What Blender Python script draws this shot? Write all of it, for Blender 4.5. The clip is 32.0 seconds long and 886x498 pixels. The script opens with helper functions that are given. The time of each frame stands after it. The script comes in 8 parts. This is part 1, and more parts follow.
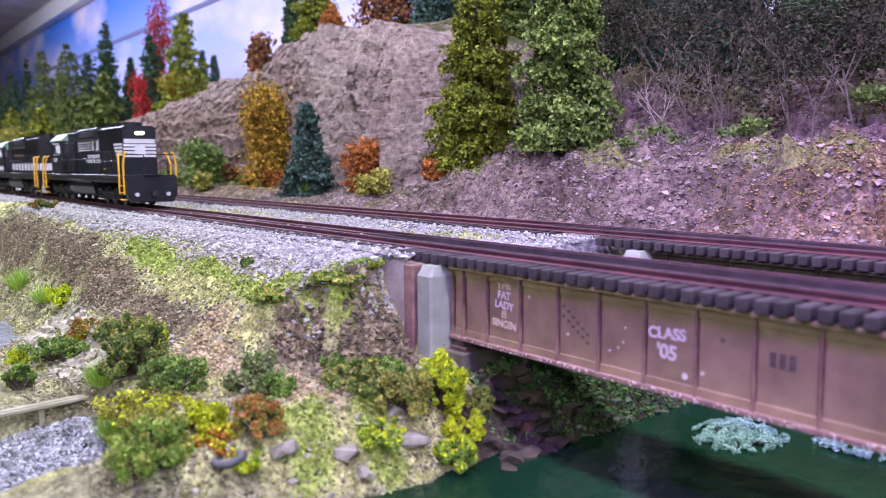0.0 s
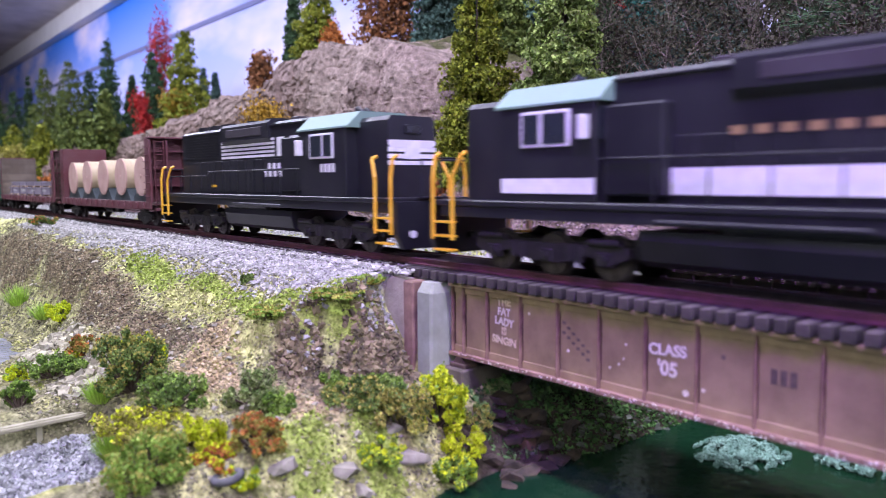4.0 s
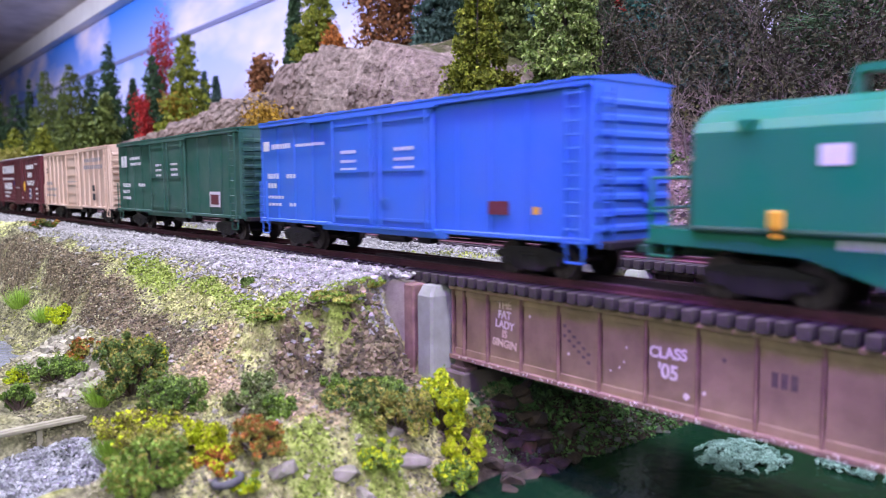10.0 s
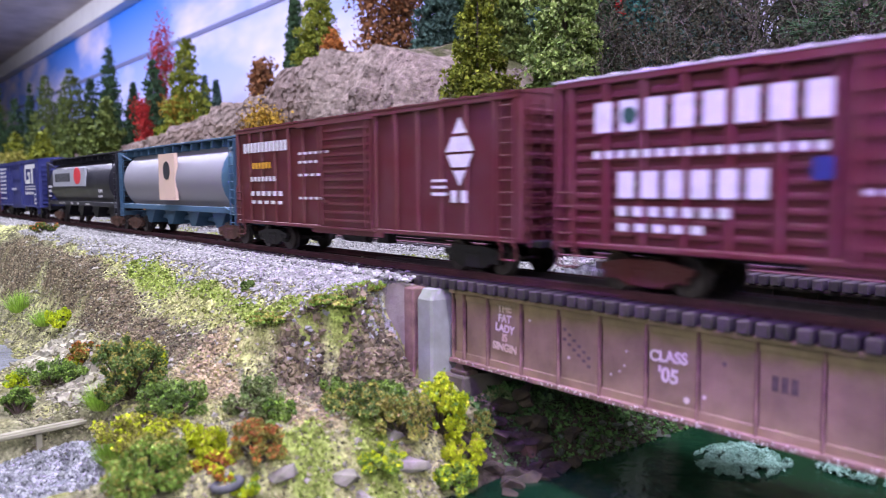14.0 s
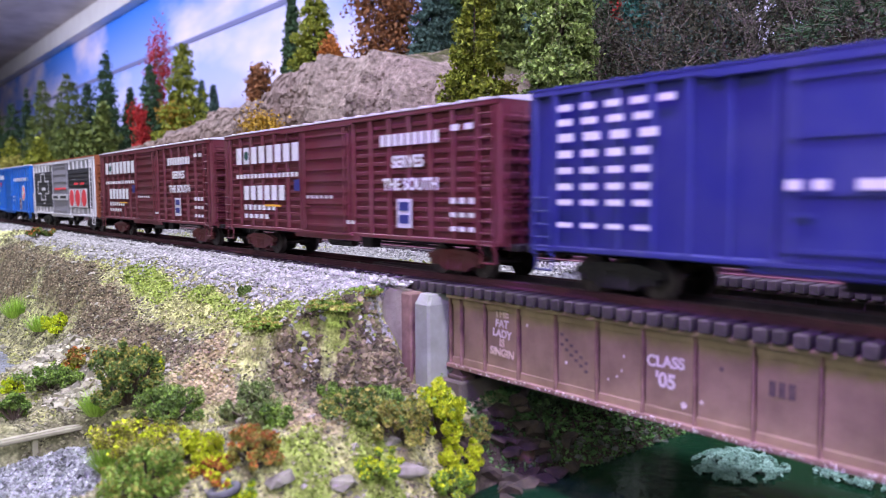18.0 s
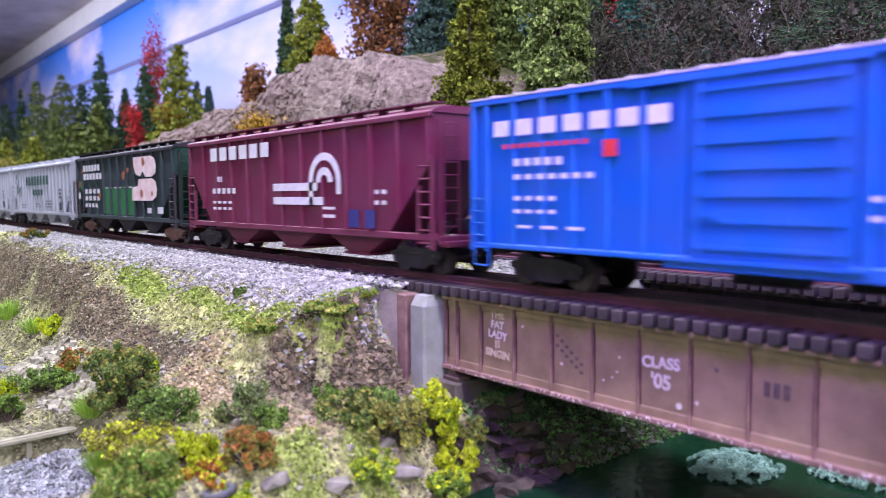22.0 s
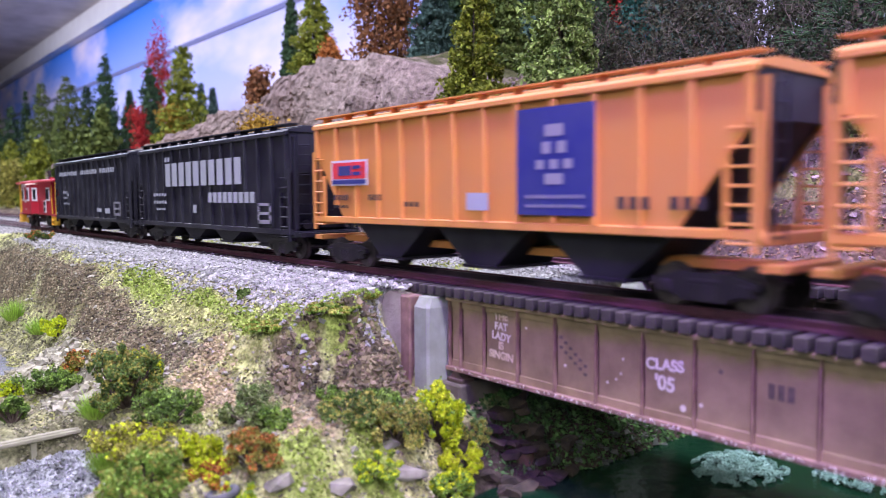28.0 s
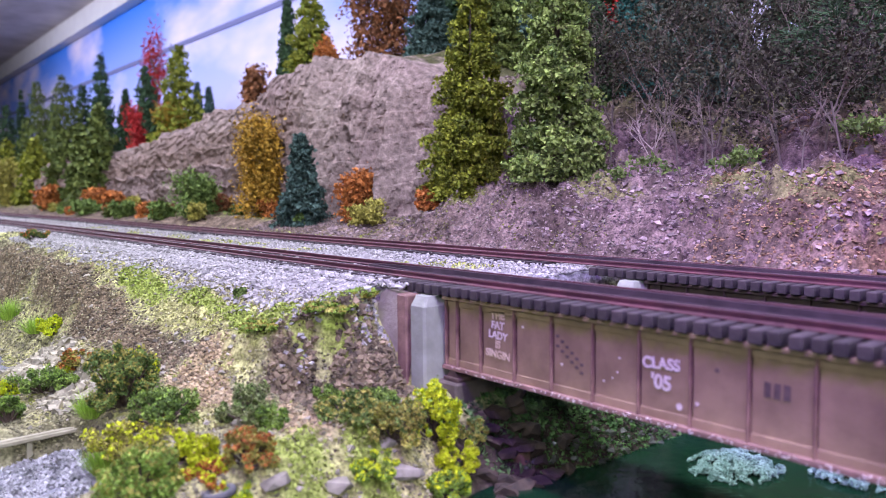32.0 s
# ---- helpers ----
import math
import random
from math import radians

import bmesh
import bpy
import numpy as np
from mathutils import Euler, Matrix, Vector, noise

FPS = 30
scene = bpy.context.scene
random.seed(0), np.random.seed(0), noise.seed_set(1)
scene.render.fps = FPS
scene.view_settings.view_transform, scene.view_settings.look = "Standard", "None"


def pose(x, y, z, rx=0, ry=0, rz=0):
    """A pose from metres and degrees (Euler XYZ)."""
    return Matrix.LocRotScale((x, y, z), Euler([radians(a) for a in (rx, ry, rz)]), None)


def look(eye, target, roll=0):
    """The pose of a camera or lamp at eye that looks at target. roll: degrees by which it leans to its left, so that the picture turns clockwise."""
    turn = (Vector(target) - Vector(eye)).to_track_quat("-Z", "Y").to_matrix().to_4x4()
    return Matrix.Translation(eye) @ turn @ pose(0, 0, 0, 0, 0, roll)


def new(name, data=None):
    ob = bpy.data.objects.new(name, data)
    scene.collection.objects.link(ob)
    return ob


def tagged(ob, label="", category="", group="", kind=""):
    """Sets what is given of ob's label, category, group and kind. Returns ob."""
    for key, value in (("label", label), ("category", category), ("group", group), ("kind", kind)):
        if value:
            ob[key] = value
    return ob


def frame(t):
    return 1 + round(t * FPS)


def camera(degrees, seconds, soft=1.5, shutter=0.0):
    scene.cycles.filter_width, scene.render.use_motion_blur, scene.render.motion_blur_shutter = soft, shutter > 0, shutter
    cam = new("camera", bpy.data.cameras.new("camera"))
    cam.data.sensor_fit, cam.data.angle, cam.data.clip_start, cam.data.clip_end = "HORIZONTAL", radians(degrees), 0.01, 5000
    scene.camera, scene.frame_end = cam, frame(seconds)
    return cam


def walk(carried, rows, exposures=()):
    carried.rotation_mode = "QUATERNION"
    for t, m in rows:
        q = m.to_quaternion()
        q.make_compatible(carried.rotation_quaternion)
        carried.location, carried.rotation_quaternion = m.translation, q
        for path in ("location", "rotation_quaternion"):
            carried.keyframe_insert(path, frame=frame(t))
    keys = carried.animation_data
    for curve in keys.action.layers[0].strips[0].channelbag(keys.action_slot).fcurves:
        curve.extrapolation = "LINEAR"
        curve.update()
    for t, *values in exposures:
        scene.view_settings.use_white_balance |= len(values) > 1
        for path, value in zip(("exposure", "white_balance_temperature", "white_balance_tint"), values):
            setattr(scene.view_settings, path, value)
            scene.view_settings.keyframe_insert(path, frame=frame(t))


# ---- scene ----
EYE = Vector((0.0, -0.1596, 0.0254))

ROLL = -0.4


def aim(turn, dip):
    """The camera's pose: turn in degrees from the track's far end, dip below level."""
    a, b = radians(turn), radians(dip)
    way = Vector((-math.cos(a) * math.cos(b), math.sin(a) * math.cos(b), -math.sin(b)))
    return look(EYE, EYE + way, ROLL)


cam = camera(60.3, 32.0, soft=0.6, shutter=0.35)
cam.data.dof.use_dof, cam.data.dof.focus_distance, cam.data.dof.aperture_fstop = True, 0.33, 21.0
walk(cam, [(t, aim(turn, dip)) for t, turn, dip in [
    (0, 39.196, 6.401), (0.5, 39.174, 6.274), (1, 39.090, 6.147), (1.5, 39.026, 6.019),
    (2, 39.005, 5.892), (2.5, 39.068, 5.765), (3, 39.153, 5.510), (3.5, 39.196, 5.298),
    (5.5, 39.196, 5.001), (9, 39.174, 4.937), (12.5, 39.174, 4.916), (13, 39.132, 4.831),
    (13.5, 39.153, 4.789), (14, 39.174, 4.661), (14.5, 39.174, 4.576), (16.5, 39.153, 4.322),
    (17, 39.174, 4.322), (17.5, 39.259, 4.279), (18, 39.387, 4.279), (18.5, 39.514, 4.279),
    (19, 39.641, 4.279), (19.5, 39.726, 4.322), (20, 39.769, 4.322), (20.5, 39.832, 4.279),
    (21, 39.832, 4.279), (21.5, 39.769, 4.279), (22, 39.726, 4.194), (22.5, 39.705, 4.152),
    (23, 39.641, 4.152), (23.5, 39.705, 4.152), (24, 39.875, 4.152), (24.5, 40.172, 4.152),
    (25, 40.257, 4.067), (25.5, 40.108, 4.067), (27.5, 39.493, 4.025), (28, 39.450, 4.067),
    (28.5, 39.493, 4.067), (29, 39.641, 4.067), (29.5, 39.832, 4.067), (30, 39.854, 4.152),
    (30.5, 39.832, 4.152), (31, 39.832, 4.152), (31.5, 39.769, 4.152), (32, 39.705, 4.152),
]], exposures=[(0, 0.0), (32, 0.0)])

# ---- light: an LED row under the ceiling, a violet LED strip over the aisle and an added front fill ----
world = bpy.data.worlds.new("room_air")
world.use_nodes = True
world.node_tree.nodes["Background"].inputs[0].default_value = (0.5, 0.55, 0.7, 1)
world.node_tree.nodes["Background"].inputs[1].default_value = 0.015
scene.world = world


def area_lamp(name, eye, target, sx, sy, watts, colour):
    data = bpy.data.lights.new(name, "AREA")
    data.shape, data.size, data.size_y, data.energy, data.color = "RECTANGLE", sx, sy, watts, colour
    ob = new(name, data)
    ob.matrix_world = look(eye, target)
    return ob


area_lamp("ceiling_led_row", (-0.4, -0.16, 0.772), (-0.4, 0.16, 0.0), 7.0, 0.10, 108.0, (0.745, 0.745, 1.0))
# no known lamp: fill added in front to brighten girder webs and car sides
area_lamp("added_front_fill", (0.5, -1.25, 0.78), (-0.1, 0.0, 0.0), 2.4, 0.6, 28.0, (0.83, 0.85, 1.0))
violet = area_lamp("violet_led_lamp", (0.08, -0.25, 0.40), (-0.02, 0.10, 0.05), 0.30, 0.06, 1.1, (0.36, 0.13, 1.0))
violet.data.spread = 1.3

# ---- materials ----


def colour4(c):
    return (c[0], c[1], c[2], 1.0)


def mat(name, c1, c2=None, scale=300.0, rough=0.6, metal=0.0, bump=0.0, bump_scale=900.0, isle=0.0, each=0.0, spec=0.5, glow=None):
    """A surface with stains at one size and grain at another. isle, each: how far islands or pieces differ in brightness."""
    m = bpy.data.materials.new(name)
    m.use_nodes = True
    nt = m.node_tree
    b = nt.nodes["Principled BSDF"]
    b.inputs["Roughness"].default_value, b.inputs["Metallic"].default_value = rough, metal
    b.inputs["Specular IOR Level"].default_value = spec
    if glow:
        b.inputs["Emission Color"].default_value, b.inputs["Emission Strength"].default_value = colour4(glow[0]), glow[1]
    at = nt.nodes.new("ShaderNodeTexCoord")
    n1 = nt.nodes.new("ShaderNodeTexNoise")
    n1.inputs["Scale"].default_value, n1.inputs["Detail"].default_value = scale, 6.0
    nt.links.new(at.outputs["Object"], n1.inputs["Vector"])
    ramp = nt.nodes.new("ShaderNodeValToRGB")
    ramp.color_ramp.elements[0].position, ramp.color_ramp.elements[1].position = 0.32, 0.68
    ramp.color_ramp.elements[0].color = colour4(c1)
    ramp.color_ramp.elements[1].color = colour4(c2 or [min(1, v * 1.18) for v in c1])
    nt.links.new(n1.outputs["Fac"], ramp.inputs["Fac"])
    out = ramp.outputs["Color"]
    for amount, node, socket in ((isle, "ShaderNodeNewGeometry", "Random Per Island"), (each, "ShaderNodeObjectInfo", "Random")):
        if amount:
            g = nt.nodes.new(node)
            r = nt.nodes.new("ShaderNodeMapRange")
            r.inputs["To Min"].default_value, r.inputs["To Max"].default_value = 1 - amount, 1 + amount
            nt.links.new(g.outputs[socket], r.inputs["Value"])
            x = nt.nodes.new("ShaderNodeMix")
            x.data_type, x.blend_type = "RGBA", "MULTIPLY"
            x.inputs["Factor"].default_value = 1.0
            nt.links.new(out, x.inputs["A"])
            nt.links.new(r.outputs["Result"], x.inputs["B"])
            out = x.outputs["Result"]
    nt.links.new(out, b.inputs["Base Color"])
    n2 = nt.nodes.new("ShaderNodeTexNoise")
    n2.inputs["Scale"].default_value, n2.inputs["Detail"].default_value = bump_scale, 5.0
    nt.links.new(at.outputs["Object"], n2.inputs["Vector"])
    rr = nt.nodes.new("ShaderNodeMapRange")
    rr.inputs["To Min"].default_value, rr.inputs["To Max"].default_value = max(0.02, rough - 0.12), min(1, rough + 0.12)
    nt.links.new(n2.outputs["Fac"], rr.inputs["Value"])
    nt.links.new(rr.outputs["Result"], b.inputs["Roughness"])
    if bump:
        k = nt.nodes.new("ShaderNodeBump")
        k.inputs["Strength"].default_value, k.inputs["Distance"].default_value = 0.8, bump
        nt.links.new(n2.outputs["Fac"], k.inputs["Height"])
        nt.links.new(k.outputs["Normal"], b.inputs["Normal"])
    return m


def ground_material(name="earth", coarse=(0.38, 1.6), fine_span=(0.60, 1.42)):
    """Earth whose kind (turf, soil, rock, moss) is stored with the sheet, with grain and pits."""
    m = mat(name, (0.3, 0.24, 0.17), rough=0.95, bump=0.0012, bump_scale=420.0, spec=0.1)
    nt = m.node_tree
    b = nt.nodes["Principled BSDF"]
    a = nt.nodes.new("ShaderNodeAttribute")
    a.attribute_name = "kind_of_earth"
    n = nt.nodes.new("ShaderNodeTexNoise")
    n.inputs["Scale"].default_value, n.inputs["Detail"].default_value = 260.0, 9.0
    at = nt.nodes.new("ShaderNodeTexCoord")
    nt.links.new(at.outputs["Object"], n.inputs["Vector"])
    r = nt.nodes.new("ShaderNodeMapRange")
    r.inputs["From Min"].default_value, r.inputs["From Max"].default_value = 0.3, 0.7
    r.inputs["To Min"].default_value, r.inputs["To Max"].default_value = coarse
    nt.links.new(n.outputs["Fac"], r.inputs["Value"])
    x = nt.nodes.new("ShaderNodeMix")
    x.data_type, x.blend_type = "RGBA", "MULTIPLY"
    x.inputs["Factor"].default_value = 1.0
    nt.links.new(a.outputs["Color"], x.inputs["A"])
    nt.links.new(r.outputs["Result"], x.inputs["B"])
    fine = nt.nodes.new("ShaderNodeTexNoise")
    fine.inputs["Scale"].default_value, fine.inputs["Detail"].default_value = 1100.0, 4.0
    nt.links.new(at.outputs["Object"], fine.inputs["Vector"])
    r2 = nt.nodes.new("ShaderNodeMapRange")
    r2.inputs["From Min"].default_value, r2.inputs["From Max"].default_value = 0.32, 0.68
    r2.inputs["To Min"].default_value, r2.inputs["To Max"].default_value = fine_span
    nt.links.new(fine.outputs["Fac"], r2.inputs["Value"])
    x2 = nt.nodes.new("ShaderNodeMix")
    x2.data_type, x2.blend_type = "RGBA", "MULTIPLY"
    x2.inputs["Factor"].default_value = 1.0
    nt.links.new(x.outputs["Result"], x2.inputs["A"])
    nt.links.new(r2.outputs["Result"], x2.inputs["B"])
    nt.links.new(x2.outputs["Result"], b.inputs["Base Color"])
    return m


EARTH = ground_material()
CLIFF_ROCK = ground_material("carved_plaster_rock", (0.58, 1.38), (0.72, 1.30))
BALLAST = mat("pale_ballast", (0.20, 0.193, 0.180), (0.41, 0.396, 0.365), scale=500, rough=0.9, bump=0.0002, isle=0.35)
STONE = mat("loose_stone", (0.15, 0.138, 0.098), (0.37, 0.345, 0.26), scale=300, rough=0.9, bump=0.0003, isle=0.4)
BEACH_STONE = mat("beach_pebble", (0.19, 0.175, 0.115), (0.46, 0.43, 0.30), scale=300, rough=0.85, bump=0.0003, isle=0.45)
GREY_ROCK = mat("grey_rock", (0.15, 0.138, 0.098), (0.34, 0.315, 0.235), scale=200, rough=0.85, bump=0.0004, each=0.25)
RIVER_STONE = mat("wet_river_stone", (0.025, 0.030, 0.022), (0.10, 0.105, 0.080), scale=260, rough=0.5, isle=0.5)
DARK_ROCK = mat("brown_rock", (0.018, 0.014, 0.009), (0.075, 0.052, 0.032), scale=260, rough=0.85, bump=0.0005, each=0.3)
# seat concrete: the shade under the deck is put into this dark brown
SHADED_SEAT = mat("shaded_seat_concrete", (0.07, 0.058, 0.045), (0.14, 0.115, 0.09), scale=140, rough=0.9, bump=0.0002)
CONCRETE = mat("cast_concrete", (0.22, 0.235, 0.185), (0.31, 0.325, 0.27), scale=160, rough=0.85, bump=0.0002)
STUCCO = mat("pale_wing_wall", (0.30, 0.26, 0.20), (0.44, 0.39, 0.31), scale=200, rough=0.9, bump=0.0003)
RUST = mat("brown_girder_paint", (0.225, 0.160, 0.090), (0.375, 0.272, 0.152), scale=120, rough=0.62, bump=0.0001)
# rust of flange and edge strip; on the ribs it stands for shade
RUST_EDGE_RIB_SHADE = mat("rusted_flange_and_rib_shade", (0.15, 0.085, 0.065), (0.30, 0.18, 0.14), scale=220, rough=0.7, bump=0.0002)
GUARD_STEEL = mat("dark_guard_rail_steel", (0.030, 0.020, 0.026), (0.070, 0.048, 0.056), scale=200, rough=0.5)
TIE = mat("creosoted_tie", (0.022, 0.017, 0.019), (0.060, 0.044, 0.044), scale=300, rough=0.8, bump=0.0002, each=0.3)
RAIL_SIDE = mat("rusty_rail", (0.058, 0.020, 0.027), (0.115, 0.038, 0.046), scale=150, rough=0.6, metal=0.0)
RAIL_HEAD = mat("worn_rail_head", (0.16, 0.085, 0.10), (0.26, 0.16, 0.18), scale=100, rough=0.42, metal=0.6)
WATER = mat("green_river_resin", (0.003, 0.018, 0.008), (0.008, 0.034, 0.015), scale=30, rough=0.09, bump=0.0008, bump_scale=160, spec=0.3)
CREEK = mat("grey_creek_resin", (0.16, 0.17, 0.19), (0.34, 0.35, 0.37), scale=60, rough=0.12, bump=0.0010, bump_scale=260, spec=0.6)
FOAM = mat("white_foam", (0.13, 0.25, 0.19), (0.33, 0.50, 0.41), scale=300, rough=0.8, bump=0.0008, bump_scale=700)
PLASTER = mat("plain_wall_paint", (0.34, 0.33, 0.32), (0.40, 0.39, 0.37), scale=4, rough=0.9)
CEILING = mat("stained_ceiling_board", (0.50, 0.45, 0.46), (0.78, 0.72, 0.73), scale=7, rough=0.95, bump=0.002, bump_scale=60)
TRIM_WHITE = mat("white_trim", (0.72, 0.70, 0.70), (0.8, 0.79, 0.78), scale=12, rough=0.6)
FASCIA = mat("fascia_board", (0.05, 0.05, 0.05), (0.07, 0.07, 0.07), scale=6, rough=0.7)
FLOORING = mat("floor_covering", (0.16, 0.14, 0.12), (0.22, 0.19, 0.17), scale=5, rough=0.9)


def sky_material():
    """A hand-painted sky: deep blue above, pale below, with pink-white clouds."""
    m = mat("painted_sky", (0.3, 0.45, 0.8), rough=0.85, spec=0.2)
    nt = m.node_tree
    b = nt.nodes["Principled BSDF"]
    at = nt.nodes.new("ShaderNodeTexCoord")
    sep = nt.nodes.new("ShaderNodeSeparateXYZ")
    nt.links.new(at.outputs["Object"], sep.inputs["Vector"])
    r = nt.nodes.new("ShaderNodeMapRange")
    r.inputs["From Min"].default_value, r.inputs["From Max"].default_value = 0.15, 0.72
    nt.links.new(sep.outputs["Z"], r.inputs["Value"])
    g = nt.nodes.new("ShaderNodeValToRGB")
    g.color_ramp.elements[0].color, g.color_ramp.elements[1].color = (0.72, 0.69, 0.98, 1), (0.04, 0.24, 0.88, 1)
    nt.links.new(r.outputs["Result"], g.inputs["Fac"])
    mp = nt.nodes.new("ShaderNodeMapping")
    mp.inputs["Scale"].default_value = (1.0, 1.0, 2.6)
    nt.links.new(at.outputs["Object"], mp.inputs["Vector"])
    n = nt.nodes.new("ShaderNodeTexNoise")
    n.inputs["Scale"].default_value, n.inputs["Detail"].default_value = 1.7, 4.0
    nt.links.new(mp.outputs["Vector"], n.inputs["Vector"])
    c = nt.nodes.new("ShaderNodeMapRange")
    c.inputs["From Min"].default_value, c.inputs["From Max"].default_value = 0.47, 0.68
    nt.links.new(n.outputs["Fac"], c.inputs["Value"])
    x = nt.nodes.new("ShaderNodeMix")
    x.data_type = "RGBA"
    x.inputs["B"].default_value = (0.86, 0.76, 0.92, 1)
    nt.links.new(c.outputs["Result"], x.inputs["Factor"])
    nt.links.new(g.outputs["Color"], x.inputs["A"])
    nt.links.new(x.outputs["Result"], b.inputs["Base Color"])
    return m


SKY = sky_material()

# ---- mesh tools (lengths in millimetres, turned to metres when linked) ----


class Shape:
    """Gathers vertices and faces of one part."""

    def __init__(self):
        self.v, self.f, self.s = [], [], []

    def add(self, verts, faces, smooth=False):
        k = len(self.v)
        self.v += [tuple(p) for p in verts]
        self.f += [tuple(i + k for i in f) for f in faces]
        self.s += [smooth] * len(faces)
        return self

    def box(self, x0, x1, y0, y1, z0, z1, c=0.0):
        """A block; c: chamfer of its edges."""
        if c <= 0:
            v = [(x, y, z) for x in (x0, x1) for y in (y0, y1) for z in (z0, z1)]
            return self.add(v, [(0, 1, 3, 2), (4, 6, 7, 5), (0, 4, 5, 1), (2, 3, 7, 6), (0, 2, 6, 4), (1, 5, 7, 3)])
        c = min(c, 0.45 * abs(x1 - x0), 0.45 * abs(y1 - y0), 0.45 * abs(z1 - z0))
        v, at = [], {}
        for i, x in enumerate((x0, x1)):
            for j, y in enumerate((y0, y1)):
                for k, z in enumerate((z0, z1)):
                    sx, sy, sz = (c if not i else -c), (c if not j else -c), (c if not k else -c)
                    for a, p in enumerate(((x, y + sy, z + sz), (x + sx, y, z + sz), (x + sx, y + sy, z))):
                        at[i, j, k, a] = len(v)
                        v.append(p)
        f = []
        for i in (0, 1):
            q = [at[i, 0, 0, 0], at[i, 0, 1, 0], at[i, 1, 1, 0], at[i, 1, 0, 0]]
            f.append(q if i == 0 else q[::-1])
            q = [at[0, i, 0, 1], at[1, i, 0, 1], at[1, i, 1, 1], at[0, i, 1, 1]]
            f.append(q if i == 0 else q[::-1])
            q = [at[0, 0, i, 2], at[0, 1, i, 2], at[1, 1, i, 2], at[1, 0, i, 2]]
            f.append(q if i == 0 else q[::-1])
        for i in (0, 1):
            for j in (0, 1):
                f.append([at[i, j, 0, 0], at[i, j, 1, 0], at[i, j, 1, 1], at[i, j, 0, 1]])
                f.append([at[i, 0, j, 0], at[i, 1, j, 0], at[i, 1, j, 2], at[i, 0, j, 2]])
                f.append([at[0, i, j, 1], at[1, i, j, 1], at[1, i, j, 2], at[0, i, j, 2]])
                for k in (0, 1):
                    f.append([at[i, j, k, a] for a in range(3)])
        return self.add(v, f)

    def prism(self, pts, lo, hi, axis="x", smooth=False):
        """A closed outline pts drawn out along an axis from lo to hi. Axis x: pts are (y, z); y: (x, z); z: (x, y)."""
        def put(a, b, c):
            return {"x": (c, a, b), "y": (a, c, b), "z": (a, b, c)}[axis]
        n = len(pts)
        v = [put(a, b, lo) for a, b in pts] + [put(a, b, hi) for a, b in pts]
        self.add(v, [(i, (i + 1) % n, (i + 1) % n + n, i + n) for i in range(n)], smooth)
        self.add(v, [tuple(range(n))[::-1], tuple(range(n, 2 * n))])
        return self

    def cyl(self, p, q, r, n=10, r2=None, smooth=True, caps=True):
        """A round bar or cone from p to q."""
        p, q = Vector(p), Vector(q)
        r2 = r if r2 is None else r2
        a = (q - p).normalized()
        u = a.orthogonal().normalized()
        w = a.cross(u)
        ring = [(u * math.cos(2 * math.pi * i / n) + w * math.sin(2 * math.pi * i / n)) for i in range(n)]
        v = [p + d * r for d in ring] + [q + d * r2 for d in ring]
        self.add(v, [(i, (i + 1) % n, (i + 1) % n + n, i + n) for i in range(n)], smooth)
        if caps:
            self.add(v, [tuple(range(n))[::-1], tuple(range(n, 2 * n))])
        return self

    def rod(self, pts, r, n=5):
        for p, q in zip(pts[:-1], pts[1:]):
            self.cyl(p, q, r, n)
        return self


def mesh_of(shape, name, material, unit=0.001):
    me = bpy.data.meshes.new(name)
    v = np.array(shape.v, dtype=float) * unit
    me.from_pydata(v.tolist(), [], shape.f)
    me.polygons.foreach_set("use_smooth", np.array(shape.s, dtype=bool))
    me.materials.append(material)
    me.update()
    return me


def part(name, shape, material, parent=None, label="", m=None, unit=0.001):
    """Links a shape (or a mesh made before) as one mesh object under its thing."""
    me = shape if isinstance(shape, bpy.types.Mesh) else mesh_of(shape, name, material, unit)
    ob = new(name, me)
    if parent is not None:
        ob.parent = parent
    if m is not None:
        ob.matrix_basis = m
    if label:
        ob["label"] = label
    return ob


def thing(name, label, category, group="", kind="", at=None):
    """An empty at the base of a thing made of parts."""
    ob = new(name)
    ob.empty_display_size = 0.01
    if at is not None:
        ob.matrix_basis = at
    return tagged(ob, label, category, group, kind)


def raw_mesh(name, v, f, material, smooth=False):
    """A mesh from arrays: v (n, 3) metres, f (m, k) indices of one length."""
    me = bpy.data.meshes.new(name)
    v, f = np.asarray(v, dtype=np.float32), np.asarray(f, dtype=np.int32)
    me.vertices.add(len(v))
    me.vertices.foreach_set("co", v.ravel())
    me.loops.add(f.size)
    me.loops.foreach_set("vertex_index", f.ravel())
    me.polygons.add(len(f))
    me.polygons.foreach_set("loop_start", np.arange(0, f.size, f.shape[1], dtype=np.int32))
    me.polygons.foreach_set("use_smooth", np.full(len(f), smooth))
    me.materials.append(material)
    me.update(calc_edges=True)
    me.validate()
    return me


def lattice(ix, iy, iz, seed):
    """A repeatable random number from 0 to 1 for each whole place."""
    h = (ix * 374761393 + iy * 668265263 + iz * 2147483647 + seed * 144269) & 0xFFFFFFFF
    h = ((h ^ (h >> 13)) * 1274126177) & 0xFFFFFFFF
    return ((h ^ (h >> 16)) & 0xFFFF) / 65535.0


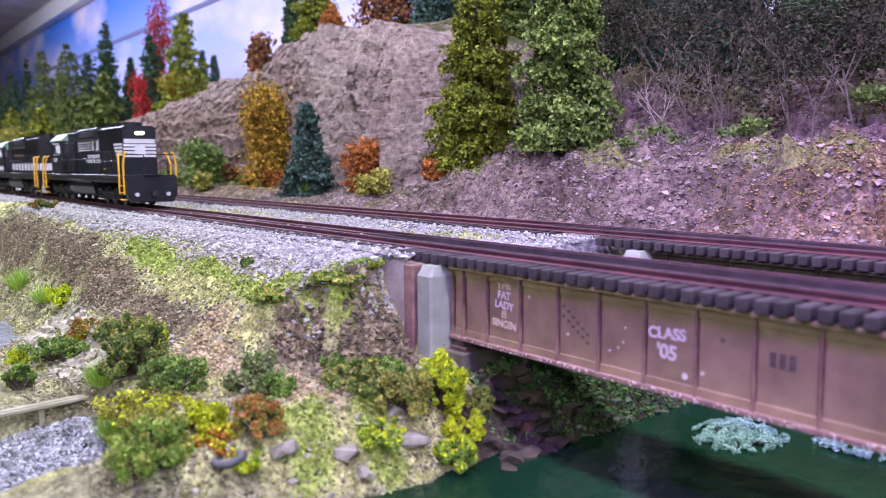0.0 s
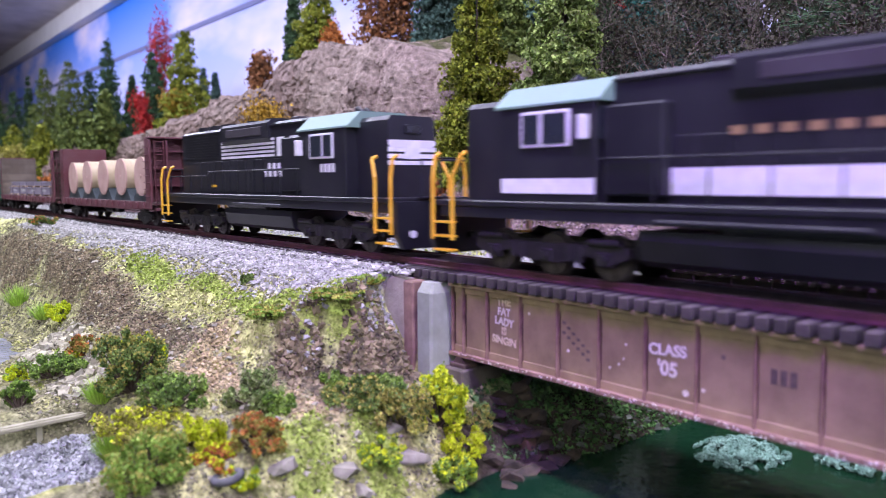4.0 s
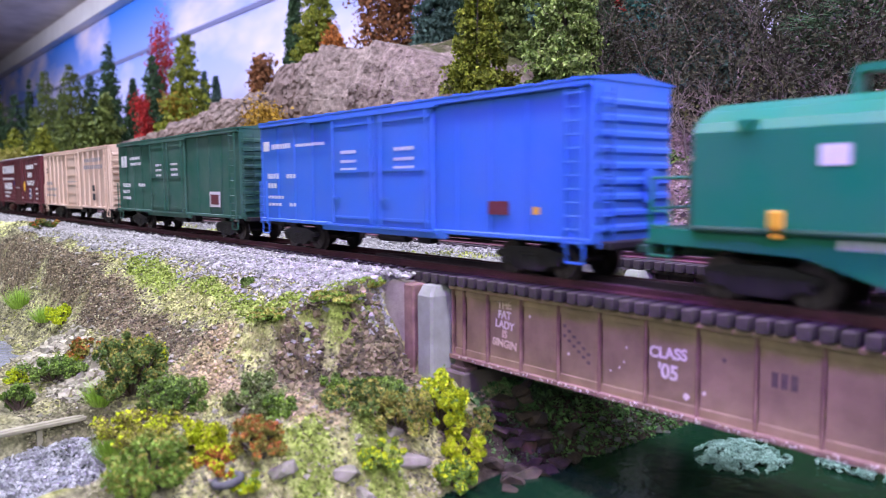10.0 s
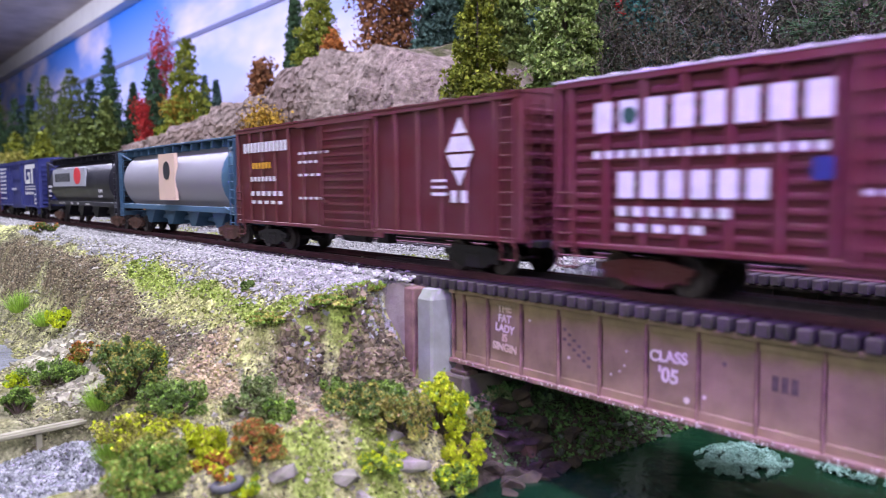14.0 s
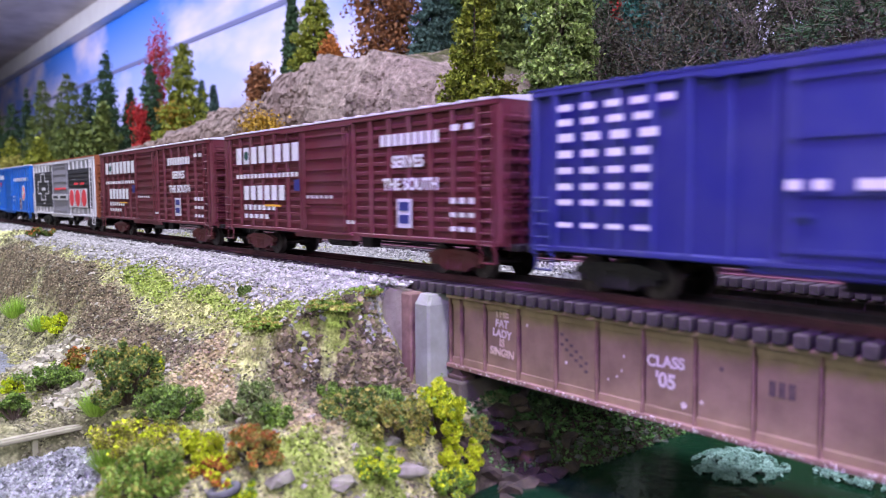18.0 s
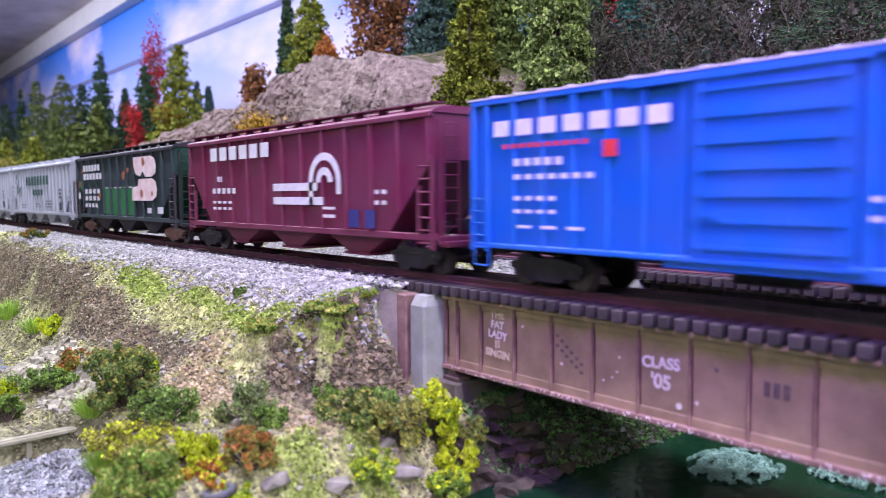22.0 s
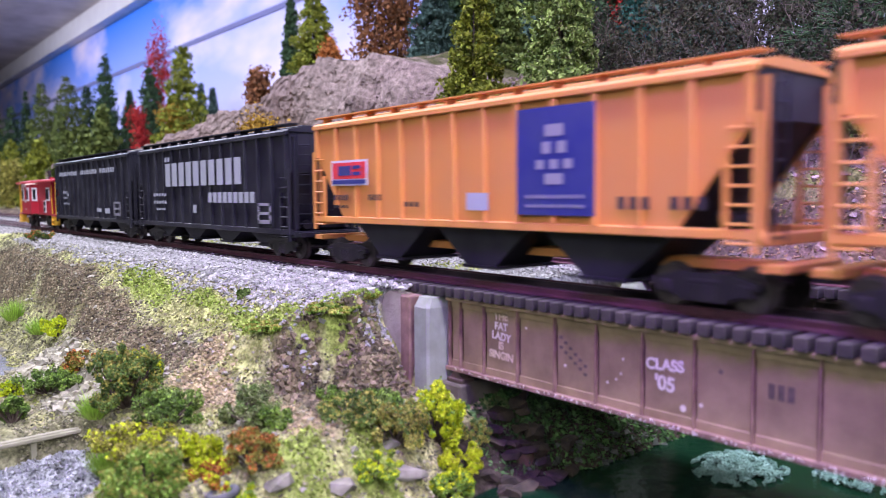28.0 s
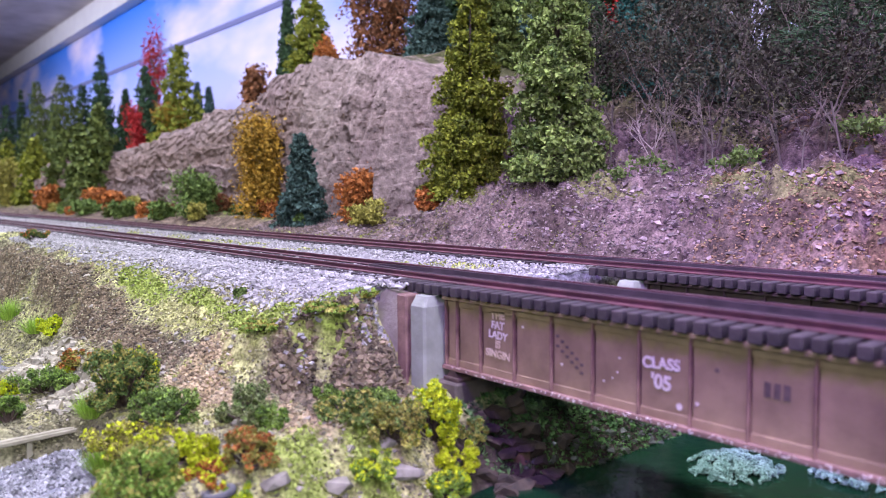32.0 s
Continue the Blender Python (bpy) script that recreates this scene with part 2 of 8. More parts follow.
def grain(x, y, z, size, seed=0, octaves=3):
    """Smooth noise, -1 to 1, with features of that size."""
    total, amp, norm = 0.0, 1.0, 0.0
    for o in range(octaves):
        px, py, pz = (np.asarray(c, dtype=float) / size * 2 ** o + 1000.0 for c in (x, y, z))
        ix, iy, iz = (np.floor(c).astype(np.int64) for c in (px, py, pz))
        fx, fy, fz = px - ix, py - iy, pz - iz
        fx, fy, fz = (c * c * (3 - 2 * c) for c in (fx, fy, fz))
        s = 0.0
        for a in (0, 1):
            for b in (0, 1):
                for c in (0, 1):
                    s = s + lattice(ix + a, iy + b, iz + c, seed + o) * (fx if a else 1 - fx) * (fy if b else 1 - fy) * (fz if c else 1 - fz)
        total, norm, amp = total + amp * (2 * s - 1), norm + amp, amp * 0.5
    return total / norm


def ease(a, b, x):
    t = np.clip((np.asarray(x, dtype=float) - a) / (b - a), 0, 1)
    return t * t * (3 - 2 * t)

# ---- the land: one sheet ----
BRIDGE_X0, BRIDGE_X1 = -0.1755, 0.1850
TRACK_END = 6.62
FAR_Y = 0.077
WATER_Z = -0.0560
WALL_Y = 0.79
FRONT_Y = -0.30


def crest_of(x):
    """Height of the cliff's lip along the track."""
    xs = [-7.0, -2.0, -1.30, -1.02, -0.90, -0.797, -0.682, -0.60, -0.553, -0.482, -0.38, -0.306, -0.25, 0.0, 7.0]
    zs = [0.080, 0.085, 0.092, 0.108, 0.120, 0.128, 0.141, 0.146, 0.142, 0.125, 0.098, 0.084, 0.074, 0.078, 0.08]
    return np.interp(x, xs, zs) + grain(x, 0 * x, 0 * x, 0.05, 5) * 0.005


def foot_of(x):
    """Where the cliff's foot lies."""
    return 0.190 + 0.016 * grain(x, 0 * x, 0 * x, 0.16, 7) + 0.045 * ease(0.42, 0.30, -x)


def land(x, y, rough=True):
    """Height of the land at x, y."""
    x, y = np.asarray(x, dtype=float), np.asarray(y, dtype=float)
    wob = grain(x, y, 0 * x, 0.040, 3) * 0.005
    # shelf that carries both tracks, and the bank in front of it
    crest = -0.034 - 0.020 * ease(0.27, 0.45, -x) + wob
    q = crest - y
    shelf_z = np.interp(q, [-0.008, 0.0, 0.014, 0.024, 0.034, 0.05, 0.08, 0.3], [-0.0046, -0.0075, -0.0150, -0.0235, -0.033, -0.041, -0.048, -0.053])
    shelf_z = np.where(y > -0.026, -0.0046, shelf_z)
    shelf_z = shelf_z - 0.018 * ease(0.33, 0.40, -x) * ease(-0.062, -0.076, y)
    lower = np.interp(-0.060 - y, [-0.06, 0.0, 0.008, 0.023, 0.05, 0.10, 0.3], [-0.033, -0.034, -0.036, -0.041, -0.047, -0.052, -0.054])
    lower = np.minimum(lower - 0.85 * np.clip(x + 0.170, 0, 0.035), shelf_z)
    drop = 0.0
    edge = -0.1955 + grain(x, y, 0 * x, 0.02, 13) * 0.004 - 0.030 * ease(-0.036, -0.062, y)
    edge = edge - 0.010 * ease(-0.028, -0.020, y)
    beside = np.interp(x - edge, [0.0, 0.004, 0.010, 0.016], [0.0, 0.40, 0.62, 1.0])
    edge = np.where(y > -0.0170, -0.186, edge)
    beside = np.where(y > -0.0170, ease(-0.186, -0.178, x), beside)
    drop = np.maximum(drop, beside * ease(BRIDGE_X1 + 0.012, BRIDGE_X1, x))
    z = shelf_z * (1 - drop) + lower * drop
    # land behind the far track
    back = ease(0.108, 0.118, y)
    cliff = ease(0.33, 0.44, -x)
    top, foot = crest_of(x), foot_of(x)
    apron_l = -0.005 + 0.013 * ease(0.112, 0.19, y)
    zl = apron_l + (top - 0.004 - apron_l) * ease(foot + 0.014, foot + 0.052, y) + 0.016 * ease(foot + 0.05, foot + 0.14, y)
    zr = -0.012 + 0.040 * ease(0.108, 0.165, y) + (top - 0.028) * (0.62 * ease(0.195, 0.26, y) + 0.38 * ease(0.24, 0.36, y))
    zb = zl * cliff + zr * (1 - cliff)
    zb = zb + 0.045 * ease(0.33, 0.62, y)
    z = z * (1 - back) + zb * back
    # the river's valley under both bridges
    shore = -0.173 + 0.006 * grain(x, y, 0 * x, 0.03, 11) + 0.040 * ease(0.0, 0.045, y) + 0.017 * ease(-0.012, 0.006, y)
    right = BRIDGE_X1 + 0.004
    wide = np.where(y > 0.10, 0.050, 0.050)
    valley = ease(shore, shore + wide, x) * ease(right, right - wide, x)
    fade = 1 - ease(0.118, 0.150, y)
    bed = -0.066 - 0.024 * ease(-0.012, 0.006, y)
    z = z * (1 - valley * fade) + bed * valley * fade
    # front water on the lower left
    pool = ease(0.262, 0.250, -x) * ease(0.195, 0.215, -x) * ease(-0.094, -0.102, y)
    z = z - 0.014 * pool
    if rough:
        free = 1 - ease(-0.040, -0.028, y) * ease(0.122, 0.116, y) * (1 - valley * fade)
        z = z + free * (grain(x, y, 0 * x, 0.022, 21) * 0.0034 + grain(x, y, 0 * x, 0.007, 23) * 0.0026)
        stony = ease(0.118, 0.130, y) * ease(0.34, 0.27, y) * ease(0.46, 0.40, -x)
        z = z + stony * (np.abs(grain(x, y, 0 * x, 0.045, 27)) * 0.032 * ease(0.165, 0.20, y) + np.abs(grain(x, y, 0 * x, 0.018, 25)) * 0.018 + np.abs(grain(x, y, 0 * x, 0.007, 26)) * 0.008 - 0.006)
    return z


def land_z(x, y):
    return float(land(np.array([x]), np.array([y]))[0])


def steps(*runs):
    """Coordinates along one side of the sheet: runs of (from, to, step)."""
    c = []
    for a, b, d in runs:
        c += list(np.arange(a, b - d * 0.25, d))
    return np.array(c + [runs[-1][1]])


# patches of the bank: (x, y, half length, half width)
DARK_SOIL = ((-0.520, -0.066, 0.09, 0.012), (-0.420, -0.063, 0.06, 0.011), (-0.345, -0.066, 0.045, 0.012), (-0.285, -0.067, 0.030, 0.010), (-0.250, -0.064, 0.014, 0.006), (-0.205, -0.048, 0.014, 0.007), (-0.188, -0.036, 0.011, 0.010), (-0.182, -0.028, 0.009, 0.010), (-0.188, -0.052, 0.012, 0.005))
TAN_SOIL = ((-0.228, -0.0695, 0.018, 0.009), (-0.240, -0.062, 0.016, 0.006), (-0.176, -0.0595, 0.012, 0.008), (-0.170, -0.052, 0.010, 0.007), (-0.195, -0.060, 0.012, 0.005))
GREEN_TURF = ((-0.340, -0.050, 0.030, 0.006), (-0.228, -0.0500, 0.018, 0.005), (-0.200, -0.0385, 0.014, 0.006), (-0.196, -0.031, 0.008, 0.004), (-0.213, -0.0445, 0.016, 0.006), (-0.245, -0.0480, 0.016, 0.004), (-0.164, -0.0690, 0.012, 0.008), (-0.160, -0.0510, 0.010, 0.006), (-0.280, -0.0460, 0.020, 0.004))
STRAW_TURF = ((-0.300, -0.0530, 0.030, 0.007), (-0.235, -0.0570, 0.022, 0.007), (-0.260, -0.0480, 0.030, 0.008), (-0.168, -0.0740, 0.018, 0.012), (-0.160, -0.0600, 0.010, 0.008), (-0.215, -0.0750, 0.020, 0.006), (-0.400, -0.0500, 0.050, 0.006))


def patches(x, y, spots, seed, size=0.011):
    """How far x, y lies in a patch, 0 to 1, with ragged edges."""
    best = 0 * x
    for a, b, rx, ry in spots:
        best = np.maximum(best, np.exp(-((x - a) / rx) ** 2 - ((y - b) / ry) ** 2))
    return ease(0.25, 0.75, best + 0.42 * grain(x, y, 0 * x, size, seed, 4))


def build_ground():
    gx = steps((-6.7, -2.4, 0.10), (-2.4, -1.3, 0.018), (-1.3, -0.80, 0.0032), (-0.80, -0.45, 0.0019), (-0.45, -0.30, 0.0016), (-0.30, -0.14, 0.0012), (-0.14, -0.02, 0.0016), (-0.02, 0.30, 0.006), (0.30, 1.0, 0.03), (1.0, 6.7, 0.12))
    gy = steps((FRONT_Y, -0.15, 0.008), (-0.15, -0.11, 0.0020), (-0.11, -0.02, 0.0012), (-0.02, 0.105, 0.005), (0.105, 0.185, 0.0020), (0.185, 0.25, 0.0016), (0.25, 0.36, 0.0030), (0.36, WALL_Y - 0.004, 0.015))
    X, Y = np.meshgrid(gx, gy, indexing="ij")
    Z = land(X, Y)
    # rough rock on the slope
    e = 0.002
    steep = ease(0.8, 2.2, np.abs(land(X, Y + e, False) - land(X, Y - e, False)) / (2 * e)) * ease(0.12, 0.16, Y)
    groove = grain(X, Y, 0.6 * Z, 0.010, 33, 4) * 0.006
    rocky = np.maximum(steep, 0.55 * ease(0.17, 0.20, Y) * ease(0.34, 0.28, Y)) * ease(0.46, 0.40, -X)
    Y2 = Y + groove * rocky
    Z2 = Z + grain(X, Y, Z, 0.012, 37) * 0.0040 * rocky
    n, k = X.shape
    idx = np.arange(n * k).reshape(n, k)
    f = np.stack([idx[:-1, :-1], idx[1:, :-1], idx[1:, 1:], idx[:-1, 1:]], -1).reshape(-1, 4)
    me = raw_mesh("ground", np.stack([X, Y2, Z2], -1).reshape(-1, 3), f, EARTH)
    # kinds of earth
    turf = np.array((0.27, 0.29, 0.075))
    straw = np.array((0.42, 0.375, 0.20))
    soil = np.array((0.098, 0.088, 0.045))
    sand = np.array((0.27, 0.262, 0.145))
    rock = np.array((0.40, 0.32, 0.27))
    rock2 = np.array((0.30, 0.215, 0.215))
    moss = np.array((0.045, 0.105, 0.030))
    g1 = grain(X, Y, 0 * X, 0.030, 41)[..., None] * 0.5 + 0.5
    g2 = grain(X, Y, Z, 0.010, 43)[..., None] * 0.5 + 0.5
    col = sand * (1 - g2) + soil * g2
    flat = 1 - ease(0.5, 1.2, np.abs(land(X, Y + e, False) - land(X, Y - e, False)) / (2 * e))[..., None]
    green = ease(0.48, 0.66, g1) * flat
    meadow = turf * g2 + straw * (1 - g2)
    front = ease(0.0, -0.02, Y)[..., None]
    col = col * (1 - green * front) + meadow * green * front
    lip = (ease(-0.070, -0.056, Y + 0.016 * ease(0.27, 0.45, -X)) * ease(-0.028, -0.034, Y) * ease(0.185, 0.20, -X))[..., None] * ease(0.30, 0.55, g1 * 0.6 + g2 * 0.4)
    col = col * (1 - lip) + (np.array((0.41, 0.44, 0.14)) * g2 + np.array((0.52, 0.51, 0.24)) * (1 - g2)) * lip
    for spots, seed, a, b in ((STRAW_TURF, 151, (0.44, 0.43, 0.185), (0.31, 0.32, 0.115)), (TAN_SOIL, 152, (0.36, 0.28, 0.150), (0.22, 0.165, 0.080)), (DARK_SOIL, 153, (0.19, 0.150, 0.088), (0.070, 0.054, 0.030)), (GREEN_TURF, 154, (0.34, 0.40, 0.10), (0.22, 0.27, 0.06))):
        w = patches(X, Y, spots, seed)[..., None] * ease(-0.020, -0.026, Y)[..., None]
        col = col * (1 - w) + (np.array(a) * g2 + np.array(b) * (1 - g2)) * w
    behind = ease(0.112, 0.125, Y)[..., None]
    pink = ease(0.5, 0.3, -X)[..., None]
    g3 = grain(X, Y, Z, 0.045, 47)[..., None] * 0.5 + 0.5
    earthy = np.array((0.165, 0.100, 0.060)) * ease(0.18, 0.08, -X)[..., None] + np.array((0.115, 0.080, 0.070)) * (1 - ease(0.18, 0.08, -X)[..., None])
    slope = earthy * (1 - ease(0.42, 0.62, g3)) + np.array((0.235, 0.165, 0.155)) * ease(0.42, 0.62, g3)
    apron = np.array((0.16, 0.12, 0.085)) * (0.5 + g2)
    stone = (apron * (1 - pink) + slope * pink) * (0.35 + 0.8 * g2)
    col = col * (1 - behind) + stone * behind
    grass_top = ease(0.045, 0.06, Y - 0.19)[..., None] * behind * ease(0.30, 0.60, g1) * 0.8
    col = col * (1 - grass_top) + (turf * 0.28 + straw * 0.08) * grass_top
    ledge_green = (ease(0.150, 0.160, Y) * ease(0.198, 0.186, Y))[..., None] * ease(0.45, 0.6, g1)
    col = col * (1 - ledge_green) + meadow * 0.45 * ledge_green
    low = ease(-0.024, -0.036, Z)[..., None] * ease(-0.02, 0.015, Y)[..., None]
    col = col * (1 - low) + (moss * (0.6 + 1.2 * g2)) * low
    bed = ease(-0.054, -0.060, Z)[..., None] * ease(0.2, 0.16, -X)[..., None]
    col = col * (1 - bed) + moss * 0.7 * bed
    # low ground beside the abutment and river turns dark brown
    low_dark = (ease(-0.172, -0.164, X) * ease(-0.038, -0.044, Z) * ease(-0.032, -0.022, Y) * ease(0.1, 0.0, X))[..., None]
    col = col * (1 - low_dark) + np.array((0.045, 0.034, 0.026)) * (0.5 + g2) * low_dark
    shelf = (ease(-0.034, -0.028, Y) * ease(0.118, 0.110, Y))[..., None] * (1 - low) * ease(-0.0100, -0.0080, Z)[..., None]
    col = col * (1 - shelf) + np.array((0.26, 0.25, 0.26)) * (0.55 + 0.6 * g2) * shelf
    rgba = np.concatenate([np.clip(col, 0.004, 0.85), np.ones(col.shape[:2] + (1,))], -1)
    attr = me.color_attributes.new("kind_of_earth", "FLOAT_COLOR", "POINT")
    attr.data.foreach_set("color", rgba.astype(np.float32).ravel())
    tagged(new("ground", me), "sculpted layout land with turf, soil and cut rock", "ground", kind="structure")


build_ground()


def build_cliff():
    """The cut rock face: columns on its shoulder, ledges farther along, blocks and grain."""
    xs = steps((-2.4, -1.3, 0.012), (-1.3, -0.80, 0.0030), (-0.80, -0.33, 0.0015))
    us = np.concatenate([np.linspace(0, 1, 110), np.linspace(1.02, 2.0, 26)])
    X, U = np.meshgrid(xs, us, indexing="ij")
    top, foot = crest_of(X), foot_of(X)
    base = -0.002
    face = np.clip(U, 0, 1)
    Z = base + (top - base) * face
    Y = foot + 0.016 * face + 0.016 * face ** 7
    over = np.clip(U - 1, 0, 1)
    Y = Y + over * 0.11
    Z = Z - 0.055 * ease(0.41, 0.335, -X) * face + 0.020 * ease(0, 1.2, over) - 0.035 * ease(0.7, 1.0, over)
    flute = ease(0.67, 0.59, -X)
    d = 0.012 * grain(X, 0.4 * Z, 0 * X, 0.075, 131) + 0.0165 * flute * (1 - 2 * np.abs(grain(X + 0.10 * grain(X, Z, 0 * X, 0.05, 132) * 0.05, 0.22 * Z, 0 * X, 0.030, 133, 3)))
    rock_bed = Z + 0.010 * grain(X, Z, 0 * X, 0.10, 134) - 0.03 * (X + 0.7)
    thick = rock_bed / 0.021 + 0.35 * grain(X, Z, 0 * X, 0.05, 135)
    bed, m = np.floor(thick), np.mod(thick, 1.0)
    beds = (1 - 0.8 * flute)
    d = d + beds * (0.0075 * (m ** 1.5 - 0.45))
    block = np.floor((X + 0.004 * grain(X, Z, 0 * X, 0.02, 136)) / 0.026 + bed * 0.37).astype(np.int64)
    d = d + beds * 0.0060 * (lattice(block, bed.astype(np.int64), 0 * block, 137) - 0.5)
    knob = np.abs(grain(X, Y, Z, 0.014, 138, 3))
    d = d + 0.0036 * (1 - 2 * knob) * 0.7 + 0.0012 * grain(X, Y, Z, 0.0055, 139, 2)
    d = 0.6 * d + 0.4 * np.round(d / 0.0030) * 0.0030
    d = d * (1 - 0.6 * ease(0.0, 0.3, over)) * ease(-0.02, 0.06, U)
    Z = Z + 0.35 * d * ease(0.6, 1.0, face) + 0.003 * grain(X, Y, Z, 0.016, 140) * ease(0.5, 1.0, face)
    Y = Y - d
    n, k = X.shape
    idx = np.arange(n * k).reshape(n, k)
    f = np.stack([idx[:-1, :-1], idx[1:, :-1], idx[1:, 1:], idx[:-1, 1:]], -1).reshape(-1, 4)
    me = raw_mesh("rock_cliff", np.stack([X, Y, Z], -1).reshape(-1, 3), f, CLIFF_ROCK)
    g1 = grain(X, Y, Z, 0.050, 141)[..., None] * 0.5 + 0.5
    g2 = grain(X, Y, Z, 0.009, 142)[..., None] * 0.5 + 0.5
    tint = lattice(0 * block, bed.astype(np.int64), 0 * block, 143)[..., None]
    pale, rose, clay = np.array((0.27, 0.22, 0.185)), np.array((0.195, 0.137, 0.132)), np.array((0.20, 0.143, 0.105))
    col = pale * (1 - g1) + rose * g1
    col = col * (1 - 0.6 * tint * beds[..., None]) + clay * 0.6 * tint * beds[..., None]
    col = col * (0.65 + 0.70 * g2)
    turf = (ease(1.05, 1.25, U) * ease(-0.1, 0.2, grain(X, Y, 0 * X, 0.03, 144)))[..., None]
    col = col * (1 - turf) + np.array((0.065, 0.064, 0.028)) * turf
    rgba = np.concatenate([np.clip(col, 0.004, 0.85), np.ones(col.shape[:2] + (1,))], -1)
    attr = me.color_attributes.new("kind_of_earth", "FLOAT_COLOR", "POINT")
    attr.data.foreach_set("color", rgba.astype(np.float32).ravel())
    tagged(new("rock_cliff", me), "pinkish cut rock face with columns and ledges", "cliff", kind="structure")


build_cliff()


def slab(name, x0, x1, y0, y1, z0, z1, material, label, category):
    s = Shape().box(x0, x1, y0, y1, z0, z1)
    return tagged(part(name, s, material, unit=1.0), label, category, kind="structure")


X_ROOM = 6.9
slab("backdrop", -X_ROOM, X_ROOM, WALL_Y, WALL_Y + 0.08, -1.35, 0.79, SKY, "wall painted as a blue sky with pink clouds", "backdrop")
slab("ceiling", -X_ROOM, X_ROOM, -2.4, WALL_Y + 0.08, 0.79, 0.85, CEILING, "grey water-stained ceiling boards", "ceiling")
slab("wall_south", -X_ROOM, X_ROOM, -2.48, -2.4, -1.35, 0.85, PLASTER, "plain painted room wall", "wall")
slab("wall_west", -X_ROOM - 0.08, -X_ROOM, -2.48, WALL_Y + 0.08, -1.35, 0.85, PLASTER, "plain painted room wall", "wall")
slab("wall_east", X_ROOM, X_ROOM + 0.08, -2.48, WALL_Y + 0.08, -1.35, 0.85, PLASTER, "plain painted room wall", "wall")
slab("floor", -X_ROOM, X_ROOM, -2.48, WALL_Y + 0.08, -1.40, -1.35, FLOORING, "plain brown floor covering", "floor")
slab("fascia", -6.7, 6.7, FRONT_Y - 0.012, FRONT_Y, -1.35, -0.045, FASCIA, "dark board closing the layout's front", "fascia")
slab("cornice", -X_ROOM, X_ROOM, WALL_Y - 0.045, WALL_Y, 0.712, 0.79, TRIM_WHITE, "white strip between sky wall and ceiling", "trim")
slab("backdrop_seam", -X_ROOM, X_ROOM, WALL_Y - 0.004, WALL_Y, 0.503, 0.517, mat("seam_batten", (0.16, 0.17, 0.33), rough=0.8), "thin blue-grey batten along the sky wall", "trim")

# river under the bridges, and the creek and pool below the bank
slab("river", -0.176, 0.21, FRONT_Y + 0.002, 0.150, -0.080, WATER_Z, WATER, "glossy dark green resin river", "water")
slab("creek", -1.2, -0.335, -0.20, -0.058, -0.090, -0.0545, CREEK, "rippled grey resin creek", "water")

# ---- track ----
GAUGE = 8.25


def rail_profile(y):
    """Outline of a rail (y, z) in millimetres round the track line y, its head at z = 0."""
    return [(y - 0.9, -2.1), (y + 0.9, -2.1), (y + 0.9, -1.8), (y + 0.22, -1.5), (y + 0.22, -0.7), (y + 0.40, -0.55), (y + 0.40, -0.08), (y + 0.3, 0.0),
            (y - 0.3, 0.0), (y - 0.40, -0.08), (y - 0.40, -0.55), (y - 0.22, -0.7), (y - 0.22, -1.5), (y - 0.9, -1.8)]


TIE_MESH = mesh_of(Shape().box(-1.25, 1.25, -15, 15, -4.3, -2.1, 0.15), "tie", TIE)
BRIDGE_TIE_MESH = mesh_of(Shape().box(-1.42, 1.42, -16.0, 16.0, -5.0, -2.1, 0.22), "tie", TIE)
TIE_STEP, BRIDGE_STEP = 0.0062, 0.00418


def build_track(name, yc, label):
    track = thing(name, label, "railway track", kind="structure")
    for side in (-1, 1):
        s = Shape().prism([(a, b) for a, b in rail_profile(yc * 1000 + side * GAUGE)], -TRACK_END * 1000, TRACK_END * 1000, "x")
        part("rail", s, RAIL_SIDE, track, "rust-red rail with a worn head")
        part("rail_head", Shape().box(-TRACK_END * 1000, TRACK_END * 1000, yc * 1000 + side * GAUGE - 0.29, yc * 1000 + side * GAUGE + 0.29, -0.02, 0.012), RAIL_HEAD, track)
    rest = Shape()
    n = 0
    x = -TRACK_END + 0.02
    while x < TRACK_END - 0.02:
        if BRIDGE_X0 - 0.028 < x < BRIDGE_X1 + 0.01:
            x = BRIDGE_X1 + 0.012
        if -0.62 < x < -0.2:
            part("tie", TIE_MESH, None, track, m=pose(x, yc + random.uniform(-4e-4, 4e-4), 0, 0, 0, random.uniform(-1.5, 1.5)))
        elif -1.6 < x < 0.6:
            rest.box(x * 1000 - 1.25, x * 1000 + 1.25, yc * 1000 - 15, yc * 1000 + 15, -4.3, -2.1)
        else:
            rest.box(x * 1000 - 1.25, x * 1000 + 1.25, yc * 1000 - 15, yc * 1000 + 15, -4.3, -2.1)
            x += TIE_STEP
        x += TIE_STEP
    part("far_ties", rest, TIE, track)
    return track


build_track("track_1", 0.0, "weathered track with rusty rails on dark ties")
build_track("track_2", FAR_Y, "second weathered track with rusty rails")

# ---- deck girder bridges ----
RIBS = [-0.1748, -0.1698] + [-0.1596 + 0.01355 * i for i in range(25)]


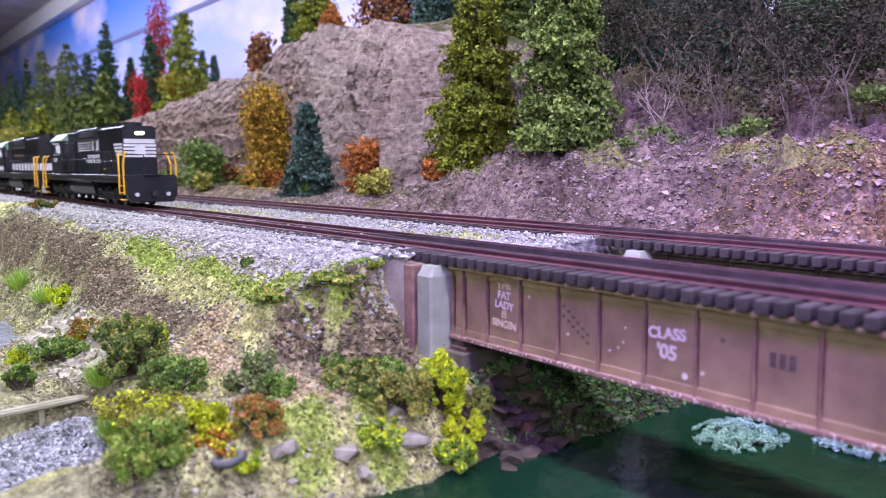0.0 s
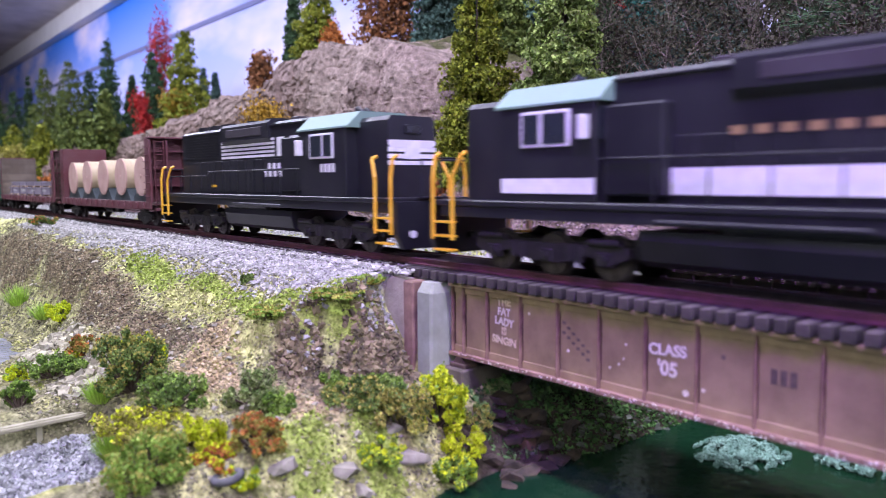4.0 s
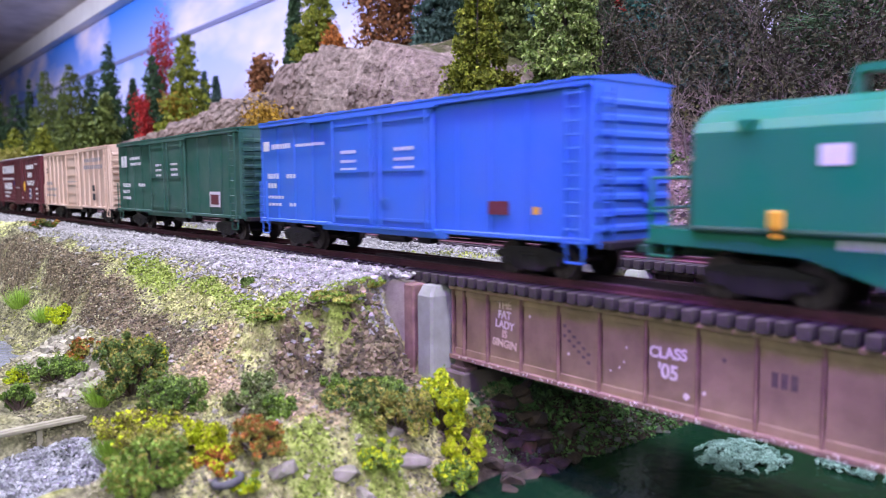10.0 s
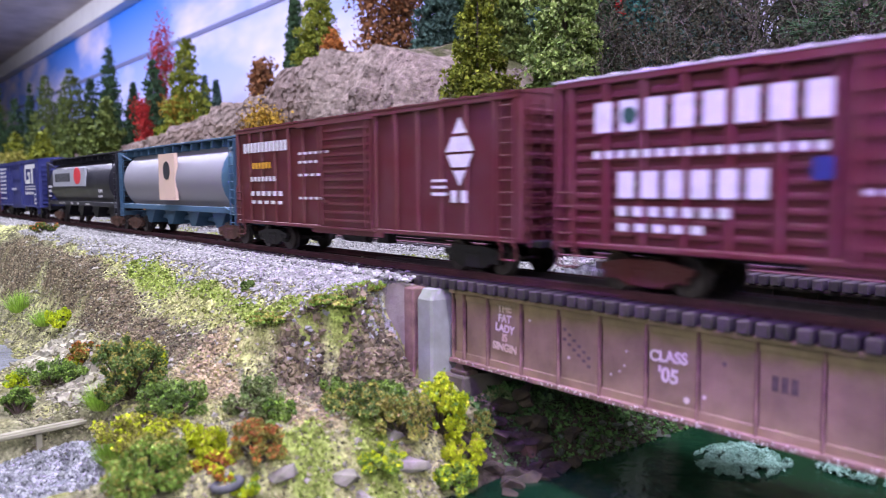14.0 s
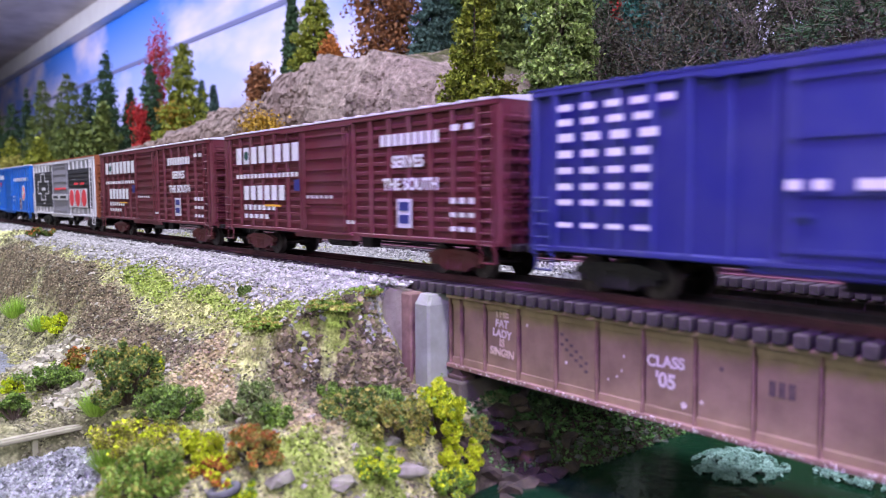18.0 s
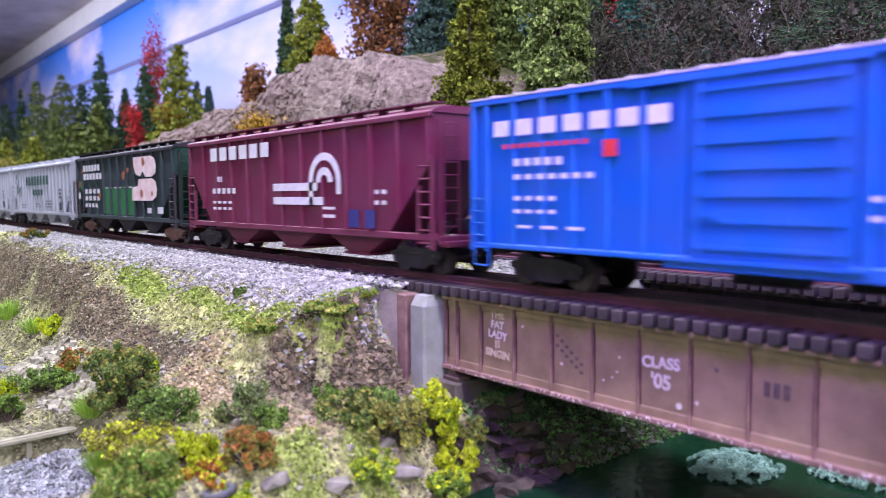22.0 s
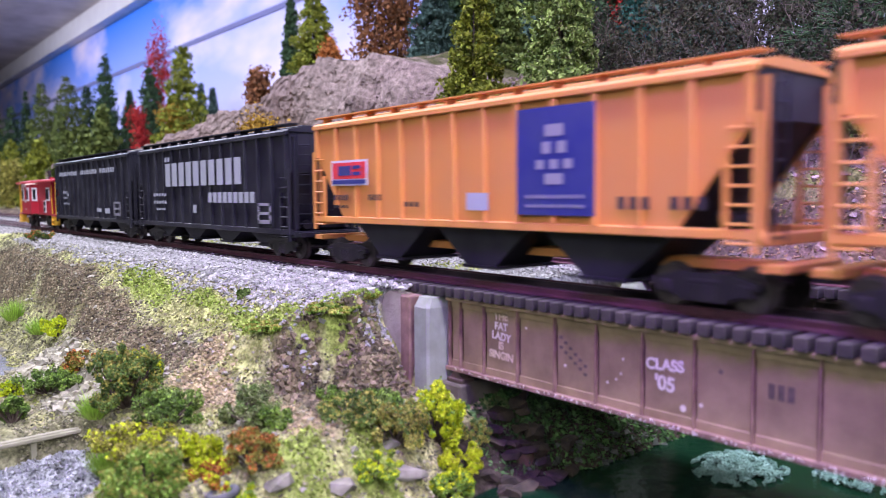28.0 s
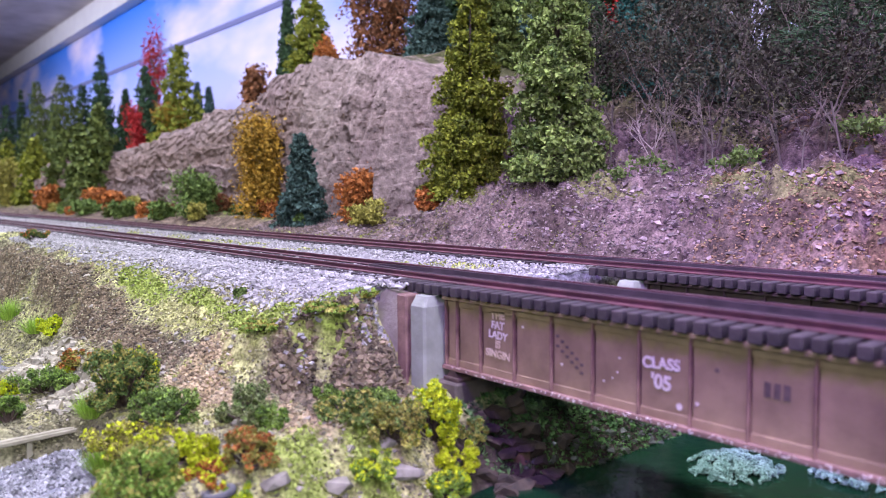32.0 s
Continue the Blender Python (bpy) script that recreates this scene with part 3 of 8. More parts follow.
def build_bridge(name, yc, x0, label, web=None):
    """A deck girder bridge: ties, two girders with flanges and stiffeners, cross frames, bearings."""
    b = thing(name, label, "railway bridge")
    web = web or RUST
    dx = x0 - BRIDGE_X0
    x = x0 - 0.022
    i = 0
    while x < BRIDGE_X1 + 0.008:
        part("tie", BRIDGE_TIE_MESH, None, b, m=pose(x, yc + random.uniform(-3e-4, 3e-4), random.uniform(-1e-4, 1e-4), 0, 0, random.uniform(-0.8, 0.8)))
        x += BRIDGE_STEP
    for side in (-1, 1):
        y = side * 12.0
        g = Shape().box(x0 * 1000, BRIDGE_X1 * 1000, yc * 1000 + y - 0.35, yc * 1000 + y + 0.35, -26.0, -5.6)
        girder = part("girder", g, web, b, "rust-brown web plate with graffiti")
        for z0, z1 in ((-6.3, -5.25), (-27.4, -26.2)):
            s = Shape().box(x0 * 1000 - 0.5, BRIDGE_X1 * 1000, yc * 1000 + y - 2.1, yc * 1000 + y + 2.1, z0, z1, 0.12)
            part("flange", s, RUST_EDGE_RIB_SHADE if z0 < -10 and web is RUST else web, girder)
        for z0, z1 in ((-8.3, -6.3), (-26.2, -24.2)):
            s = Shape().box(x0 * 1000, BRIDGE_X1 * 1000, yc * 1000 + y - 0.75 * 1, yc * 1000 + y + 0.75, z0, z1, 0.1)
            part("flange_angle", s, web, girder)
        for r in RIBS:
            r = r + dx
            if r > BRIDGE_X1 - 0.002:
                continue
            out = yc * 1000 + y + side * 0.35
            s = Shape().box(r * 1000 - 0.16, r * 1000 + 0.16, min(out, out + side * 1.5), max(out, out + side * 1.5), -26.2, -6.3)
            s.box(r * 1000 - 0.9, r * 1000 + 0.16, min(out, out + side * 0.35), max(out, out + side * 0.35), -26.2, -6.3)
            for k in range(14):
                z = -25.0 + k * 1.35
                s.box(r * 1000 - 0.65, r * 1000 - 0.35, min(out, out + side * 0.55), max(out, out + side * 0.55), z - 0.15, z + 0.15)
            # near ribs take the darker colour in place of shade on their sides
            part("stiffener", s, RUST_EDGE_RIB_SHADE if web is RUST else web, girder)
        for end in (x0 * 1000 + 4.0, BRIDGE_X1 * 1000 - 4.0):
            s = Shape().box(end - 3.4, end + 3.4, yc * 1000 + y - 2.6, yc * 1000 + y + 2.6, -30.6, -29.4, 0.2)
            s.prism([(end - 2.6, -29.4), (end + 2.6, -29.4), (end + 1.2, -27.4), (end - 1.2, -27.4)], yc * 1000 + y - 1.8, yc * 1000 + y + 1.8, "y")
            part("bearing", s, DARK_STEEL, b)
    for side in (-1, 1):
        near, far = x0 * 1000 - 58, BRIDGE_X1 * 1000 - 4
        line = [(near, side * 0.9), (near + 30, side * 5.4), (far, side * 5.4)]
        for (xa, ya), (xb, yb) in zip(line[:-1], line[1:]):
            q = Shape().prism([(xa, yc * 1000 + ya - 0.38), (xb, yc * 1000 + yb - 0.38), (xb, yc * 1000 + yb + 0.38), (xa, yc * 1000 + ya + 0.38)], -2.1, -0.15, "z")
            part("guard_rail", q, GUARD_STEEL, b, "dark inner guard rail")
    for k in range(7):
        x = x0 * 1000 + 8 + k * 55
        if x > BRIDGE_X1 * 1000 - 4:
            continue
        s = Shape()
        for a, c in ((-7.5, -23), (-23, -7.5)):
            s.cyl((x, yc * 1000 - 11.6, a), (x, yc * 1000 + 11.6, c), 0.5, 6)
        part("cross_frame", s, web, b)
    return b


# rear girders get a much darker brown than the front ones
DARK_WEB = mat("dark_brown_rear_girder", (0.045, 0.030, 0.024), (0.095, 0.062, 0.048), scale=120, rough=0.75, bump=0.0001)
DARK_STEEL = mat("dark_bearing_steel", (0.05, 0.03, 0.025), (0.11, 0.07, 0.055), scale=300, rough=0.7)
build_bridge("girder_bridge", 0.0, BRIDGE_X0, "rust-brown plate girder bridge with graffiti over the river")
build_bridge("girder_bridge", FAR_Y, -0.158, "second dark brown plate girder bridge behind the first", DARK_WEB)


def build_abutment(yc, x0, face, label):
    """A concrete abutment: bearing seat, back wall and a chamfered pilaster at the front."""
    a = thing("bridge_abutment", label, "bridge abutment")
    k, y = face, yc * 1000
    x = x0 * 1000

    def bx(p, q, *rest):
        lo, hi = x + k * p, x + k * q
        return Shape().box(min(lo, hi), max(lo, hi), *rest)
    # seat coloured dark to stand for the shade it lies in
    part("bearing_seat", bx(-2, 8, y - 16, y + 16, -58, -30.6, 0.6), SHADED_SEAT, a, "bearing seat with its shade put into a dark brown colour")
    part("back_wall", bx(-9, -2.0, y - 15, y + 15, -58, -6.2, 0.4), CONCRETE, a)
    for side in (-1, 1):
        o = y + side * 20.6
        w = [(x + k * c, d) for c, d in ((-8.4, o - side * 9), (-8.4, o - side * 1.0), (-7.4, o), (-1.6, o), (-0.9, o - side * 0.8), (-0.5, o - side * 9))]
        top = [(x + k * c, d) for c, d in ((-8.0, o - side * 9), (-8.0, o - side * 2.6), (-7.0, o - side * 1.8), (-2.6, o - side * 1.8), (-2.0, o - side * 2.8), (-1.4, o - side * 9))]
        if side * k > 0:
            w, top = w[::-1], top[::-1]
        pil = Shape().prism(w, -60, -8.4, "z")
        n = len(w)
        v = [(p, q, -8.4) for p, q in w] + [(p, q, -5.4) for p, q in top]
        cap = Shape().add(v, [(i, (i + 1) % n, (i + 1) % n + n, i + n) for i in range(n)] + [tuple(range(n, 2 * n)), tuple(range(n))[::-1]])
        pillar = part("pilaster", pil, CONCRETE, a, "pale grey cast concrete pilaster")
        part("cap", cap, CONCRETE, pillar, "weathered sloping cap")
    return a


build_abutment(0.0, BRIDGE_X0, 1, "pale grey concrete bridge abutment on the bank")
build_abutment(FAR_Y, -0.158, 1, "pale grey concrete abutment of the rear bridge")
build_abutment(0.0, BRIDGE_X1, -1, "pale grey concrete bridge abutment on the bank")
build_abutment(FAR_Y, BRIDGE_X1, -1, "pale grey concrete abutment of the rear bridge")

# stepped wing wall beside the abutment
wing = thing("wing_wall", "pinkish concrete wing wall holding the ballast", "retaining wall")
part("wall_slab", Shape().prism([(-205.5, -24), (-190.5, -24), (-190.5, -5.2), (-197.5, -5.0), (-200.0, -6.4)], -19.6, -14.6, "y"), STUCCO, wing)
part("rusty_edge", Shape().box(-190.6, -185.4, -20.4, -15.0, -40, -5.4, 0.5), RUST_EDGE_RIB_SHADE, wing, "brown rust-stained edge strip")

# ---- the train ----
SPEED = 0.18747
CARS, WHEELS = [], []


def paint(name, c, rough=0.5, dust=0.25):
    """Car paint with dusty patches."""
    c2 = [v * (1 - dust * 0.5) + 0.20 * dust * 0.5 for v in c]
    return mat(name, c, c2, scale=70, rough=rough, bump=0.00003, bump_scale=1500, spec=0.35)


MAROON = paint("maroon_car_paint", (0.115, 0.014, 0.022))
MAROON2 = paint("red_brown_car_paint", (0.105, 0.018, 0.018))
FLAT_BROWN = paint("purple_brown_car_paint", (0.105, 0.026, 0.034), 0.6)
FLAT_DECK = paint("worn_wood_deck", (0.10, 0.055, 0.05), 0.8)
COIL_GREEN = paint("emerald_car_paint", (0.003, 0.165, 0.085), 0.42)
COIL_DARK = paint("dark_green_car_paint", (0.002, 0.050, 0.024), 0.5)
MED_BLUE = paint("medium_blue_car_paint", (0.035, 0.150, 0.56))
DARK_GREEN = paint("weathered_green_car_paint", (0.012, 0.092, 0.058), 0.6, 0.5)
CREAM = paint("cream_car_paint", (0.72, 0.52, 0.40), 0.55)
NAVY = paint("navy_car_paint", (0.020, 0.026, 0.16))
BRIGHT_BLUE = paint("bright_blue_car_paint", (0.005, 0.125, 0.52), 0.4)
PALE_GREY = paint("pale_grey_car_paint", (0.38, 0.39, 0.43), 0.5)
MID_GREY = paint("mid_grey_car_paint", (0.26, 0.25, 0.28), 0.5)
STEEL_BLUE = paint("steel_blue_car_paint", (0.05, 0.12, 0.20), 0.5)
CHALK = paint("chalk_white_car_paint", (0.62, 0.60, 0.62), 0.5)
PLUM = paint("plum_car_paint", (0.150, 0.016, 0.050), 0.5)
FOREST = paint("faded_forest_car_paint", (0.022, 0.036, 0.040), 0.6, 0.2)
FRESH_GREEN = paint("fresh_green_car_paint", (0.020, 0.150, 0.045), 0.5)
SOOT = paint("soot_dark_car_paint", (0.022, 0.016, 0.022), 0.6)
ORANGE = paint("orange_car_paint", (0.66, 0.275, 0.065), 0.5)
CARBON = paint("carbon_black_car_paint", (0.007, 0.006, 0.014), 0.5)
ENGINE_BLACK = paint("locomotive_black_paint", (0.010, 0.010, 0.014), 0.38, 0.1)
CAB_GREEN = paint("pale_green_cab_roof_paint", (0.16, 0.26, 0.20), 0.5)
CABOOSE_RED = paint("caboose_red_paint", (0.38, 0.009, 0.026), 0.45, 0.1)
RUST_RED = paint("rust_orange_end_paint", (0.30, 0.085, 0.03), 0.6)
TRUCK_IRON = mat("dark_truck_iron", (0.008, 0.007, 0.008), (0.024, 0.020, 0.020), scale=250, rough=0.6)
TRUCK_RUST = mat("rusty_truck_iron", (0.09, 0.045, 0.032), (0.16, 0.08, 0.06), scale=250, rough=0.75)
WHEEL_STEEL = mat("wheel_steel", (0.055, 0.045, 0.045), (0.13, 0.11, 0.11), scale=300, rough=0.45, metal=0.7)
WHITE_MARK = mat("white_marking", (0.58, 0.57, 0.58), (0.70, 0.69, 0.70), scale=300, rough=0.6)
GREEN_MARK = mat("dark_green_marking", (0.010, 0.06, 0.04), rough=0.6)
BLACK_MARK = mat("black_marking", (0.016, 0.016, 0.02), rough=0.6)
RED_MARK = mat("red_marking", (0.60, 0.03, 0.04), rough=0.6)
PINK_MARK = mat("pink_graffiti", (0.62, 0.42, 0.40), (0.72, 0.60, 0.60), scale=200, rough=0.7)
YELLOW = mat("yellow_handrail_paint", (0.66, 0.33, 0.015), (0.74, 0.42, 0.04), scale=200, rough=0.5)
GLASS = mat("dark_cab_glass", (0.02, 0.025, 0.03), rough=0.08, spec=0.8)
LAMP_GLOW = mat("lit_headlight", (1.0, 0.85, 0.5), rough=0.3, glow=((1.0, 0.78, 0.40), 14.0))
CHAIN_GREY = mat("grey_plow_paint", (0.35, 0.35, 0.36), (0.55, 0.55, 0.56), scale=500, rough=0.6)
CREAM_BALE = mat("banded_cream_wrap", (0.43, 0.335, 0.21), (0.51, 0.41, 0.275), scale=120, rough=0.7)
# roll ends: the pink of the front light is mixed into this colour
BALE_FACE = mat("pink_lit_end_boards", (0.45, 0.275, 0.235), (0.53, 0.36, 0.305), scale=120, rough=0.7)
CRADLE = mat("dark_cradle", (0.02, 0.03, 0.035), (0.04, 0.055, 0.06), scale=200, rough=0.7)
BEAM_STEEL = mat("grey_violet_beam_steel", (0.24, 0.20, 0.26), (0.36, 0.32, 0.38), scale=150, rough=0.5, metal=0.3)
STRAP = mat("dull_strap", (0.12, 0.10, 0.13), rough=0.6)
TIMBER = mat("pale_dunnage_timber", (0.45, 0.30, 0.18), (0.55, 0.40, 0.26), scale=300, rough=0.8)
WEATHERED_BOARD = mat("weathered_bulkhead_boards", each=0.22, c1=(0.065, 0.044, 0.030), c2=(0.17, 0.135, 0.105), scale=55, rough=0.85)


def wheel_shape(r):
    """A wheelset: two flanged wheels with dished plates on an axle along y."""
    s = Shape().cyl((0, -7.6, 0), (0, 7.6, 0), 0.9, 8)
    for k in (-1, 1):
        s.cyl((0, k * 7.0, 0), (0, k * 7.5, 0), r + 0.7, 20)
        s.cyl((0, k * 7.5, 0), (0, k * 9.0, 0), r, 20)
        s.cyl((0, k * 9.0, 0), (0, k * 9.25, 0), r * 0.72, 14)
        s.cyl((0, k * 9.2, 0), (0, k * 10.2, 0), 1.2, 8)
        for a in range(4):
            w = math.radians(45 + 90 * a)
            s.box(math.cos(w) * r * 0.55 - 0.3, math.cos(w) * r * 0.55 + 0.3, *sorted((k * 9.2, k * 9.4)), math.sin(w) * r * 0.55 - 0.3, math.sin(w) * r * 0.55 + 0.3)
    return s


WHEEL_R, ENGINE_R = 4.8, 5.7
WHEELSET = mesh_of(wheel_shape(WHEEL_R), "wheelset", WHEEL_STEEL)
ENGINE_WHEELSET = mesh_of(wheel_shape(ENGINE_R), "wheelset", WHEEL_STEEL)


def sideframe_shape(sign):
    y0, y1 = sorted((sign * 10.2, sign * 12.0))
    r = WHEEL_R
    s = Shape()
    s.prism([(-12.8, r + 0.6), (-12.8, r + 2.0), (-5.5, r + 3.6), (5.5, r + 3.6), (12.8, r + 2.0), (12.8, r + 0.6), (9.4, r - 0.4), (5.0, r - 2.9), (-5.0, r - 2.9), (-9.4, r - 0.4)], y0, y1, "y")
    for x in (-9.6, 9.6):
        s.box(x - 1.7, x + 1.7, y0 - 0.3, y1 + 0.3, r - 1.5, r + 1.6, 0.3)
        e = sign * 12.6
        s.cyl((x, sign * 11.9, r), (x, e, r), 1.1, 8)
    for x in (-2.2, 0, 2.2):
        s.cyl((x, sign * 11.6, r - 2.6), (x, sign * 11.6, r + 1.0), 0.85, 6)
    s.box(-3.6, 3.6, y0 - 0.2, y1 + 0.5, r + 1.2, r + 2.2, 0.2)
    return s


SIDEFRAMES = {(m.name, k): mesh_of(sideframe_shape(k), "sideframe", m) for m in (TRUCK_IRON, TRUCK_RUST, MAROON2) for k in (-1, 1)}
BOLSTERS = {m.name: mesh_of(Shape().box(-2.6, 2.6, -10.4, 10.4, 4.6, 8.0, 0.4).cyl((0, 0, 8.0), (0, 0, 10.4), 3.2, 12), "truck", m) for m in (TRUCK_IRON, TRUCK_RUST, MAROON2)}
COUPLER = mesh_of(Shape().box(-3, 4.6, -1.1, 1.1, 7.6, 9.6, 0.3).prism([(4.4, -1.9), (7.4, -1.9), (7.9, -0.6), (6.2, 0.2), (6.2, 1.9), (4.4, 1.9)], 7.0, 10.2, "z"), "coupler", TRUCK_IRON)
WAFFLE_RIBS = {}


def add_truck(car, x, iron=None):
    iron = iron or TRUCK_IRON
    t = part("truck", BOLSTERS[iron.name], None, car, m=pose(x * 0.001, 0, 0))
    for k in (-1, 1):
        part("sideframe", SIDEFRAMES[iron.name, k], None, t)
    for w in (-9.6, 9.6):
        o = part("wheelset", WHEELSET, None, t, m=pose(w * 0.001, 0, WHEEL_R * 0.001))
        WHEELS.append((o, w * 0.001, WHEEL_R * 0.001))
    return t


def add_couplers(car, half):
    part("coupler", COUPLER, None, car, m=pose(half * 0.001, 0, 0))
    part("coupler", COUPLER, None, car, m=pose(-half * 0.001, 0, 0, 0, 0, 180))


def new_car(name, label, category, x0, group="cars of the freight train"):
    car = thing(name, label, category, group)
    car.scale.z = 0.972
    CARS.append((car, x0))
    return car


def marks(car, specs, material, y=16.35, name="marking", label="", depth=0.12):
    """Flat markings on both sides. specs: (x0, x1, z0, z1, n): a row of n blocks, read from either side; large blocks are parts of their own."""
    small = Shape()
    for x0, x1, z0, z1, n in specs:
        w = (x1 - x0) / n
        gap = w * (0.30 if n > 3 and z1 - z0 >= 3.5 else 0.42) if n > 1 else 0.0
        for i in range(n):
            a, b = x0 + i * w + gap / 2, x0 + (i + 1) * w - gap / 2
            if z1 - z0 >= 3.5:
                part(name, Shape().box(a, b, -y - depth, -y, z0, z1), material, car, label)
                part(name, Shape().box(-b, -a, y, y + depth, z0, z1), material, car, label)
            else:
                small.box(a, b, -y - depth, -y, z0, z1)
                small.box(-b, -a, y, y + depth, z0, z1)
    if small.v:
        tagged(part("small_" + name if not name.startswith("small") else name, small, material, car), kind="stuff")


def disc(car, x, z, r, material, y=16.4, name="round_emblem", label="", squash=1.0):
    s = Shape()
    for k in (-1, 1):
        n = 20
        pts = [(k * -1 * -1 * 0 + (x if k < 0 else -x) + r * squash * math.cos(2 * math.pi * i / n), z + r * math.sin(2 * math.pi * i / n)) for i in range(n)]
        s.prism(pts, *sorted((k * y, k * (y + 0.14))), "y")
    return part(name, s, material, car, label)


def ladder(car, x, y, z0, z1, wide, material, rung=3.4, along="x", name="ladder"):
    """A ladder with two stiles; along: the way its rungs run."""
    s = Shape()
    for e in (-wide / 2, wide / 2):
        if along == "x":
            s.box(x + e - 0.22, x + e + 0.22, y - 0.22, y + 0.22, z0, z1)
        else:
            s.box(x - 0.22, x + 0.22, y + e - 0.22, y + e + 0.22, z0, z1)
    z = z0 + 1.2
    while z < z1 - 0.3:
        if along == "x":
            s.cyl((x - wide / 2, y, z), (x + wide / 2, y, z), 0.24, 5)
        else:
            s.cyl((x, y - wide / 2, z), (x, y + wide / 2, z), 0.24, 5)
        z += rung
    return part(name, s, material, car)


def car_underframe(car, half, material, gear=True):
    s = Shape().box(-half, half, -3.2, 3.2, 8.4, 11.0, 0.3)
    for k in (-1, 1):
        s.box(k * half - 2.6, k * half + 2.6, -13.5, 13.5, 9.4, 11.2, 0.2)
    part("centre_sill", s, material, car)
    if gear:
        g = Shape().cyl((-14, -6.5, 7.6), (2, -6.5, 7.6), 2.0, 10).box(10, 17, -9, -5, 6.2, 10.6, 0.4).cyl((22, 5, 8), (30, 5, 8), 1.6, 8)
        g.rod([(2, -6.5, 7.6), (10, -6.8, 8.2)], 0.3).rod([(-40, 1.5, 7.4), (40, 1.5, 7.4)], 0.35)
        part("brake_gear", g, TRUCK_IRON, car)


def boxcar(label, x0, L, H, body, roof=None, end=None, door=None, style="posts", door_at=(-0.10, 0.10), post=10.8, truck=None, door_ribs=5, sill=10.6, tall_ends=True, two_doors=False, skip=()):
    """A boxcar; lengths in millimetres; door_at: fractions of the length."""
    roof, end, door = roof or body, end or body, door or body
    car = new_car("boxcar", label, "boxcar", x0)
    half = L / 2
    s = Shape().box(-half, half, -15.2, 15.2, sill, H, 0.25)
    part("body", s, body, car)
    d0, d1 = door_at[0] * L, door_at[1] * L
    # eave strip and side sill
    for k in (-1, 1):
        y0, y1 = sorted((k * 15.6, k * 16.5))
        part("eave_strip", Shape().box(-half, half, y0, y1, H - 1.6, H, 0.2), body, car)
        part("side_sill", Shape().box(-half, half, y0, y1, sill, sill + 1.4, 0.2).box(d0 - 6, d1 + 6, y0, y1, sill - 1.6, sill + 0.4, 0.2), body, car)
        if style in ("posts", "waffle"):
            xs = []
            x = d0 - 1.5
            while x > -half + 3:
                xs.append(x)
                x -= post
            x = d1 + 1.5
            while x < half - 3:
                xs.append(x)
                x += post
            xs += [-half + 1.0, half - 1.0]
            for x in sorted(xs):
                z0, z1 = sorted((k * 15.6, k * 16.5))
                q = Shape().prism([(x - 1.0, z0 if k > 0 else z1), (x + 1.0, z0 if k > 0 else z1), (x + 0.6, z1 if k > 0 else z0), (x - 0.6, z1 if k > 0 else z0)], sill + 1.4, H - 1.6, "z")
                part("side_post", q, body, car)
            if style == "waffle":
                xs = sorted(xs)
                for a, b in zip(xs[:-1], xs[1:]):
                    if a < d1 - 1 and b > d0 + 1:
                        continue
                    w = Shape()
                    z = sill + 3.4
                    key = (round(b - a, 2), body.name)
                    if key not in WAFFLE_RIBS:
                        WAFFLE_RIBS[key] = mesh_of(Shape().box(1.6, b - a - 1.6, -15.95, -15.55, 0, 1.3, 0.12), "waffle_rib", body)
                    while k < 0 and z < H - 3:
                        part("waffle_rib", WAFFLE_RIBS[key], None, car, m=pose(a * 0.001, 0, z * 0.001))
                        z += 3.0
                    while k > 0 and z < H - 3:
                        w.box(a + 1.6, b - 1.6, *sorted((k * 15.55, k * 15.95)), z, z + 1.3)
                        z += 3.0
                    if k > 0:
                        part("waffle_panel", w, body, car)
        else:
            x = -half + 14
            while x < half - 6:
                if not d0 - 1 < x < d1 + 1:
                    part("panel_seam", Shape().box(x - 0.16, x + 0.16, *sorted((k * 15.1, k * 15.6)), sill + 1.4, H - 1.6), body, car)
                x += 14
        # doors with ribs, bars and tracks
        leaves = ((d0, (d0 + d1) / 2), ((d0 + d1) / 2, d1)) if two_doors else ((d0, d1),)
        for a, b in leaves:
            q = Shape().box(a + 0.4, b - 0.4, *sorted((k * 15.5, k * 16.6)), sill + 1.0, H - 2.0, 0.2)
            lid = part("door", q, door, car)
            r = Shape()
            for i in range(door_ribs):
                z = sill + 3.5 + (H - sill - 8) * i / max(1, door_ribs - 1)
                r.box(a + 1.4, b - 1.4, *sorted((k * 16.5, k * 17.0)), z - 0.45, z + 0.45)
            part("door_rib", r, door, lid)
            for x in (a + 3.0, b - 3.0):
                part("lock_bar", Shape().cyl((x, k * 17.1, sill + 1.5), (x, k * 17.1, H - 2.5), 0.3, 6), door, lid)
            part("lock_handle", Shape().box(a + 3, a + 7, *sorted((k * 17.0, k * 17.4)), sill + 10, sill + 10.8), door, lid)
        part("door_track", Shape().box(d0 - 16, d1 + 2, *sorted((k * 16.5, k * 17.2)), sill + 0.2, sill + 1.0), body, car)
        part("door_track", Shape().box(d0 - 16, d1 + 2, *sorted((k * 16.5, k * 17.1)), H - 2.2, H - 1.5), body, car)
        for e in (-1, 1):
            ladder(car, e * (half - 4.4), k * 17.2, sill - 1.0, H - 2 if (e * k < 0 and tall_ends) else sill + 17, 5.6, body)
            st = Shape().rod([(e * (half - 1.6), k * 16.2, sill), (e * (half - 1.6), k * 16.4, sill - 5), (e * (half - 7.2), k * 16.4, sill - 5), (e * (half - 7.2), k * 16.2, sill)], 0.3)
            part("stirrup_step", st, body, car)
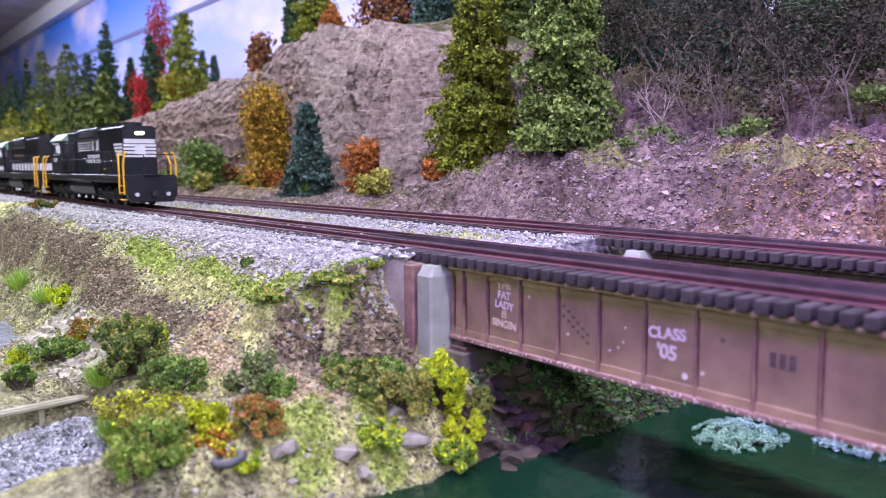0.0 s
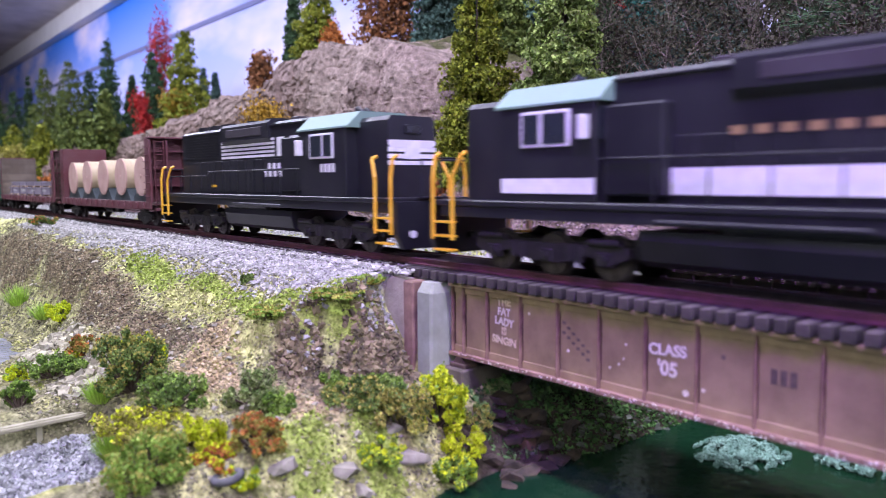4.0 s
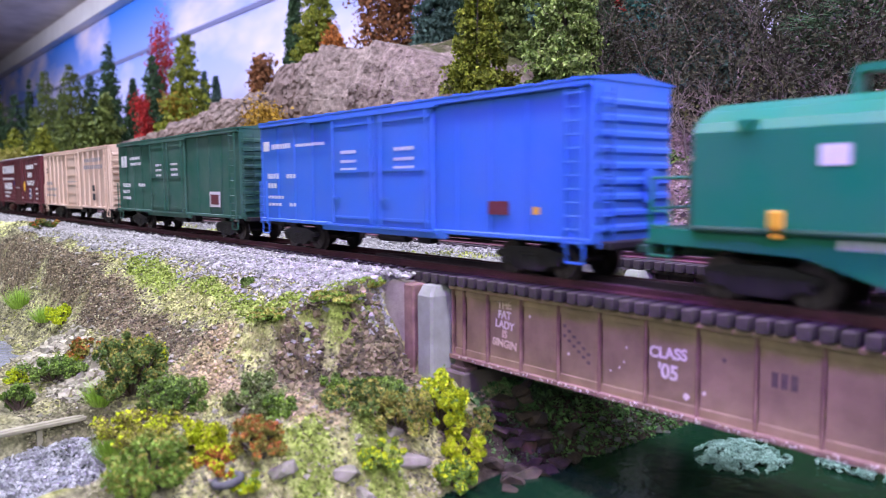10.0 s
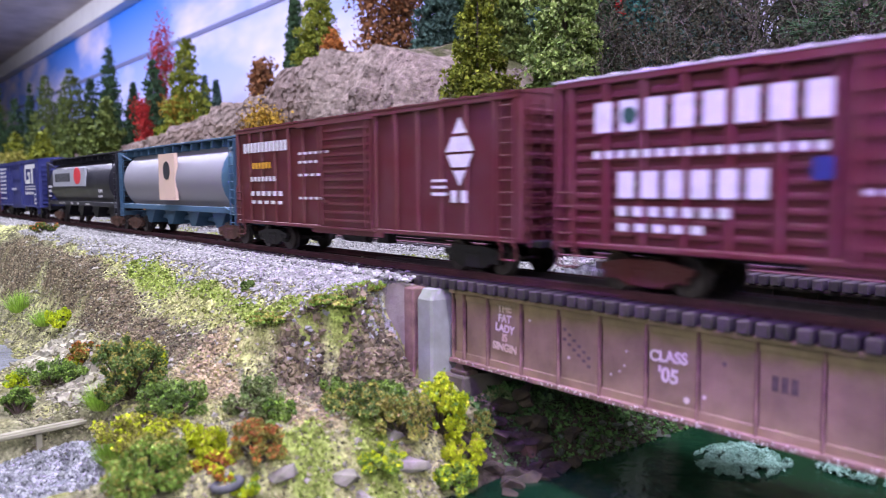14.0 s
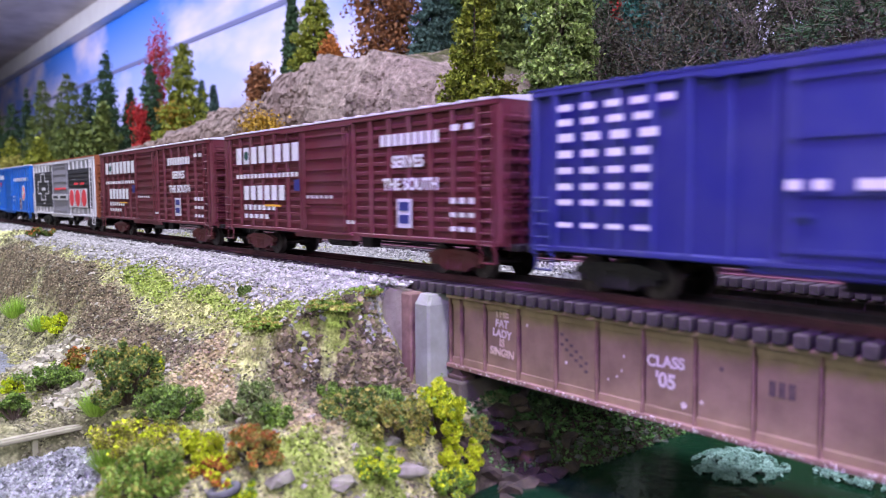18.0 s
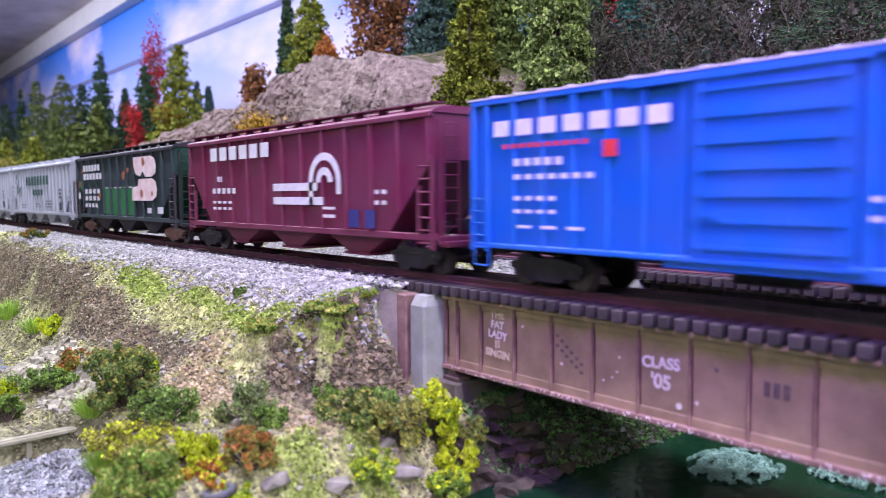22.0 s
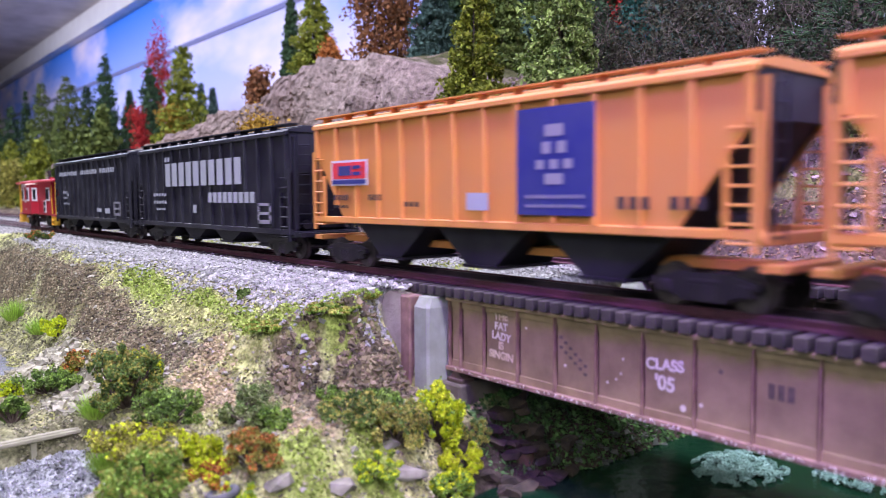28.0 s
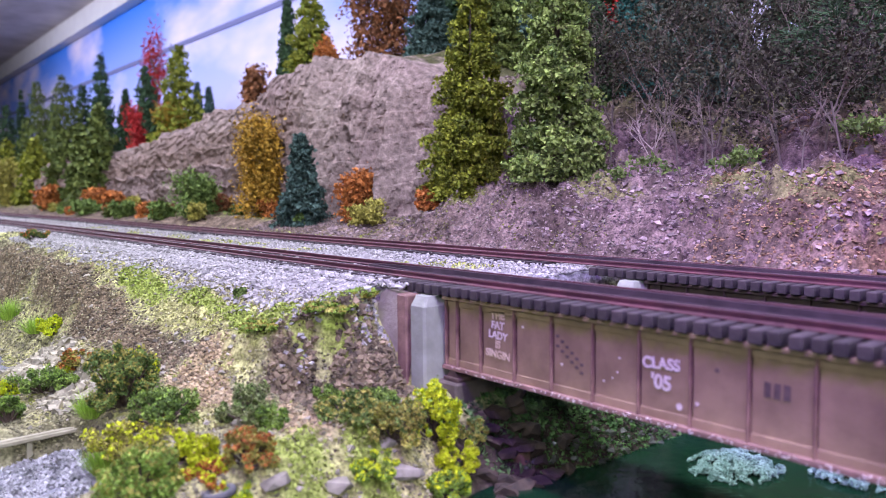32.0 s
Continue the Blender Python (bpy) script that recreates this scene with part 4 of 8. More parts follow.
    # ends with horizontal ribs
    for e in (-1, 1):
        wall = part("end_wall", Shape().box(*sorted((e * (half - 0.4), e * (half + 0.3))), -15.5, 15.5, sill, H + 0.6, 0.15), end, car)
        n = 9
        for i in range(n):
            z = sill + 3.5 + i * (H - sill - 5.0) / n
            q = Shape().prism([(e * (half + 0.2), z - 1.2), (e * (half + 1.2), z - 0.4), (e * (half + 1.2), z + 0.6), (e * (half + 0.2), z + 1.4)], -14.6, 14.6, "y")
            part("end_rib", q, end, wall)
        ladder(car, e * (half + 1.9), -12.0, sill - 1, H - 2 if tall_ends else sill + 17, 5.0, end, along="y")
        part("end_platform", Shape().box(*sorted((e * half, e * (half + 4.4))), -9, 9, sill - 0.6, sill, 0.1), end, car)
        if e > 0:
            bw = Shape()
            bw.cyl((half + 2.2, 5, sill + 16), (half + 2.7, 5, sill + 16), 3.0, 14).box(half + 1, half + 2.4, 3.6, 6.4, sill + 10, sill + 16)
            part("brake_wheel", bw, end, car)
    # roof: shallow ridge with panel seams
    r = Shape().prism([(-16.6, H), (16.6, H), (16.6, H + 0.5), (0, H + 2.3), (-16.6, H + 0.5)], -half - 0.6, half + 0.6, "x")
    part("roof", r, roof, car)
    x = -half + 8
    while x < half - 4:
        q = Shape()
        for k in (-1, 1):
            q.prism([(k * 16.2, H + 0.45), (k * 16.2, H + 0.9), (0, H + 2.8), (0, H + 2.2)][::k], x - 0.35, x + 0.35, "x")
        part("roof_seam", q, roof, car)
        x += 9.0
    car_underframe(car, half + 2, TRUCK_IRON)
    add_couplers(car, half + 4)
    for k in (-1, 1):
        add_truck(car, k * (half - 24), truck)
    return car


def hopper(label, x0, L, H, body, frame=None, bays=3, bay_mat=None, end=None, roof=None, posts=13, cut=22, round_hatches=False, truck=None, floor=13.5, white_feet=False):
    """A covered hopper with sloping ends, side posts, bays and roof hatches."""
    frame, bay_mat, end, roof = frame or body, bay_mat or body, end or body, roof or body
    car = new_car("covered_hopper", label, "hopper car", x0)
    half = L / 2
    zc = floor + 23
    pts = [(-half + 2, H), (-half + 2, zc), (-half + 2 + cut, floor), (half - 2 - cut, floor), (half - 2, zc), (half - 2, H)]
    core = Shape().prism([(-half + 3.0, H), (-half + 3.0, zc), (-half + 3 + cut, floor), (half - 3 - cut, floor), (half - 3, zc), (half - 3, H)][::-1], -15.0, 15.0, "y")
    part("slope_sheet", core, end, car)
    for k in (-1, 1):
        side = part("side_sheet", Shape().prism(pts[::-1], *sorted((k * 14.6, k * 15.2)), "y"), body, car)
        for i in range(posts):
            x = -half + 3 + (L - 6) * i / (posts - 1)
            z0 = floor if abs(x) < half - 2 - cut else floor + (abs(x) - (half - 2 - cut)) * 23.0 / cut
            q = Shape().box(x - 0.7, x + 0.7, *sorted((k * 15.1, k * 16.55)), z0, H - 0.6, 0.1)
            part("side_post", q, body, side)
        part("top_chord", Shape().box(-half + 1, half - 1, *sorted((k * 15.4, k * 16.7)), H - 1.4, H + 0.2, 0.2), roof, car)
        part("side_sill", Shape().box(-half, half, *sorted((k * 14.4, k * 16.2)), floor - 2.2, floor, 0.2), body, car)
        for e in (-1, 1):
            fr = Shape().box(*sorted((e * (half - 0.6), e * (half - 1.8))), *sorted((k * 15.2, k * 16.4)), floor - 5, zc + 1)
            fr.box(*sorted((e * (half - 7.2), e * (half - 8.2))), *sorted((k * 15.2, k * 16.4)), floor - 2, zc - 8)
            z = floor - 3
            while z < zc:
                fr.cyl((e * (half - 1.2), k * 16.2, z), (e * (half - 7.6), k * 16.2, z), 0.3, 5)
                z += 4.0
            part("corner_ladder", fr, frame, car)
            part("end_post", Shape().box(*sorted((e * (half - 0.4), e * (half - 1.4))), *sorted((k * 12.6, k * 13.8)), floor - 2, H - 2), frame, car)
    for e in (-1, 1):
        ladder(car, e * (half + 0.3), -9.5, floor - 3, H - 1, 6.0, end, 4.0, "y")
        part("end_sill", Shape().box(*sorted((e * (half - 2.5), e * (half + 0.4))), -14.4, 14.4, floor - 3.4, floor - 0.8, 0.3), frame, car)
        part("end_sheet", Shape().prism([(e * (half - 1.8), zc), (e * (half - 1.8), H), (e * (half - 3.2), H), (e * (half - 3.2), zc)][::-e], -15.0, 15.0, "y"), end, car)
    part("roof", Shape().prism([(-16.2, H), (16.2, H), (15.4, H + 0.9), (8, H + 2.4), (-8, H + 2.4), (-15.4, H + 0.9)], -half + 1, half - 1, "x"), roof, car)
    if round_hatches:
        for i in range(8):
            x = -half + 14 + (L - 28) * i / 7
            for y in (-8, 8):
                part("roof_hatch", Shape().cyl((x, y, H + 1.0), (x, y, H + 3.4), 5.0, 16).cyl((x, y, H + 3.4), (x, y, H + 4.4), 4.2, 16), roof, car)
    else:
        for i in range(4):
            x = -half + 8 + (L - 16) * i / 4
            part("roof_hatch", Shape().box(x + 1, x + (L - 16) / 4 - 1, -5.2, 5.2, H + 2.2, H + 3.6, 0.3), roof, car)
    rw = Shape()
    for y in ((0.0,) if round_hatches else (-13.0, 13.0)):
        rw.box(-half + 1, half - 1, y - 2.2, y + 2.2, H + 2.9, H + 3.3)
        i = -half + 6
        while i < half - 4:
            rw.box(i - 0.3, i + 0.3, y - 1.8, y + 1.8, H + 0.8, H + 2.9)
            i += 14
    part("roof_walk", rw, roof, car)
    span = (L - 2 * cut - 6) / bays
    for i in range(bays):
        x = -half + cut + 3 + span * (i + 0.5)
        w = span * 0.5
        q = Shape().prism([(x - w, floor), (x - w * 0.28, 5.2), (x + w * 0.28, 5.2), (x + w, floor)], -11.5, 11.5, "y")
        bay = part("hopper_bay", q, bay_mat, car)
        g = Shape().box(x - w * 0.34, x + w * 0.34, -12.2, 12.2, 4.2, 5.2, 0.2)
        part("outlet_gate", g, PALE_GREY if white_feet else bay_mat, bay)
    car_underframe(car, half + 1, frame, gear=False)
    part("brake_gear", Shape().cyl((half - 16, -4, floor + 1.5), (half - 8, -4, floor + 1.5), 2.0, 10).box(half - 13, half - 8, 3, 7, floor, floor + 4, 0.3), TRUCK_IRON, car)
    add_couplers(car, half + 2)
    for k in (-1, 1):
        add_truck(car, k * (half - 15), truck)
    return car


def cylinder_hopper(label, x0, L, body, frame, ends):
    """A round-sided covered hopper with end frames and a walkway on the roof."""
    car = new_car("cylindrical_hopper", label, "hopper car", x0)
    half = L / 2
    n = 28
    ring = [(16.6 * math.cos(a), 31 + 17.5 * math.sin(a)) for a in (2 * math.pi * i / n for i in range(n))]
    part("barrel", Shape().prism(ring, -half + 14, half - 14, "x", smooth=True), body, car)
    for e in (-1, 1):
        cone = Shape()
        a = [(e * (half - 14), 16.6 * math.cos(t), 31 + 17.5 * math.sin(t)) for t in (2 * math.pi * i / n for i in range(n))]
        b = [(e * (half - 6), 12 * math.cos(t), 34 + 12.5 * math.sin(t)) for t in (2 * math.pi * i / n for i in range(n))]
        f = [(i, (i + 1) % n, (i + 1) % n + n, i + n) for i in range(n)]
        cone.add(a + b, f if e > 0 else [q[::-1] for q in f], True)
        cone.add(b, [tuple(range(n)) if e > 0 else tuple(range(n))[::-1]])
        part("end_cone", cone, ends, car)
        fr = Shape()
        for y in (-14.5, 14.5):
            fr.box(*sorted((e * (half - 1), e * (half - 2.4))), y - 0.7, y + 0.7, 9, 49)
            fr.rod([(e * (half - 2), y, 48), (e * (half - 13), y * 0.8, 44)], 0.5)
            fr.rod([(e * (half - 2), y, 14), (e * (half - 16), y, 17)], 0.7)
        fr.box(*sorted((e * (half - 0.6), e * (half - 3))), -15.2, 15.2, 9.6, 12.4, 0.2)
        fr.box(*sorted((e * (half - 0.8), e * (half - 2.4))), -15, 15, 47.5, 49, 0.2)
        part("end_frame", fr, frame, car)
        ladder(car, e * (half - 4.5), -15.6, 9, 49, 5.0, frame, 3.8)
        ladder(car, e * (half - 0.2), -10, 9, 49, 5.0, frame, 3.8, "y")
    for k in (-1, 1):
        part("side_sill", Shape().box(-half + 1, half - 1, *sorted((k * 13.0, k * 14.8)), 14.2, 17.2, 0.3), frame, car)
    rw = Shape().box(-half + 2, half - 2, -13, 13, 49.8, 50.6, 0.1)
    for i in range(13):
        x = -half + 8 + (L - 16) * i / 12
        rw.box(x - 0.4, x + 0.4, -12.5, 12.5, 46, 49.8)
    part("roof_walk", rw, frame, car)
    for i in range(4):
        x = -half + 24 + (L - 48) * i / 3
        part("roof_hatch", Shape().cyl((x, 0, 48), (x, 0, 52), 5.5, 14), frame, car)
    for i in range(4):
        x = -half + 36 + (L - 72) * i / 3
        part("hopper_bay", Shape().prism([(x - 10, 16), (x - 3, 6), (x + 3, 6), (x + 10, 16)], -9, 9, "y"), frame, car)
    car_underframe(car, half, frame, gear=False)
    add_couplers(car, half + 2)
    for k in (-1, 1):
        add_truck(car, k * (half - 17), TRUCK_RUST)
    return car


def bulkhead_flat(label, x0, L, inner):
    """A flat car with a stake-pocketed sill and tall braced bulkheads."""
    car = new_car("bulkhead_flat", label, "flat car", x0)
    half = L / 2
    part("deck", Shape().box(-half, half, -15.4, 15.4, 13.0, 14.4, 0.2), FLAT_DECK, car)
    x = -half + 1
    while x < half - 2:
        part("deck_board", Shape().box(x, x + 2.7, -15.3, 15.3, 14.4, 14.7), FLAT_DECK, car)
        x += 3.0
    for k in (-1, 1):
        sill = part("side_sill", Shape().prism([(-half, 10.6), (-half + 30, 10.2), (-half + 40, 9.6), (half - 40, 9.6), (half - 30, 10.2), (half, 10.6), (half, 14.6), (-half, 14.6)][::-1], *sorted((k * 15.2, k * 16.2)), "y"), FLAT_BROWN, car)
        for i in range(16):
            x = -half + 10 + (L - 20) * i / 15
            part("stake_pocket", Shape().box(x - 1.2, x + 1.2, *sorted((k * 16.2, k * 17.2)), 11.0, 14.2, 0.2), FLAT_BROWN, sill)
        for e in (-1, 1):
            for z in (18, 22, 26, 30, 34, 38, 42, 46):
                part("grab_iron", Shape().rod([(e * (half - 1.5), k * 15.9, z), (e * (half - 1.5), k * 16.9, z), (e * (half - 7.5), k * 16.9, z), (e * (half - 7.5), k * 15.9, z)], 0.25), FLAT_BROWN, car)
    for e in (-1, 1):
        wall = part("bulkhead", Shape().prism([(-15.6, 14.4), (15.6, 14.4), (15.6, 50.4), (14.2, 52), (-14.2, 52), (-15.6, 50.4)], *sorted((e * (half - 9.0), e * (half - 7.8))), "x"), inner, car, "tall bulkhead sheathed with boards")
        z = 14.8
        while z < 50:
            part("board", Shape().box(*sorted((e * (half - 9.0), e * (half - 9.25))), -15.5, 15.5, z, z + 2.87, 0.1), inner, wall)
            z += 2.95
        for y in (-15.2, -5.6, 5.6, 15.2):
            q = Shape().prism([(e * (half - 7.8), 14.4), (e * half, 14.4), (e * half, 18), (e * (half - 1.2), 50.5), (e * (half - 7.8), 51.5)][::e], y - 0.6, y + 0.6, "y")
            part("bulkhead_brace", q, FLAT_BROWN, wall)
        for z in (24, 34, 44):
            part("cross_stay", Shape().box(*sorted((e * (half - 7.8), e * (half - 3.5))), -15, 15, z - 0.5, z + 0.5), FLAT_BROWN, wall)
        part("bulkhead_cap", Shape().box(*sorted((e * (half - 9.2), e * (half - 0.8))), -15.4, 15.4, 51.2, 52.2, 0.2), FLAT_BROWN, wall)
        ladder(car, e * (half + 0.4), -10.5, 12, 50, 5, FLAT_BROWN, 3.6, "y")
    car_underframe(car, half, FLAT_BROWN)
    add_couplers(car, half + 4)
    for k in (-1, 1):
        add_truck(car, k * (half - 24))
    return car


def coil_car(label, x0, L):
    """A coil car: fishbelly side sills, a two-part arched hood with lifting loops, end platforms with rails."""
    car = new_car("coil_car", label, "coil car", x0)
    half = L / 2
    end = half + 13
    for k in (-1, 1):
        sill = part("side_sill", Shape().prism([(-end + 2, 15.5), (-end + 2, 12.2), (-half + 24, 11.0), (-half + 40, 6.0), (half - 40, 6.0), (half - 24, 11.0), (end - 2, 12.2), (end - 2, 15.5)], *sorted((k * 14.4, k * 15.6)), "y"), COIL_GREEN, car)
        part("sill_lip", Shape().box(-half, half, *sorted((k * 15.2, k * 17.0)), 15.4, 16.4, 0.2), COIL_DARK, sill)
        for x in (-half + 19, -half + 48, half - 48, half - 19):
            part("tie_down", Shape().box(x - 1.5, x + 1.5, *sorted((k * 16.4, k * 17.4)), 16.6, 20.2, 0.3).box(x - 1.0, x + 1.0, *sorted((k * 15.6, k * 17.0)), 14.6, 16.6), YELLOW, car, "yellow hood lock")
    # hood in two halves
    prof = [(-15.8, 16.5), (-15.8, 36.5), (-14.6, 38.6), (-11, 41.2), (-6, 43.0), (0, 43.6), (6, 43.0), (11, 41.2), (14.6, 38.6), (15.8, 36.5), (15.8, 16.5)]
    for a, b in ((-half, -0.3), (0.3, half)):
        hood = part("hood", Shape().prism(prof[::-1], a, b, "x"), COIL_GREEN, car, "arched emerald steel hood")
        c = (a + b) / 2
        part("lifting_loop", Shape().prism([(c - 7.6, 42.8), (c - 6.6, 42.8), (c - 6.4, 47.6), (c + 6.4, 47.6), (c + 6.6, 42.8), (c + 7.6, 42.8), (c + 7.6, 48.0), (c + 6.6, 49.2), (c - 6.6, 49.2), (c - 7.6, 48.0)], -2.6, 2.6, "y"), COIL_GREEN, hood)
        for x in (a + 12, b - 12):
            for k in (-1, 1):
                part("hood_cleat", Shape().prism([(x - 1.8, 38.6), (x + 1.8, 38.6), (x + 0.6, 36.2), (x - 0.6, 36.2)][::k], *sorted((k * 14.6, k * 16.9)), "y"), COIL_GREEN, hood)
        part("hood_rib", Shape().prism([(y * 1.012, z + (0.35 if z > 30 else 0)) for y, z in prof[::-1]], (b if b < 0 else a) - 0.5, (b if b < 0 else a) + 0.5, "x"), COIL_GREEN, hood)
    part("floor_frame", Shape().box(-end + 1, end - 1, -14.4, 14.4, 12.4, 15.6, 0.2), COIL_DARK, car)
    for e in (-1, 1):
        for y in (-13.5, -5, 5, 13.5):
            part("rack_post", Shape().box(*sorted((e * (half + 1), e * (half + 2))), y - 0.6, y + 0.6, 15, 30), COIL_DARK, car)
        for z in (22, 30):
            part("rack_bar", Shape().box(*sorted((e * (half + 0.8), e * (half + 2.2))), -14, 14, z - 0.6, z + 0.6), COIL_DARK, car)
        rl = Shape()
        for y in (-14, 14):
            rl.rod([(e * (end - 1.5), y, 12), (e * (end - 1.5), y, 27), (e * (half + 2), y, 27)], 0.35)
        for z in (20, 27):
            rl.rod([(e * (end - 1.5), -14, z), (e * (end - 1.5), 14, z)], 0.35)
        part("platform_rail", rl, COIL_GREEN, car)
        part("end_platform", Shape().box(*sorted((e * (half + 2), e * end)), -14.6, 14.6, 11.6, 12.6, 0.2), COIL_GREEN, car)
        ladder(car, e * (end - 4.5), -15.2, 8, 22, 5, COIL_GREEN, 3.4)
        bw = Shape().cyl((e * (half + 4), 4, 24), (e * (half + 4.6), 4, 24), 3, 12)
        part("brake_wheel", bw, COIL_DARK, car)
    marks(car, [(-half + 26.5, -half + 32, 29.0, 33.0, 1), (half - 44, half - 37.5, 29.0, 33.0, 1)], WHITE_MARK, 15.85, "reflector_plate", "small white plate")
    marks(car, [(-half + 30, -half + 48, 13.0, 14.8, 9), (-half + 50, -half + 56, 12.6, 15.0, 2), (-half + 58, -half + 70, 10.2, 11.2, 3), (-half + 58, -half + 70, 12.2, 13.2, 4), (half - 60, half - 54, 10.8, 12.0, 2), (half - 28, half - 18, 12.8, 14.2, 3)], WHITE_MARK, 15.65)
    car_underframe(car, end, COIL_DARK, gear=False)
    add_couplers(car, end + 2)
    for k in (-1, 1):
        add_truck(car, k * (half - 13))
    return car


def engine_truck(car, x):
    """A three-axle power truck."""
    r = ENGINE_R
    t = part("truck", Shape().box(-27, 27, -8.5, 8.5, 6.0, 9.5, 0.5), TRUCK_IRON, car, m=pose(x * 0.001, 0, 0))
    for k in (-1, 1):
        y0, y1 = sorted((k * 10.4, k * 12.2))
        s = Shape().prism([(-27, r + 1), (-27, r + 3.4), (27, r + 3.4), (27, r + 1), (22, r - 1.0), (14, r + 0.8), (5, r - 1.6), (-5, r - 1.6), (-14, r + 0.8), (-22, r - 1.0)], y0, y1, "y")
        for w in (-19.5, 0, 19.5):
            s.box(w - 2.3, w + 2.3, y0 - 0.4, y1 + 0.6, r - 1.8, r + 2.0, 0.4)
            s.cyl((w, k * 12.2, r), (w, k * 13.4, r), 1.3, 8)
        for w in (-10, 10):
            s.cyl((w - 1.6, k * 12.0, r - 1), (w - 1.6, k * 12.0, r + 3), 1.1, 7).cyl((w + 1.6, k * 12.0, r - 1), (w + 1.6, k * 12.0, r + 3), 1.1, 7)
        s.cyl((-25, k * 12.4, r + 4.4), (-15, k * 12.4, r + 4.4), 1.0, 7).cyl((15, k * 12.4, r + 4.4), (25, k * 12.4, r + 4.4), 1.0, 7)
        part("sideframe", s, TRUCK_IRON, t)
    for w in (-19.5, 0, 19.5):
        o = part("wheelset", ENGINE_WHEELSET, None, t, m=pose(w * 0.001, 0, r * 0.001))
        WHEELS.append((o, w * 0.001, r * 0.001))


def locomotive(label, x0, striped, band, flip, lit):
    """A six-axle hood unit, its long hood towards +x unless flipped."""
    car = new_car("diesel_locomotive", label, "locomotive", x0, "locomotives of the freight train")
    g = -1 if flip else 1

    def bx(x0, x1, *rest, s=None):
        a, b = sorted((g * x0, g * x1))
        return (s or Shape()).box(a, b, *rest)
    part("frame_deck", bx(-107, 107, -15.6, 15.6, 18.4, 20.2, 0.3), ENGINE_BLACK, car)
    for k in (-1, 1):
        sill = part("side_sill", bx(-104, 104, *sorted((k * 14.2, k * 15.2)), 15.2, 18.4, 0.2), ENGINE_BLACK, car)
        part("sill_pipe", Shape().cyl((g * -28, k * 14.6, 16.0), (g * 18, k * 14.6, 16.0), 0.9, 8), ENGINE_BLACK, sill)
        part("air_tank", Shape().cyl((g * -12, k * 12.6, 15.6), (g * 26, k * 12.6, 15.6), 1.7, 12), ENGINE_BLACK, car)
    tank = [(-13.2, 13.8), (-13.6, 11.5), (-12.2, 6.6), (-9.5, 5.0), (9.5, 5.0), (12.2, 6.6), (13.6, 11.5), (13.2, 13.8)]
    part("fuel_tank", Shape().prism(tank[::-1], *sorted((g * -34, g * 30)), "x"), ENGINE_BLACK, car, "rounded black fuel tank")
    # long hood
    prof = [(-10.2, 20.2), (-10.2, 50.0), (-8.8, 51.8), (8.8, 51.8), (10.2, 50.0), (10.2, 20.2)]
    hood = part("long_hood", Shape().prism(prof[::-1], *sorted((g * -45, g * 89)), "x"), ENGINE_BLACK, car)
    for k in (-1, 1):
        for i in range(13):
            x = -38 + i * 8.6
            part("hood_door", bx(x, x + 7.9, *sorted((k * 10.1, k * 10.45)), 21.5, 36, 0.1), ENGINE_BLACK, hood)
        part("intake_box", bx(-44, -27, *sorted((k * 10.0, k * 13.8)), 22, 44.0, 0.5), ENGINE_BLACK, hood)
        grill = Shape()
        for i in range(9):
            bx(44, 86, *sorted((k * 10.1, k * 10.5)), 38.0 + i * 1.3, 38.6 + i * 1.3, s=grill)
        part("radiator_grille", grill, ENGINE_BLACK, hood)
        part("hood_edge", bx(-44, 89, *sorted((k * 8.9, k * 10.7)), 49.9, 50.6, 0.1), ENGINE_BLACK, hood)
    blister = [(-10.2, 43.0), (-12.0, 45.0), (-12.0, 51.4), (-10.4, 52.8), (10.4, 52.8), (12.0, 51.4), (12.0, 45.0), (10.2, 43.0)]
    part("brake_blister", Shape().prism(blister[::-1], *sorted((g * -12, g * 36)), "x"), ENGINE_BLACK, hood)
    part("blister_vent", bx(-6, 30, -12.2, 12.2, 46.4, 50.2, 0.2), SOOT, hood)
    for x in (48, 62, 76):
        fan = Shape().cyl((g * x, 0, 51.6), (g * x, 0, 54.2), 6.2, 20).cyl((g * x, 0, 54.2), (g * x, 0, 54.6), 5.2, 18)
        part("radiator_fan", fan, ENGINE_BLACK, hood)
    for x in (2, 20):
        part("brake_fan", Shape().cyl((g * x, 0, 52.6), (g * x, 0, 54.4), 5.4, 18), ENGINE_BLACK, hood)
    part("exhaust_stack", bx(-22, -16, -3, 3, 51.6, 54.0, 0.3), SOOT, hood)
    # cab
    roofline = [(-15.4, 46.0), (-9.6, 51.4), (9.6, 51.4), (15.4, 46.0)]
    cab = part("cab", bx(-78, -45, -15.0, 15.0, 20.2, 46.0, 0.3), ENGINE_BLACK, car)
    part("cab_roof", Shape().prism(roofline[::-1] + [(-15.4, 45.4), (15.4, 45.4)], *sorted((g * -80, g * -43.5)), "x"), CAB_GREEN if striped or band else ENGINE_BLACK, cab, "faded pale green cab roof")
    for k in (-1, 1):
        frame_w = bx(-70, -53, *sorted((k * 14.9, k * 15.5)), 34.5, 44.0, 0.2)
        w = part("window_frame", frame_w, CHALK, cab)
        for a, b in ((-69, -63.5), (-62, -54.2)):
            part("pane", bx(a, b, *sorted((k * 15.3, k * 15.7)), 35.4, 43.2), GLASS, w)
        part("front_window", bx(-44.9, -44.6, *sorted((k * 11.0, k * 14.2)), 36, 44), GLASS, cab)
        part("mirror", bx(-48.5, -46.5, *sorted((k * 15.6, k * 18.2)), 36, 42, 0.2), CHALK, cab)
